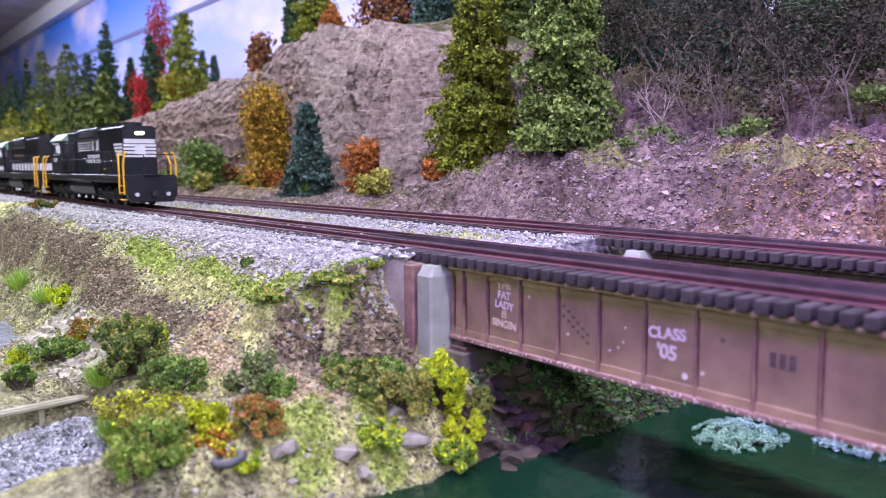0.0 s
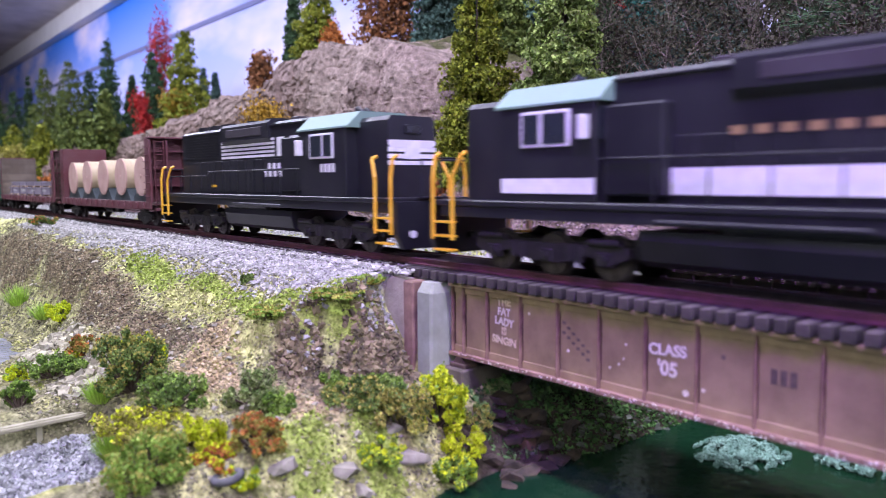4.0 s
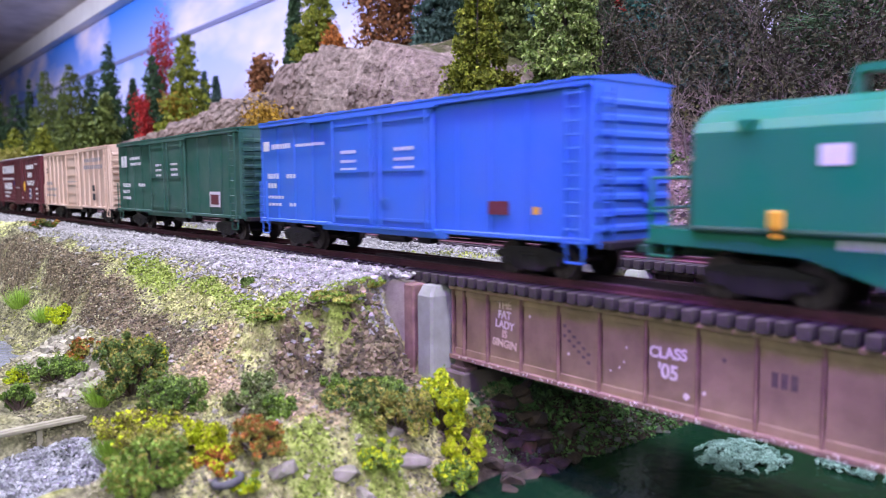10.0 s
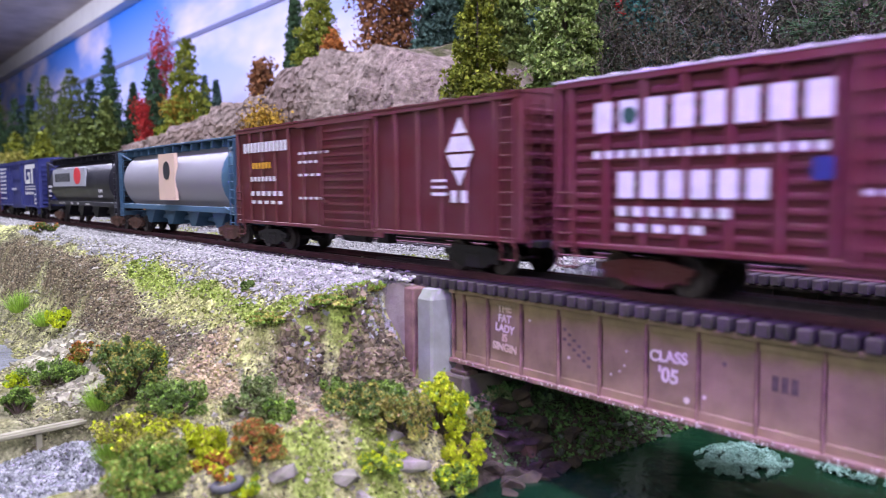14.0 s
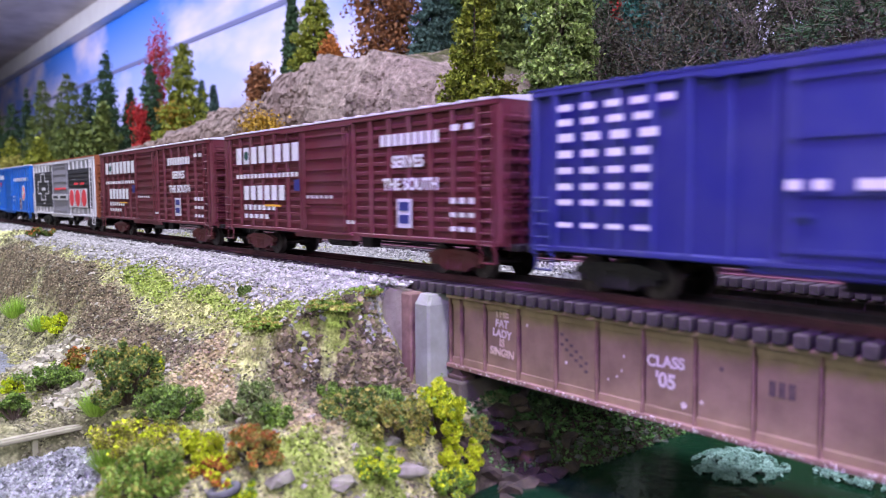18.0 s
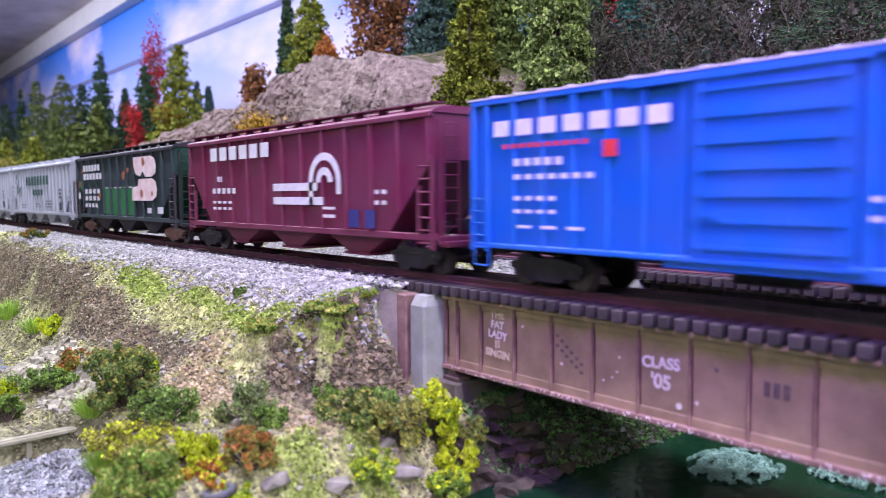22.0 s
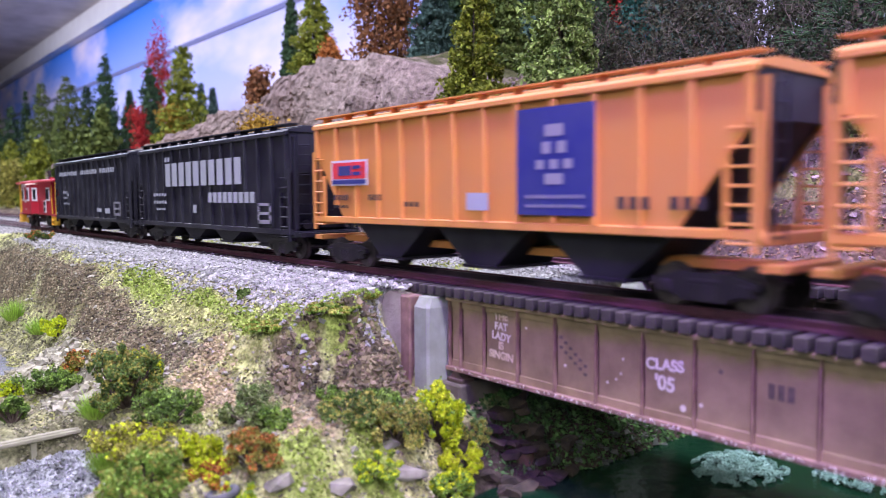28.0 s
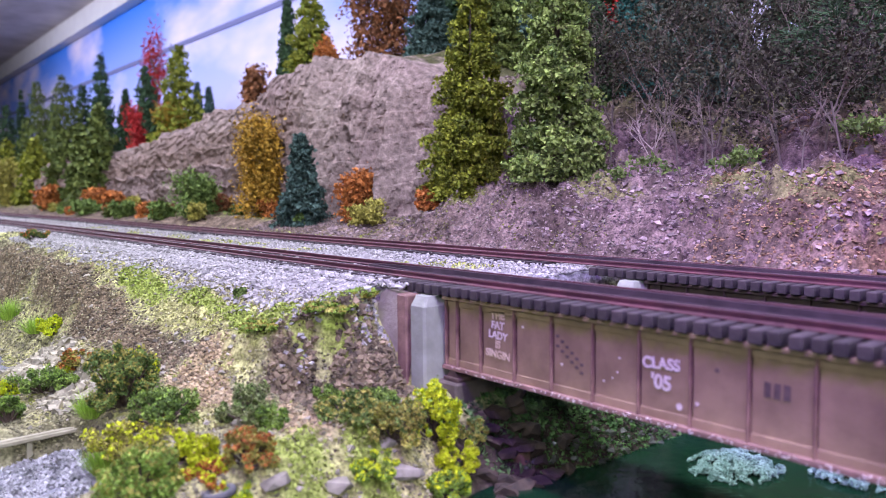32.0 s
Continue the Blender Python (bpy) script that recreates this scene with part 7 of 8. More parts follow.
def fir(label, x, y, top, radius, material, dense=1.0, flake=0.0026, fullness=0.85, group="conifers on the hills", name="fir_tree"):
    """A conifer: tapered trunk, tiers of drooping branch clumps, each of many flakes."""
    z = land_z(x, y) - 0.002
    h = max(0.03, top - z)
    t = thing(name, label, "tree", group, at=pose(x, y, z, 0, 0, RNG.uniform(0, 360)))
    part("trunk", Shape().cyl((0, 0, -2), (0, 0, h * 970), max(0.8, h * 14), 8, 0.25), BARK, t)
    tiers = int(13 * dense + 3)
    pts = []
    for i in range(tiers):
        f = (i + RNG.uniform(0, 0.5)) / tiers
        rr = radius * min(1.0, 1.08 * (1 - f) ** fullness) * RNG.uniform(0.80, 1.10) + 0.002
        n = max(4, int(4 + 6 * (1 - f)))
        for j in range(n):
            a = 2 * math.pi * (j + RNG.uniform(-0.35, 0.35)) / n + i * 2.4
            reach = rr * RNG.uniform(0.60, 1.18)
            m = int(150 * dense * (0.25 + (rr / radius) ** 1.3) * (0.0030 / flake) ** 1.2)
            u = RNG.uniform(0.08, 1.0, m) ** 0.6
            w = RNG.normal(scale=0.16, size=m) * (0.3 + u)
            lift = RNG.uniform(-0.10, 0.10) * reach
            droop = RNG.uniform(0.10, 0.45) * reach
            hang = -np.abs(RNG.normal(scale=0.055 * h / tiers * 9, size=m)) * (0.35 + 0.8 * u)
            p = np.stack([np.cos(a + w) * reach * u, np.sin(a + w) * reach * u, h * (0.07 + 0.92 * f) + lift - droop * u ** 1.7 + hang], -1)
            pts.append(p + RNG.normal(scale=flake * 0.35, size=(m, 3)))
    pts = np.concatenate(pts)
    pts[:, 2] = np.clip(pts[:, 2], 0.001, h)
    v, f = flakes(pts, flake)
    part("crown", raw_mesh("crown", v, f, material), None, t)
    return t


def twig_tree(rng, h, spread, levels=3, r0=0.0012):
    """Branching twigs: a list of (p, q, r) and the tips."""
    segs, tips = [], []

    def grow(p, d, length, r, level):
        q = p + d * length
        segs.append((p, q, r))
        if level == 0:
            tips.append(q)
            return
        for _ in range(int(rng.integers(2, 4)) + (1 if level == levels else 0)):
            w = Vector(rng.normal(size=3)) * spread
            w.z = w.z * 0.6 + 0.12
            grow(p.lerp(q, float(rng.uniform(0.55, 1.0))), (d + w).normalized(), length * float(rng.uniform(0.55, 0.85)), r * 0.62, level - 1)
    grow(Vector((0, 0, -0.002)), Vector((float(rng.normal(scale=0.15)), float(rng.normal(scale=0.15)), 1)).normalized(), h * 0.42, r0, levels)
    return segs, tips


def shrub(label, x, y, top, radius, material, leaves=40, flake=0.0024, wood=None, name="autumn_tree", levels=3, spread=0.55, group="broadleaf trees on the hills", category="tree", full=False, z=None):
    """A broadleaf tree or bush: branching twigs with leaves round the tips."""
    z = (land_z(x, y) - 0.001) if z is None else z
    h = max(0.008, top - z)
    t = thing(name, label, category, group, at=pose(x, y, z))
    segs, tips = twig_tree(RNG, h, spread, levels, max(0.0004, h * 0.011))
    P = np.array([tuple(q) for q in tips])
    top_z, wide = max(P[:, 2].max(), 1e-4), max(np.percentile(np.abs(P[:, :2]), 95), 1e-4)
    kx, kz = radius / wide * 0.85, h / top_z * 0.95
    s = Shape()
    for p, q, r in segs:
        s.cyl((p.x * kx, p.y * kx, p.z * kz if p.z > 0 else p.z), (q.x * kx, q.y * kx, q.z * kz), r, 5, r * 0.7, caps=False)
    if leaves:
        part("bough", s, wood or TWIG, t, unit=1.0)
    else:
        for p, q, r in segs:
            part("twig", Shape().cyl((p.x * kx, p.y * kx, p.z * kz if p.z > 0 else p.z), (q.x * kx, q.y * kx, q.z * kz), r, 6, r * 0.7), wood or TWIG, t, unit=1.0)
    if leaves:
        c = P * (kx, kx, kz)
        if full:
            k = np.concatenate([c, c])
            wide = RNG.uniform(0.55, 1.15, (len(k), 1))
            c = np.concatenate([c, k * np.concatenate([wide, wide, RNG.uniform(0.12, 0.95, (len(k), 1))], 1)])
        pts = np.repeat(c, leaves, 0) + RNG.normal(scale=(radius * 0.20, radius * 0.20, h * 0.085), size=(len(c) * leaves, 3))
        pts[:, 2] = np.clip(pts[:, 2], 0.0005, None)
        v, f = flakes(pts, flake)
        part("crown", raw_mesh("crown", v, f, material), None, t)
    return t


def foam_bush(label, x, y, h, radius, material, lumps=9, per=110, flake=0.0010, second=None, z=None):
    """A low bush of foam foliage: uneven lumps of fine crumbs on a few stems."""
    z = land_z(x, y) - 0.0012 if z is None else z
    t = thing("bush", label, "bush", "bushes on the bank", at=pose(x, y, z))
    pts, stems = [], Shape()
    for i in range(lumps):
        a, rr = RNG.uniform(0, 2 * math.pi), radius * math.sqrt(RNG.uniform(0, 0.8))
        c = np.array((rr * math.cos(a), rr * math.sin(a), h * RNG.uniform(0.14, 0.86) * (1 - 0.40 * rr / radius)))
        stems.cyl((0, 0, -0.5), tuple(c * 1000), 0.35, 5, 0.2)
        size = radius * RNG.uniform(0.09, 0.25)
        p = RNG.normal(size=(per, 3))
        p /= np.linalg.norm(p, axis=1, keepdims=True)
        pts.append(c + p * size * RNG.uniform(0.55, 1.08, (per, 1)) * (1, 1, min(1.1, h / radius * 0.8)))
    part("stem", stems, BARK, t)
    pts = np.concatenate(pts)
    pts[:, 2] = np.clip(pts[:, 2], 0.0004, h * 1.05)
    v, f = flakes(pts, flake)
    part("foliage", raw_mesh("foliage", v, f, material), None, t)
    if second:
        k = RNG.permutation(len(pts))[: len(pts) // (12 if material is LEMON else 4)]
        v, f = flakes(pts[k] * 1.03 + (0, 0, 0.0004), flake)
        part("tinted_foliage", raw_mesh("foliage", v, f, second), None, t)
    return t


# the two tall firs on the ledge behind the far track, and those above the rock face
fir("tall olive-green fir standing at the rock face", -0.385, 0.185, 0.168, 0.0305, FIR_OLIVE, 1.25, 0.0021, 0.50)
fir("tall grey-green fir beside the thicket", -0.304, 0.180, 0.205, 0.0250, FIR_GREEN, 1.30, 0.0021, 0.42)
for label, x, y, top, r, m in (
    ("olive fir on the upper slope", -0.477, 0.300, 0.235, 0.024, FIR_MID),
    ("dark green fir on the upper slope", -0.379, 0.300, 0.205, 0.024, FIR_DARK),
    ("blue-green spruce on the cliff top", -0.604, 0.330, 0.262, 0.030, SPRUCE),
    ("yellow-green fir on the cliff edge", -0.793, 0.300, 0.292, 0.031, FIR_YELLOW),
    ("dark fir on the cliff edge", -0.921, 0.340, 0.300, 0.019, FIR_DARK),
    ("teal spruce above the thicket", -0.366, 0.330, 0.185, 0.020, TEAL_LEAF),
    ("dark spruce at the foot of the cliff", -0.553, 0.150, 0.0786, 0.0200, SPRUCE),
    ("soft green fir at the cliff's far end", -1.512, 0.200, 0.155, 0.024, FIR_MID),
    ("soft green fir at the cliff's far end", -1.392, 0.200, 0.150, 0.022, FIR_MID),
    ("tall soft green fir at the cliff's far end", -1.283, 0.200, 0.174, 0.026, FIR_MID),
    ("olive fir far along the cliff", -2.010, 0.200, 0.163, 0.034, FIR_OLIVE),
    ("green fir on the far plateau", -3.097, 0.500, 0.455, 0.052, FIR_MID),
    ("broad green fir on the far plateau", -2.740, 0.500, 0.435, 0.060, FIR_MID),
    ("dark slim fir on the far plateau", -2.814, 0.580, 0.420, 0.038, FIR_DARK),
    ("tall dark fir on the far plateau", -2.312, 0.500, 0.438, 0.036, FIR_DARK),
    ("dark fir beside the red maple", -2.003, 0.520, 0.367, 0.029, FIR_DARK),
    ("tall yellow-green fir beside the red maple", -1.622, 0.460, 0.355, 0.043, FIR_YELLOW),
    ("dark fir near the sky wall", -3.662, 0.500, 0.427, 0.046, FIR_DARK),
    ("slim dark fir near the sky wall", -3.974, 0.620, 0.530, 0.030, FIR_DARK),
    ("green fir near the sky wall", -4.115, 0.500, 0.560, 0.060, FIR_MID),
    ("small dark fir near the sky wall", -2.487, 0.620, 0.360, 0.024, FIR_DARK),
    ("slim far spruce near the sky wall", -2.113, 0.700, 0.353, 0.015, SPRUCE),
    ("slim far spruce near the sky wall", -2.034, 0.700, 0.329, 0.013, SPRUCE),
    ("slim far spruce near the sky wall", -2.738, 0.700, 0.402, 0.018, SPRUCE),
    ("dark fir filling the far hill", -3.30, 0.600, 0.400, 0.050, FIR_DARK),
    ("dark fir filling the far hill", -2.55, 0.560, 0.330, 0.045, FIR_DARK),
    ("dark fir filling the far hill", -3.55, 0.420, 0.350, 0.050, FIR_DARK),
    ("olive fir at the cliff's far end", -1.75, 0.205, 0.150, 0.030, FIR_OLIVE),
):
    near = x > -1.0
    fir(label, x, y, top, r if near else r * 1.6, m, 1.0, 0.0028 if near else 0.0068, 0.7)
# firs behind the thicket close the view
for i in [*range(14), 15, 17, 19, 21, 23, 26, 28]:
    x = -0.70 + 0.020 * i + RNG.uniform(-0.02, 0.02)
    y = RNG.uniform(0.38, 0.56)
    fir("dark fir in the wood behind the thicket", x, y, RNG.uniform(0.30, 0.42), RNG.uniform(0.035, 0.05), (FIR_DARK, SPRUCE, FIR_DARK, FIR_DARK)[i % 4], 0.8, 0.0046, 0.7, "firs of the wood")

for label, x, y, top, r, m, n in (
    ("golden autumn tree at the foot of the cliff", -0.668, 0.165, 0.097, 0.026, GOLD, 26),
    ("orange autumn bush at the foot of the cliff", -0.482, 0.160, 0.041, 0.017, ORANGE_LEAF, 16),
    ("small orange bush on the ledge", -0.399, 0.160, 0.027, 0.008, ORANGE_LEAF, 12),
    ("grey-green bush at the foot of the cliff", -0.783, 0.155, 0.050, 0.022, BUSH_DARK, 20),
    ("russet autumn tree on the cliff top", -0.717, 0.340, 0.272, 0.045, BROWN_LEAF, 26),
    ("orange bush on the cliff edge", -0.734, 0.280, 0.197, 0.013, ORANGE_LEAF, 14),
    ("red autumn tree on the upper slope", -0.444, 0.400, 0.200, 0.016, RED_LEAF, 16),
    ("tall red maple before the sky wall", -2.046, 0.560, 0.462, 0.040, RED_LEAF, 22),
    ("low red bush on the far plateau", -1.904, 0.450, 0.232, 0.032, RED_LEAF, 18),
    ("yellow bush below the tall fir", -1.634, 0.430, 0.222, 0.038, GOLD, 18),
    ("russet bush on the cliff's shoulder", -1.044, 0.340, 0.208, 0.022, BROWN_LEAF, 16),
    ("orange bush far along the track", -1.20, 0.165, 0.035, 0.020, ORANGE_LEAF, 14),
    ("orange bush far along the track", -1.42, 0.165, 0.040, 0.026, ORANGE_LEAF, 14),
    ("orange bush far along the track", -1.05, 0.160, 0.030, 0.018, ORANGE_LEAF, 12),
    ("olive bush far along the track", -1.85, 0.170, 0.100, 0.040, BUSH_OLIVE, 22),
):
    big = x < -1.0
    shrub(label, x, y, top, r, m, n * 2, 0.0052 if big else (0.0036 if r > 0.04 else 0.0024), full=True, levels=3 if big else 4)

# the thicket on the slope: bare twigs with dull leaves
for i, (x, y, h, r) in enumerate(((-0.300, 0.225, 0.075, 0.040), (-0.265, 0.215, 0.070, 0.036), (-0.235, 0.235, 0.085, 0.042), (-0.205, 0.245, 0.080, 0.044), (-0.335, 0.250, 0.085, 0.040),
                                  (-0.170, 0.225, 0.060, 0.038), (-0.285, 0.265, 0.095, 0.046), (-0.225, 0.280, 0.095, 0.050), (-0.160, 0.270, 0.085, 0.048), (-0.120, 0.250, 0.070, 0.044), (-0.250, 0.300, 0.110, 0.055), (-0.330, 0.310, 0.100, 0.050), (-0.200, 0.320, 0.100, 0.055), (-0.140, 0.330, 0.100, 0.055), (-0.080, 0.300, 0.085, 0.050), (-0.290, 0.340, 0.110, 0.055), (-0.060, 0.250, 0.060, 0.040), (-0.225, 0.208, 0.066, 0.030), (-0.180, 0.206, 0.072, 0.032), (-0.150, 0.200, 0.062, 0.026), (-0.040, 0.300, 0.085, 0.045))):
    shrub("twiggy dark bush with dull leaves on the slope", x, y, land_z(x, y) + h, r, THICKET_LEAF, 30, 0.0016, TWIG, "thicket_bush", 4, 0.75, "bushes of the thicket", "bush")
for x, y, h, r in ((-0.256, 0.200, 0.046, 0.016), (-0.212, 0.195, 0.050, 0.026), (-0.160, 0.180, 0.040, 0.018), (-0.234, 0.200, 0.058, 0.022)):
    shrub("bare pale dead branch on the slope", x, y, land_z(x, y) + h, r, None, 0, 0.002, PALE_TWIG if x == -0.256 else TWIG, "dead_branch", 3, 0.6, "dead branches", "branch")
for x, y, h, r in ((-0.262, 0.178, 0.014, 0.010), (-0.240, 0.180, 0.013, 0.011), (-0.195, 0.186, 0.014, 0.010), (-0.150, 0.200, 0.020, 0.014), (-0.128, 0.205, 0.016, 0.012)):
    shrub("small dark bush on the ledge", x, y, land_z(x, y) + h, r, BUSH_DARK, 16, 0.0018, TWIG, "small_bush", 3, 0.7, "small bushes on the ledge", "bush")

# a long-needled pine bough at the wood's edge
bough = thing("pine_bough", "dark long-needled pine bough above the slope", "tree", at=pose(-0.170, 0.245, land_z(-0.170, 0.245)))
part("trunk", Shape().cyl((0, 0, -2), (6, -2, 105), 1.8, 8, 0.8), BARK, bough)
needles = Shape()
for i in range(26):
    a, zc = RNG.uniform(0, 6.28), RNG.uniform(28, 72)
    c = Vector((6 * zc / 105 + 26 * math.cos(a), 22 * math.sin(a), zc + RNG.uniform(-6, 4)))
    needles.cyl((6 * zc / 105, -2 * zc / 105, zc - 6), c, 0.5, 5, 0.3)
    for j in range(34):
        d = Vector(RNG.normal(size=3))
        d.z = abs(d.z) * 0.6 - 0.2
        d.normalize()
        b0 = c + d * 1.0 + Vector(RNG.normal(scale=2.0, size=3))
        needles.cyl(b0, b0 + d * RNG.uniform(9, 15), 0.32, 3, 0.06, caps=False)
part("needles", needles, FIR_DARK, bough)

# ---- the bank's bushes and tufts ----
for label, x, y, h, r, m, m2, n in (
    ("lemon-yellow bush beside the abutment", -0.1625, -0.0290, 0.0205, 0.0072, LEMON, BUSH_GREEN, 22),
    ("lemon-yellow bush spreading over the rocks", -0.1555, -0.0260, 0.0130, 0.0060, LEMON, BUSH_OLIVE, 14),
    ("olive bush beside the yellow one", -0.1630, -0.0420, 0.0135, 0.0085, BUSH_OLIVE, BUSH_DARK, 14),
    ("dark olive weed at the abutment", -0.1600, -0.0165, 0.0120, 0.0042, BUSH_OLIVE, BUSH_DARK, 8),
    ("fresh green bush below the yellow one", -0.1520, -0.0328, 0.0110, 0.0062, BUSH_GREEN, LEMON, 14),
    ("green and lemon bush at the bank's foot", -0.1590, -0.0507, 0.0068, 0.0058, BUSH_GREEN, LEMON, 12),
    ("dark weed under the bank's lip", -0.1720, -0.0500, 0.0095, 0.0078, BUSH_DARK, BUSH_OLIVE, 14),
    ("dark green weed beside the wing wall", -0.1760, -0.0390, 0.0090, 0.0066, BUSH_DARK, BUSH_GREEN, 12),
    ("small green bush in the eroded bank", -0.1888, -0.0447, 0.0070, 0.0050, BUSH_GREEN, BUSH_DARK, 8),
    ("green weed on the slope", -0.1857, -0.0663, 0.0090, 0.0054, BUSH_GREEN, BUSH_DARK, 9),
    ("pale grey-green weed on the slope", -0.1960, -0.0679, 0.0140, 0.0082, BUSH_PALE, BUSH_DARK, 12),
    ("olive and orange bush on the lower bank", -0.1705, -0.0800, 0.0115, 0.0062, BUSH_OLIVE, ORANGE_LEAF, 14),
    ("lemon-yellow bush on the lower bank", -0.1885, -0.0862, 0.0125, 0.0058, LEMON, BUSH_OLIVE, 16),
    ("orange-red bush on the lower bank", -0.1750, -0.0888, 0.0065, 0.0068, ORANGE_LEAF, LEMON, 12),
    ("lemon bush beside the tyre", -0.1655, -0.0860, 0.0050, 0.0042, LEMON, BUSH_GREEN, 8),
    ("tall green bush above the pool", -0.1775, -0.1035, 0.0165, 0.0088, BUSH_GREEN, BUSH_OLIVE, 20),
    ("green leafy bush above the pool", -0.1900, -0.0985, 0.0120, 0.0075, BUSH_GREEN, BUSH_DARK, 14),
    ("olive dry bush above the pool", -0.2124, -0.0945, 0.0098, 0.0118, BUSH_OLIVE, LEMON, 16),
    ("dark green leafy bush by the creek", -0.2400, -0.0885, 0.0255, 0.0095, BUSH_DARK, BUSH_OLIVE, 24),
    ("dark green leafy bush by the creek", -0.2520, -0.0830, 0.0200, 0.0085, BUSH_DARK, LEMON, 14),
    ("dark green bush on the slope", -0.2177, -0.0835, 0.0135, 0.0090, BUSH_DARK, BUSH_GREEN, 14),
    ("orange-brown bush by the creek", -0.3115, -0.0845, 0.0108, 0.0065, BUSH_OLIVE, ORANGE_LEAF, 9),
    ("small lemon clump by the creek", -0.3120, -0.0880, 0.0058, 0.0035, LEMON, BUSH_OLIVE, 6),
    ("dark green bush by the pebbles", -0.3009, -0.0975, 0.0108, 0.0100, BUSH_DARK, BUSH_GREEN, 12),
    ("lemon tufted bush at the creek's mouth", -0.3147, -0.1064, 0.0092, 0.0050, LEMON, BUSH_GREEN, 7),
    ("dark green bush at the pebbles' edge", -0.2790, -0.1130, 0.0118, 0.0048, BUSH_DARK, BUSH_GREEN, 8),
    ("lemon-green bush far down the creek", -0.3974, -0.0720, 0.0122, 0.0082, LEMON, BUSH_GREEN, 11),
    ("small black-green clump at the ballast's edge", -0.2600, -0.0395, 0.0056, 0.0030, BUSH_DARK, None, 6),
    ("dark weed at the far bend of the bank", -0.560, -0.0450, 0.0090, 0.0080, BUSH_DARK, ORANGE_LEAF, 7),
    ("green turf clump on the bank's lip", -0.1990, -0.0390, 0.0030, 0.0080, BUSH_GREEN, BUSH_OLIVE, 10),
    ("green turf clump on the bank's lip", -0.2200, -0.0480, 0.0026, 0.0090, BUSH_GREEN, BUSH_OLIVE, 10),
    ("olive turf clump at the wing wall", -0.1985, -0.0290, 0.0032, 0.0050, BUSH_OLIVE, BUSH_GREEN, 7),
):
    foam_bush(label, x, y, h, r * 1.12, m, 2 * n + 10, 150, 0.00070, m2)
low_leaves = (BUSH_DARK, BROWN_LEAF, BUSH_OLIVE, FIR_MID, BUSH_DARK, ORANGE_LEAF, BROWN_LEAF)
for i in range(24):
    x, y = -1.45 + 0.043 * i + RNG.uniform(-0.01, 0.01), RNG.uniform(0.135, 0.185)
    m = low_leaves[i % 7]
    label = {"dark_green_foam": "low dark green bush at the cliff's foot", "russet_autumn_leaves": "low russet bush at the cliff's foot", "olive_foam": "low olive bush at the cliff's foot", "mid_green_fir_foliage": "low green bush at the cliff's foot", "orange_autumn_leaves": "low orange bush at the cliff's foot"}[m.name]
    h = RNG.uniform(0.008, 0.020)
    shrub(label, x, y, land_z(x, y) + h, h * RNG.uniform(0.6, 0.95), m, 40, 0.0030 if x < -0.8 else 0.0020, name="low_bush", group="low bushes at the cliff's foot", category="bush", full=True)


def tuft(label, x, y, h, r, material, n=380):
    """Static grass: thin blades leaning outwards."""
    z = land_z(x, y) - 0.0006
    a, q = RNG.uniform(0, 6.283, n), np.sqrt(RNG.uniform(0, 1, n)) * r
    base = np.stack([np.cos(a) * q * 0.6, np.sin(a) * q * 0.6, 0 * a], -1)
    tip = base + np.stack([np.cos(a) * q * 0.9, np.sin(a) * q * 0.9, h * RNG.uniform(0.5, 1.05, n)], -1) + RNG.normal(scale=r * 0.12, size=(n, 3))
    w = np.stack([-np.sin(a), np.cos(a), 0 * a], -1) * 0.00022
    v = np.stack([base - w, base + w, tip], 1).reshape(-1, 3)
    t = new("grass_tuft", raw_mesh("grass_tuft", v, np.arange(3 * n).reshape(-1, 3), material))
    t.matrix_basis = pose(x, y, z)
    return tagged(t, label, "grass", "grass tufts on the bank")


tuft("bright green static grass tuft by the pebbles", -0.2498, -0.0946, 0.0078, 0.0058, STATIC_GRASS)
tuft("bright green static grass tuft above the pool", -0.2230, -0.0990, 0.0085, 0.0055, STATIC_GRASS)
tuft("bright green static grass tuft by the creek", -0.4197, -0.0752, 0.0085, 0.0070, STATIC_GRASS)
tuft("bright green static grass tuft by the creek", -0.4656, -0.0780, 0.0120, 0.0080, STATIC_GRASS)

# ---- loose stones, flock and crumbs ----


def spread(n, x0, x1, y0, y1, keep):
    x, y = RNG.uniform(x0, x1, n), RNG.uniform(y0, y1, n)
    k = keep(x, y)
    return x[k], y[k]


def ballast(yc, x0, x1, n, size, front, back):
    x = RNG.uniform(x0, x1, n)
    y = RNG.uniform(-front, back, n)
    in_tie = (np.abs(y) < 0.0155)
    z = np.maximum(np.where(in_tie, -0.0031, -0.0031 - np.clip((np.abs(y) - 0.0165), 0, 1) * 0.09), -0.0045) + RNG.uniform(-0.0005, 0.0003, n)
    z = np.where((y < -0.020) & (yc == 0.0), np.minimum(land(x, y) + 0.0004, -0.0034), z)
    keep = (np.abs(np.abs(y) - 0.00825) > 0.0008)
    return np.stack([x, y + yc, z], -1)[keep]


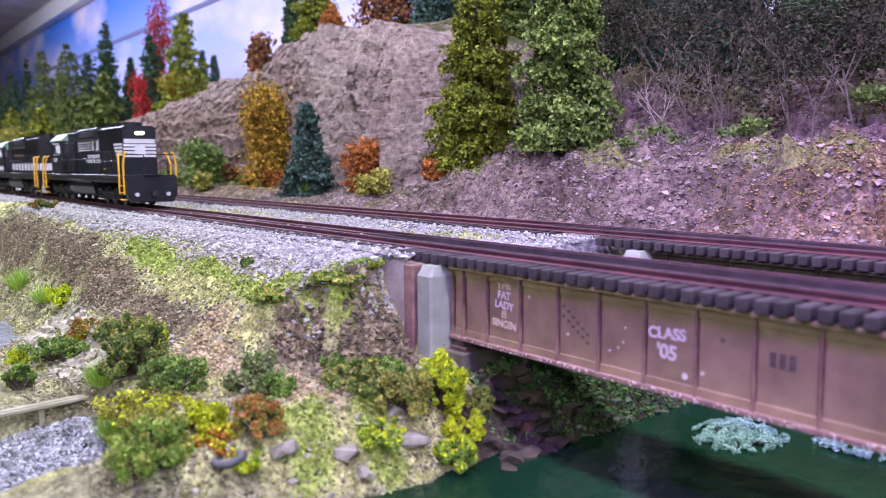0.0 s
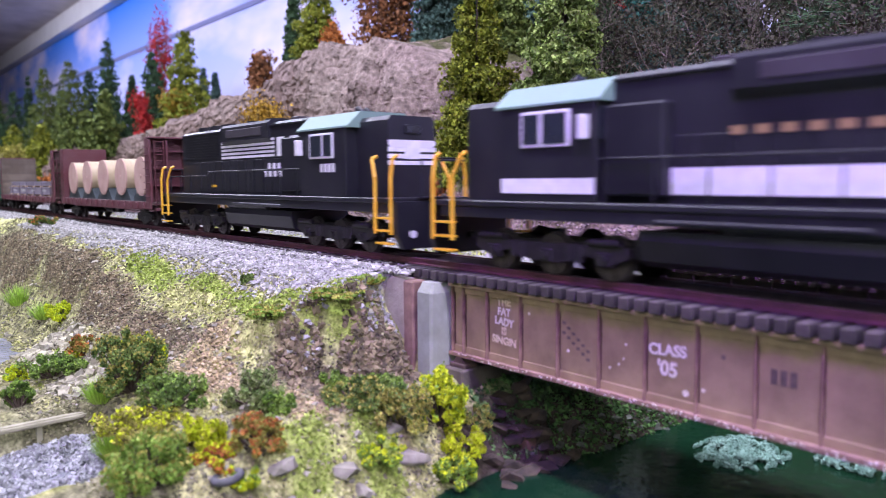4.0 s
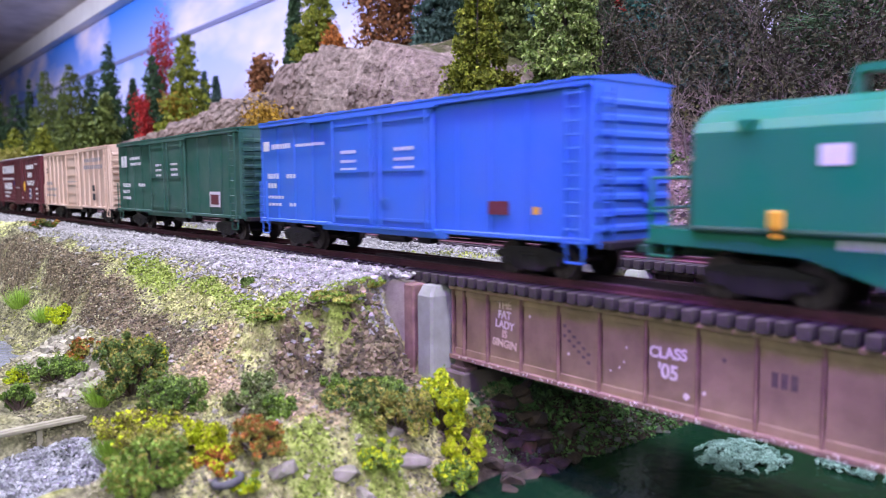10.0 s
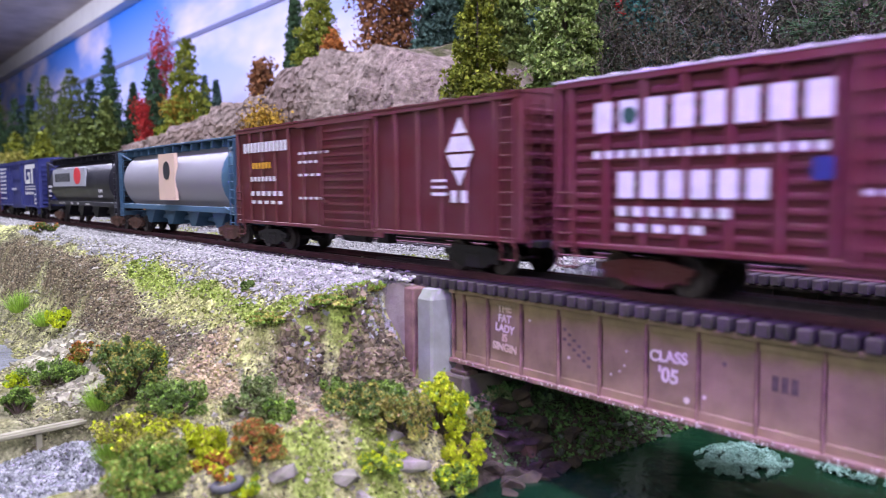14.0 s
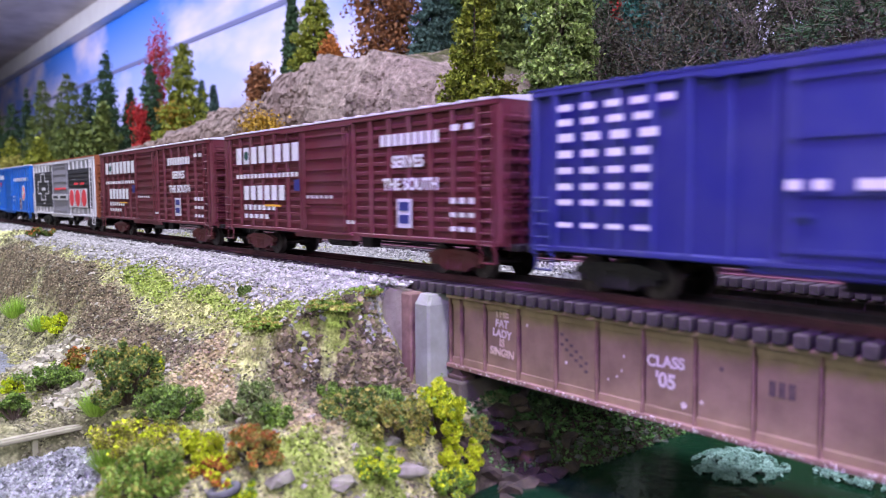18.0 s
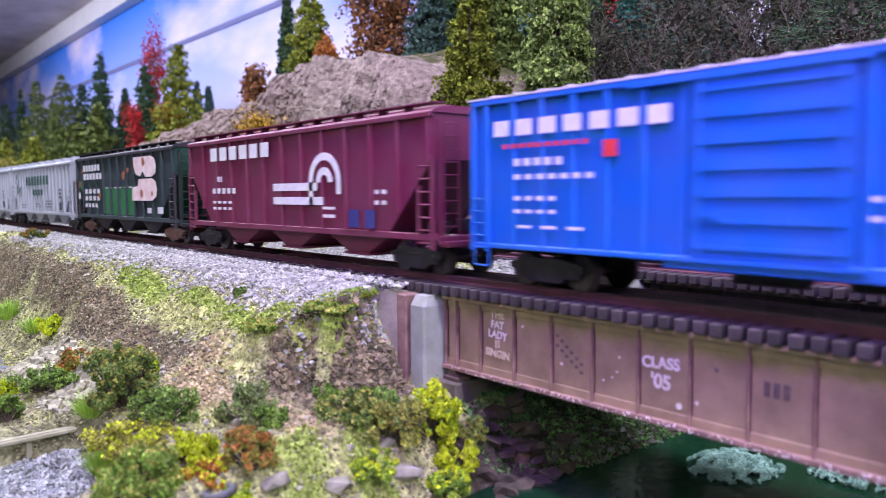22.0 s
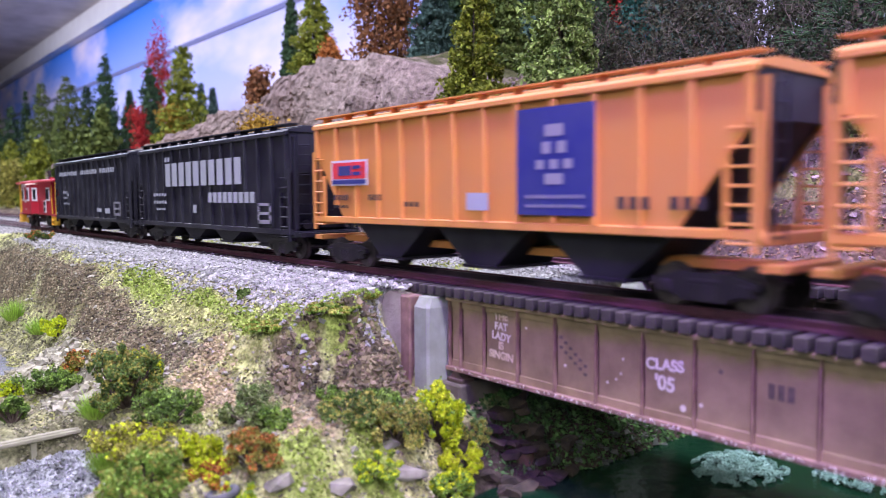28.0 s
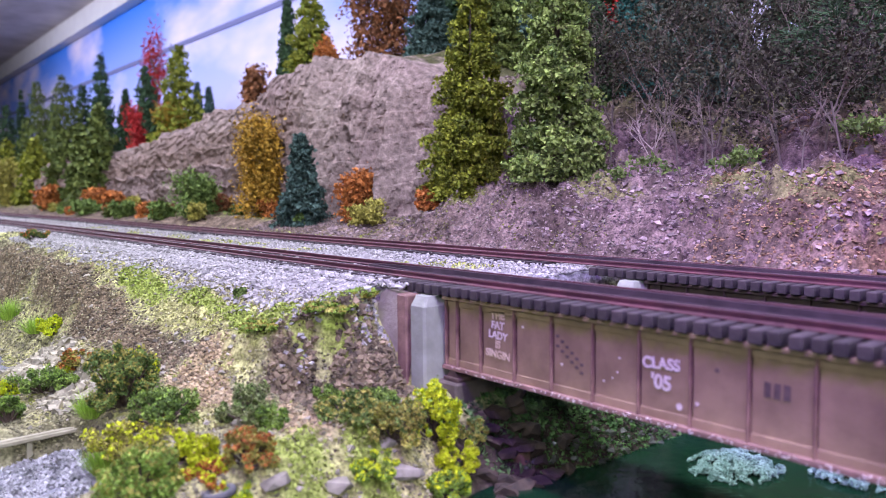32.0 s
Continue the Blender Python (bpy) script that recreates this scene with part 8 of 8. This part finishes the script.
c = np.concatenate([ballast(0.0, -0.48, -0.19, 26000, 0, 0.034, 0.040), ballast(0.0, -1.0, -0.48, 20000, 0, 0.040, 0.040)])
c = c[~((c[:, 0] > -0.190) & (c[:, 1] < -0.0125))]
x, y = spread(10000, -0.62, -0.200, -0.052, -0.028, lambda x, y: RNG.uniform(0, 1, len(x)) < ease(-0.050, -0.034, y - 0.006 * grain(x, y, 0 * x, 0.03, 85) + 0.016 * ease(0.3, 0.45, -x)) ** 2)
c = np.concatenate([c, np.stack([x, y, land(x, y) + 0.0003], -1)])
v, f = pebbles(c, 0.00082, 0.3)
stuff("ballast", v, f, BALLAST, "pale grey crushed stone ballast along the near track", "ballast")
c = np.concatenate([ballast(FAR_Y, -0.5, -0.185, 15000, 0, 0.036, 0.032), ballast(FAR_Y, -1.1, -0.5, 12000, 0, 0.036, 0.032)])
v, f = pebbles(c, 0.00075, 0.3, blocky=False)
stuff("ballast", v, f, BALLAST, "pale grey crushed stone ballast along the rear track", "ballast")
x = RNG.uniform(-2.6, -1.0, 9000)
y = RNG.uniform(-0.035, 0.112, 9000)
v, f = pebbles(np.stack([x, y, 0 * x - 0.0042], -1), 0.0013, blocky=False)
stuff("ballast", v, f, BALLAST, "pale grey crushed stone ballast far along both tracks", "ballast")


def on_land(x, y, lift=0.0):
    return np.stack([x, y, land(x, y) + lift], -1)


def slope_of(x, y):
    e = 0.002
    return np.hypot(land(x + e, y, False) - land(x - e, y, False), land(x, y + e, False) - land(x, y - e, False)) / (2 * e)


# crumbs and flock over the bank, each kind in its patches
x, y = spread(150000, -0.66, -0.146, -0.115, -0.026, lambda x, y: np.ones(len(x), bool))
dark, tan = patches(x, y, DARK_SOIL, 153), patches(x, y, TAN_SOIL, 152)
green, straw = patches(x, y, GREEN_TURF, 154), patches(x, y, STRAW_TURF, 151)
pick = RNG.uniform(0, 1, len(x))
near = ease(0.50, 0.22, -x)
is_green = pick < 0.85 * green
is_dark = ~is_green & (pick < 0.72 * dark)
is_tan = ~is_green & ~is_dark & (pick < 0.90 * tan)
is_straw = ~is_green & ~is_dark & ~is_tan & (pick < 0.85 * straw)
rest = ~(is_green | is_dark | is_tan | is_straw)
k = is_dark & (RNG.uniform(0, 1, len(x)) < 0.75)
v, f = pebbles(on_land(x[k], y[k], 0.0001), 0.00050, 0.7, blocky=False)
stuff("soil_clods", v, f, CLOD, "dark brown broken soil on the eroded bank", "soil")
k = is_tan & (RNG.uniform(0, 1, len(x)) < 0.8)
v, f = pebbles(on_land(x[k], y[k]), 0.00052, 0.6)
stuff("soil_crumbs", v, f, TAN_BITS, "tan sandy soil crumbs on the bank", "soil")
v, f = pebbles(on_land(x[rest][::2], y[rest][::2]), 0.00050, 0.6, blocky=False)
stuff("soil_crumbs", v, f, SOIL_BITS, "grey-brown soil crumbs over the bank", "soil")
v, f = flakes(on_land(x[is_straw], y[is_straw], 0.0002), 0.00075, 0.4, 0.4)
stuff("turf_flock", v, f, STRAW_FLOCK, "straw-coloured turf flock on the bank", "turf")
v, f = flakes(on_land(x[is_green], y[is_green], 0.0004) + RNG.uniform(0, 0.0008, (is_green.sum(), 1)) * (0, 0, 1), 0.00085, 0.4, 0.2)
stuff("turf_flock", v, f, FRESH_TURF, "fresh yellow-green turf flock on the bank", "turf")
x, y = spread(30000, -0.50, -0.148, -0.110, -0.030, lambda x, y: (grain(x, y, 0 * x, 0.009, 63, 4) > 0.22) & (patches(x, y, DARK_SOIL, 153) < 0.5))
v, f = flakes(on_land(x, y, 0.0004), 0.0008, 0.4, 0.3)
stuff("turf_flock", v, f, TURF, "small tufts of yellow-green flock on the bank", "turf")
x, y = spread(2400, -0.210, -0.172, -0.060, -0.022, lambda x, y: patches(x, y, DARK_SOIL, 153) > 0.5)
v, f = pebbles(on_land(x, y, 0.0002), 0.00075, 0.7, 1.0)
stuff("soil_clods", v, f, CLOD, "large brown clods on the bank's broken edge", "soil")
x, y = spread(900, -0.55, -0.15, -0.11, -0.03, lambda x, y: np.ones(len(x), bool))
v, f = pebbles(on_land(x, y, 0.0002), 0.0007, 0.6)
stuff("scattered_stones", v, f, STONE, "small pale stones scattered over the bank", "stones")
x, y = spread(160, -0.222, -0.195, -0.056, -0.036, lambda x, y: np.hypot((x + 0.208) / 0.010, (y + 0.046) / 0.006) < 1)
v, f = pebbles(on_land(x, y, 0.0006), 0.00095, 0.3)
stuff("scattered_stones", v, f, BALLAST, "spilt pale ballast on the bank's lip", "stones")
# pinkish rubble on the slope behind the far track
x, y = spread(80000, -0.62, 0.02, 0.112, 0.300, lambda x, y: (y < 0.19) | (x > -0.42))
clay = grain(x, y, 0 * x, 0.04, 77) + 1.2 * ease(0.20, 0.08, -x) - 0.6 * ease(0.20, 0.30, -x) > 0.15
v, f = pebbles(on_land(x[~clay], y[~clay]), 0.00062, 0.6, blocky=False)
stuff("rubble", v, f, PINK_BITS, "pinkish broken rock over the slope", "rubble")
v, f = pebbles(on_land(x[clay], y[clay]), 0.00058, 0.6, blocky=False)
stuff("rubble", v, f, CLAY_BITS, "orange-brown clay crumbs over the slope", "rubble")
x, y = spread(9000, -0.50, -0.02, 0.116, 0.30, lambda x, y: grain(x, y, 0 * x, 0.02, 79, 4) > 0.0)
v, f = pebbles(on_land(x, y, 0.0002), 0.0011, 0.5)
stuff("rubble", v, f, PINK_ROCK, "chunky pinkish rubble over the slope", "rubble")
x, y = spread(900, -0.42, 0.0, 0.118, 0.30, lambda x, y: np.ones(len(x), bool))
v, f = pebbles(on_land(x, y, 0.0002), 0.00065, 0.5)
stuff("scattered_stones", v, f, STONE, "small pale stones scattered over the slope", "stones")
x, y = spread(24000, -0.45, 0.0, 0.125, 0.30, lambda x, y: grain(x, y, 0 * x, 0.024, 67, 4) > 0.22 - 0.30 * ease(0.150, 0.165, y) * ease(0.195, 0.18, y))
v, f = flakes(on_land(x, y, 0.0004), 0.0011, 0.4, 0.3)
stuff("turf_flock", v, f, DULL_TURF, "dull olive turf on the ledge and slope", "turf")
x, y = spread(16000, -0.75, -0.15, -0.02, 0.122, lambda x, y: ((y > 0.028) & (y < 0.052) & (x < -0.19) & (grain(x, y, 0 * x, 0.02, 69) > 0.1)) | (y > 0.112))
v, f = flakes(on_land(x, y, 0.0012), 0.0010, 0.4, 0.4)
stuff("turf_flock", v, f, TURF, "thin turf between the tracks", "turf")
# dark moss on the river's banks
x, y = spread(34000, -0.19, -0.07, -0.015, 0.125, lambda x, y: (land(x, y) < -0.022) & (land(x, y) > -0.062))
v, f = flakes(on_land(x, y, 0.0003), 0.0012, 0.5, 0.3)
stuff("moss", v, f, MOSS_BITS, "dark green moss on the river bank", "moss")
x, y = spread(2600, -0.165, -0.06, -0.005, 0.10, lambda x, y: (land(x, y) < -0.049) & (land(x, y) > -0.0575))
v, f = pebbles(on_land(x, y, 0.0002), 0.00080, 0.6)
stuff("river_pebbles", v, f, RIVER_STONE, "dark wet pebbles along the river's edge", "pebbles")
# pebble beach by the creek
x, y = spread(1150, -0.375, -0.262, -0.102, -0.080, lambda x, y: np.ones(len(x), bool))
v, f = pebbles(on_land(x, y, 0.0005), 0.00125, 0.4, 0.9)
stuff("pebble_beach", v, f, BEACH_STONE, "pale pebbles beside the creek", "pebbles")


def rock(label, x, y, w, d, h, material, z=None, group="rocks by the water", turn=0, n=60, square=0.55):
    """A broken rock: a block with knocked-off corners."""
    p = RNG.normal(size=(n, 3))
    p /= np.linalg.norm(p, axis=1, keepdims=True)
    p = np.sign(p) * np.abs(p) ** square
    bm = bmesh.new()
    for q in p:
        bm.verts.new((q[0] * w, q[1] * d, q[2] * h))
    bmesh.ops.convex_hull(bm, input=bm.verts)
    for q in [q for q in bm.verts if not q.link_faces]:
        bm.verts.remove(q)
    me = bpy.data.meshes.new("rock")
    bm.to_mesh(me)
    bm.free()
    me.materials.append(material)
    ob = new("rock", me)
    ob.matrix_basis = pose(x, y, (land_z(x, y) if z is None else z) + h * 0.35, RNG.uniform(-14, 14), RNG.uniform(-14, 14), turn)
    return tagged(ob, label, "rock", group)


for x, y, w, d, h, turn in ((-0.1591, -0.0616, 0.0042, 0.0036, 0.0022, 20), (-0.1545, -0.0590, 0.0026, 0.0036, 0.0020, 70), (-0.1559, -0.0430, 0.0055, 0.0036, 0.0024, 40), (-0.1638, -0.0769, 0.0044, 0.0036, 0.0019, 80), (-0.1620, -0.0450, 0.0030, 0.0022, 0.0014, 10)):
    rock("flat grey slate rock on the lower bank", x, y, w, d, h, GREY_ROCK, turn=turn, n=15, square=0.8)
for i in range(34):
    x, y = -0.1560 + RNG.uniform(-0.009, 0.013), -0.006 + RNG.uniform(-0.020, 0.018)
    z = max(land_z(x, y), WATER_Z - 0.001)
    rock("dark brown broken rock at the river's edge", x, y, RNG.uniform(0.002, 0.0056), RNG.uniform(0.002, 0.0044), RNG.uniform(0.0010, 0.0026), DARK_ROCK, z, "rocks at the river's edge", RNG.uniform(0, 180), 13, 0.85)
rock("reddish rock at the river's edge", -0.1580, -0.0010, 0.0062, 0.0050, 0.0036, mat("reddish_rock", (0.075, 0.042, 0.028), (0.15, 0.085, 0.055), scale=200, rough=0.9), -0.0540)
for i in range(9):
    x, y = -0.43 + RNG.uniform(-0.04, 0.05), -0.076 + RNG.uniform(-0.012, 0.006)
    rock("wet dark stone in the creek", x, y, RNG.uniform(0.002, 0.004), RNG.uniform(0.0015, 0.003), RNG.uniform(0.001, 0.002), GREY_ROCK, -0.0546, "stones in the creek", RNG.uniform(0, 180))
for i in range(22):
    x, y = RNG.uniform(-0.36, -0.06), RNG.uniform(0.172, 0.28)
    rock("pinkish boulder on the slope", x, y, RNG.uniform(0.0014, 0.0042), RNG.uniform(0.0014, 0.0040), RNG.uniform(0.001, 0.0028), PINK_ROCK, land_z(x, y) - 0.001, "boulders on the slope", RNG.uniform(0, 180), 40)

# plank weir with its post, and the foaming water below it
WEIR_WOOD = mat("pale_weathered_plank", (0.26, 0.245, 0.155), (0.40, 0.375, 0.25), scale=160, rough=0.8, bump=0.0001)
weir = thing("plank_weir", "pale weathered plank weir over the pool", "weir", at=pose(-0.2575, -0.1020, -0.0478, 0, 0, 94))
part("plank", Shape().box(-24, 16.5, -0.9, 0.9, -1.6, 0.4, 0.2), WEIR_WOOD, weir)
part("plank", Shape().box(-24, 16.5, -1.9, -0.9, -1.2, 0.0, 0.2), WEIR_WOOD, weir)
for x in (-9.5, 6):
    part("post", Shape().box(x - 0.8, x + 0.8, -0.8, 0.8, -8, -1.6, 0.1), WEIR_WOOD, weir)
x, y = spread(16000, -0.258, -0.196, -0.130, -0.093, lambda x, y: grain(x, y, 0 * x, 0.012, 71) > -0.45)
c = np.stack([x, y, -0.0565 + 0.004 * (grain(x, y, 0 * x, 0.010, 73)) + RNG.uniform(0, 0.0012, len(x))], -1)
v, f = flakes(c, 0.0009, 0.5, 0.2)
stuff("foaming_water", v, f, mat("white_fibre_foam", (0.28, 0.285, 0.28), (0.54, 0.54, 0.54), scale=250, rough=0.7, isle=0.25), "white fibrous foam below the weir", "water")
slab("pool", -0.300, -0.186, -0.16, -0.088, -0.0760, -0.0572, CREEK, "grey resin pool below the weir", "water")


def foam_patch(x, y, w, d, n, label):
    """A lacy patch of foam on the river: rings of white resin."""
    a, q = RNG.uniform(0, 6.283, n), np.sqrt(RNG.uniform(0, 1, n))
    X, Y = x + np.cos(a) * q * w, y + np.sin(a) * q * d
    k = np.abs(grain(X, Y, 0 * X, 0.0046, 81, 3)) < (0.15 + 0.22 * (1 - q)) * (1.15 - q ** 5)
    v, f = flakes(np.stack([X[k], Y[k], WATER_Z + 0.0004 + 0.0016 * (1 - q[k] ** 2)], -1) + RNG.normal(scale=(0, 0, 0.0003), size=(k.sum(), 3)), 0.0006, 0.4, 0.6)
    return stuff("foam_patch", v, f, FOAM, label, "foam")


foam_patch(-0.1145, 0.0475, 0.0130, 0.0165, 30000, "lacy white foam on the green river")
foam_patch(-0.0880, 0.0600, 0.0110, 0.0045, 5000, "thin streak of foam on the green river")

# worn tyre among the bushes
ring = thing("tyre", "worn black tyre lying on the lower bank", "tyre", at=pose(-0.1665, -0.0895, land_z(-0.1665, -0.0895) + 0.0012, 8, -6, 0))
sh = Shape()
n, m = 24, 8
vs = [((3.1 + 0.95 * math.cos(2 * math.pi * j / m)) * math.cos(2 * math.pi * i / n), (3.1 + 0.95 * math.cos(2 * math.pi * j / m)) * math.sin(2 * math.pi * i / n), 1.0 * math.sin(2 * math.pi * j / m)) for i in range(n) for j in range(m)]
sh.add(vs, [(i * m + j, ((i + 1) % n) * m + j, ((i + 1) % n) * m + (j + 1) % m, i * m + (j + 1) % m) for i in range(n) for j in range(m)], True)
part("tread", sh, mat("worn_rubber", (0.05, 0.05, 0.052), (0.11, 0.11, 0.11), scale=300, rough=0.8), ring)

# ---- painted words on the girder ----


def words(parent, text, x, z, size, material, tilt=0.0, y=-0.0127, label=""):
    cu = bpy.data.curves.new("painted_words", "FONT")
    cu.body, cu.size, cu.extrude, cu.align_x = text, size, 0.00005, "CENTER"
    cu.offset = size * 0.035
    tmp = bpy.data.objects.new("painted_words", cu)
    me = bpy.data.meshes.new_from_object(tmp)
    bpy.data.objects.remove(tmp)
    me.materials.append(material)
    ob = new("graffiti", me)
    ob.parent = parent
    ob.matrix_basis = pose(x, y, z, 90, tilt, 0)
    if label:
        ob["label"] = label


GRAFFITI = mat("pale_graffiti_paint", (0.70, 0.62, 0.50), (0.88, 0.82, 0.74), scale=400, rough=0.7)
GRAFFITI_OLD = mat("tan_graffiti_paint", (0.62, 0.47, 0.28), (0.80, 0.68, 0.50), scale=400, rough=0.7)
GRAFFITI_DARK = mat("dark_graffiti_paint", (0.095, 0.070, 0.058), (0.17, 0.125, 0.10), scale=400, rough=0.7)
near_girder = [o for o in bpy.data.objects if o.name.startswith("girder_bridge") and o.parent is None][0]
near_web = [o for o in near_girder.children if o.name.startswith("girder")][0]
for text, z, m in (("THE", -0.0098, GRAFFITI_OLD), ("FAT", -0.0126, GRAFFITI), ("LADY", -0.0154, GRAFFITI), ("IS", -0.0180, GRAFFITI_OLD), ("SINGIN", -0.0208, GRAFFITI_OLD)):
    words(near_web, text, -0.1532, z, 0.0030, m, RNG.uniform(-4, 4), label="hand-painted pale graffiti words")
words(near_web, "CLASS", -0.0998, -0.0146, 0.0036, GRAFFITI, -3, label="hand-painted pale graffiti words")
words(near_web, "'05", -0.0998, -0.0192, 0.0046, GRAFFITI, 2, label="hand-painted pale graffiti numbers")
for i in range(6):
    for z, q in ((-11.5, 1.25), (-14.1, 1.15)):
        part("graffiti_bar", Shape().box(-131.5 + i * 1.6, -130.4 + i * 1.6, -12.62, -12.52, z - 0.35 - i * q, z + 0.45 - i * q), GRAFFITI_DARK, near_web, "faded dark illegible scrawl")
for i in range(3):
    part("graffiti_bar", Shape().box(-75.5 + i * 2.0, -74.1 + i * 2.0, -12.62, -12.52, -16.2, -13.0), GRAFFITI_DARK, near_web, "faded dark illegible scrawl")
chips = Shape()
for i in range(150):
    x, r = RNG.uniform(-173, -40), RNG.uniform(0.15, 0.55)
    z = RNG.uniform(-27.2, -26.3)
    chips.cyl((x, -14.05, z), (x, -14.17, z), r * 0.5, 6)
tagged(part("scuffed_chip", chips, GRAFFITI, near_web), kind="stuff")
for x, z, r in ((-143.5, -10.8, 0.4), (-129.5, -18.6, 0.45), (-112.0, -17.6, 0.3), (-113.4, -19.2, 0.28), (-111.4, -14.0, 0.3), (-95.0, -22.4, 0.8), (-90.6, -20.8, 0.5), (-116.0, -20.4, 0.3)):
    part("paint_spot", Shape().cyl((x, -12.52, z), (x, -12.62, z), r, 8), GRAFFITI, near_web)
spots = Shape().cyl((-86.0, -12.52, -12.6), (-86.0, -12.62, -12.6), 0.55, 10)
part("dark_spot", spots, GRAFFITI_DARK, near_web)


def rolling(x0, radius):
    """Rows of one wheelset: turned as far as its car has run, from well before the bridge to well past it."""
    start, end = max(0.0, (-1.5 - x0) / SPEED), min(32.0, (0.9 - x0) / SPEED)
    n = int((end - start) * SPEED / radius / 1.4) + 1
    times = [0.0] * (start > 0.05) + [start + (end - start) * i / n for i in range(n + 1)] + [32.0] * (end < 31.95)
    return [(t, SPEED * (min(max(t, start), end) - start) / radius) for t in times]


def motions():
    """The train rolls along the near track at an even pace, and its wheels turn with it."""
    starts = {ob: x0 for ob, x0 in CARS}
    for ob, x0 in CARS:
        walk(ob, [(0, pose(x0, 0, 0)), (32, pose(x0 + SPEED * 32, 0, 0))])
    for ob, x, r in WHEELS:
        at = Matrix.Translation((x, 0, r))
        walk(ob, [(t, at @ Matrix.Rotation(a, 4, "Y")) for t, a in rolling(starts[ob.parent.parent], r)])


motions()
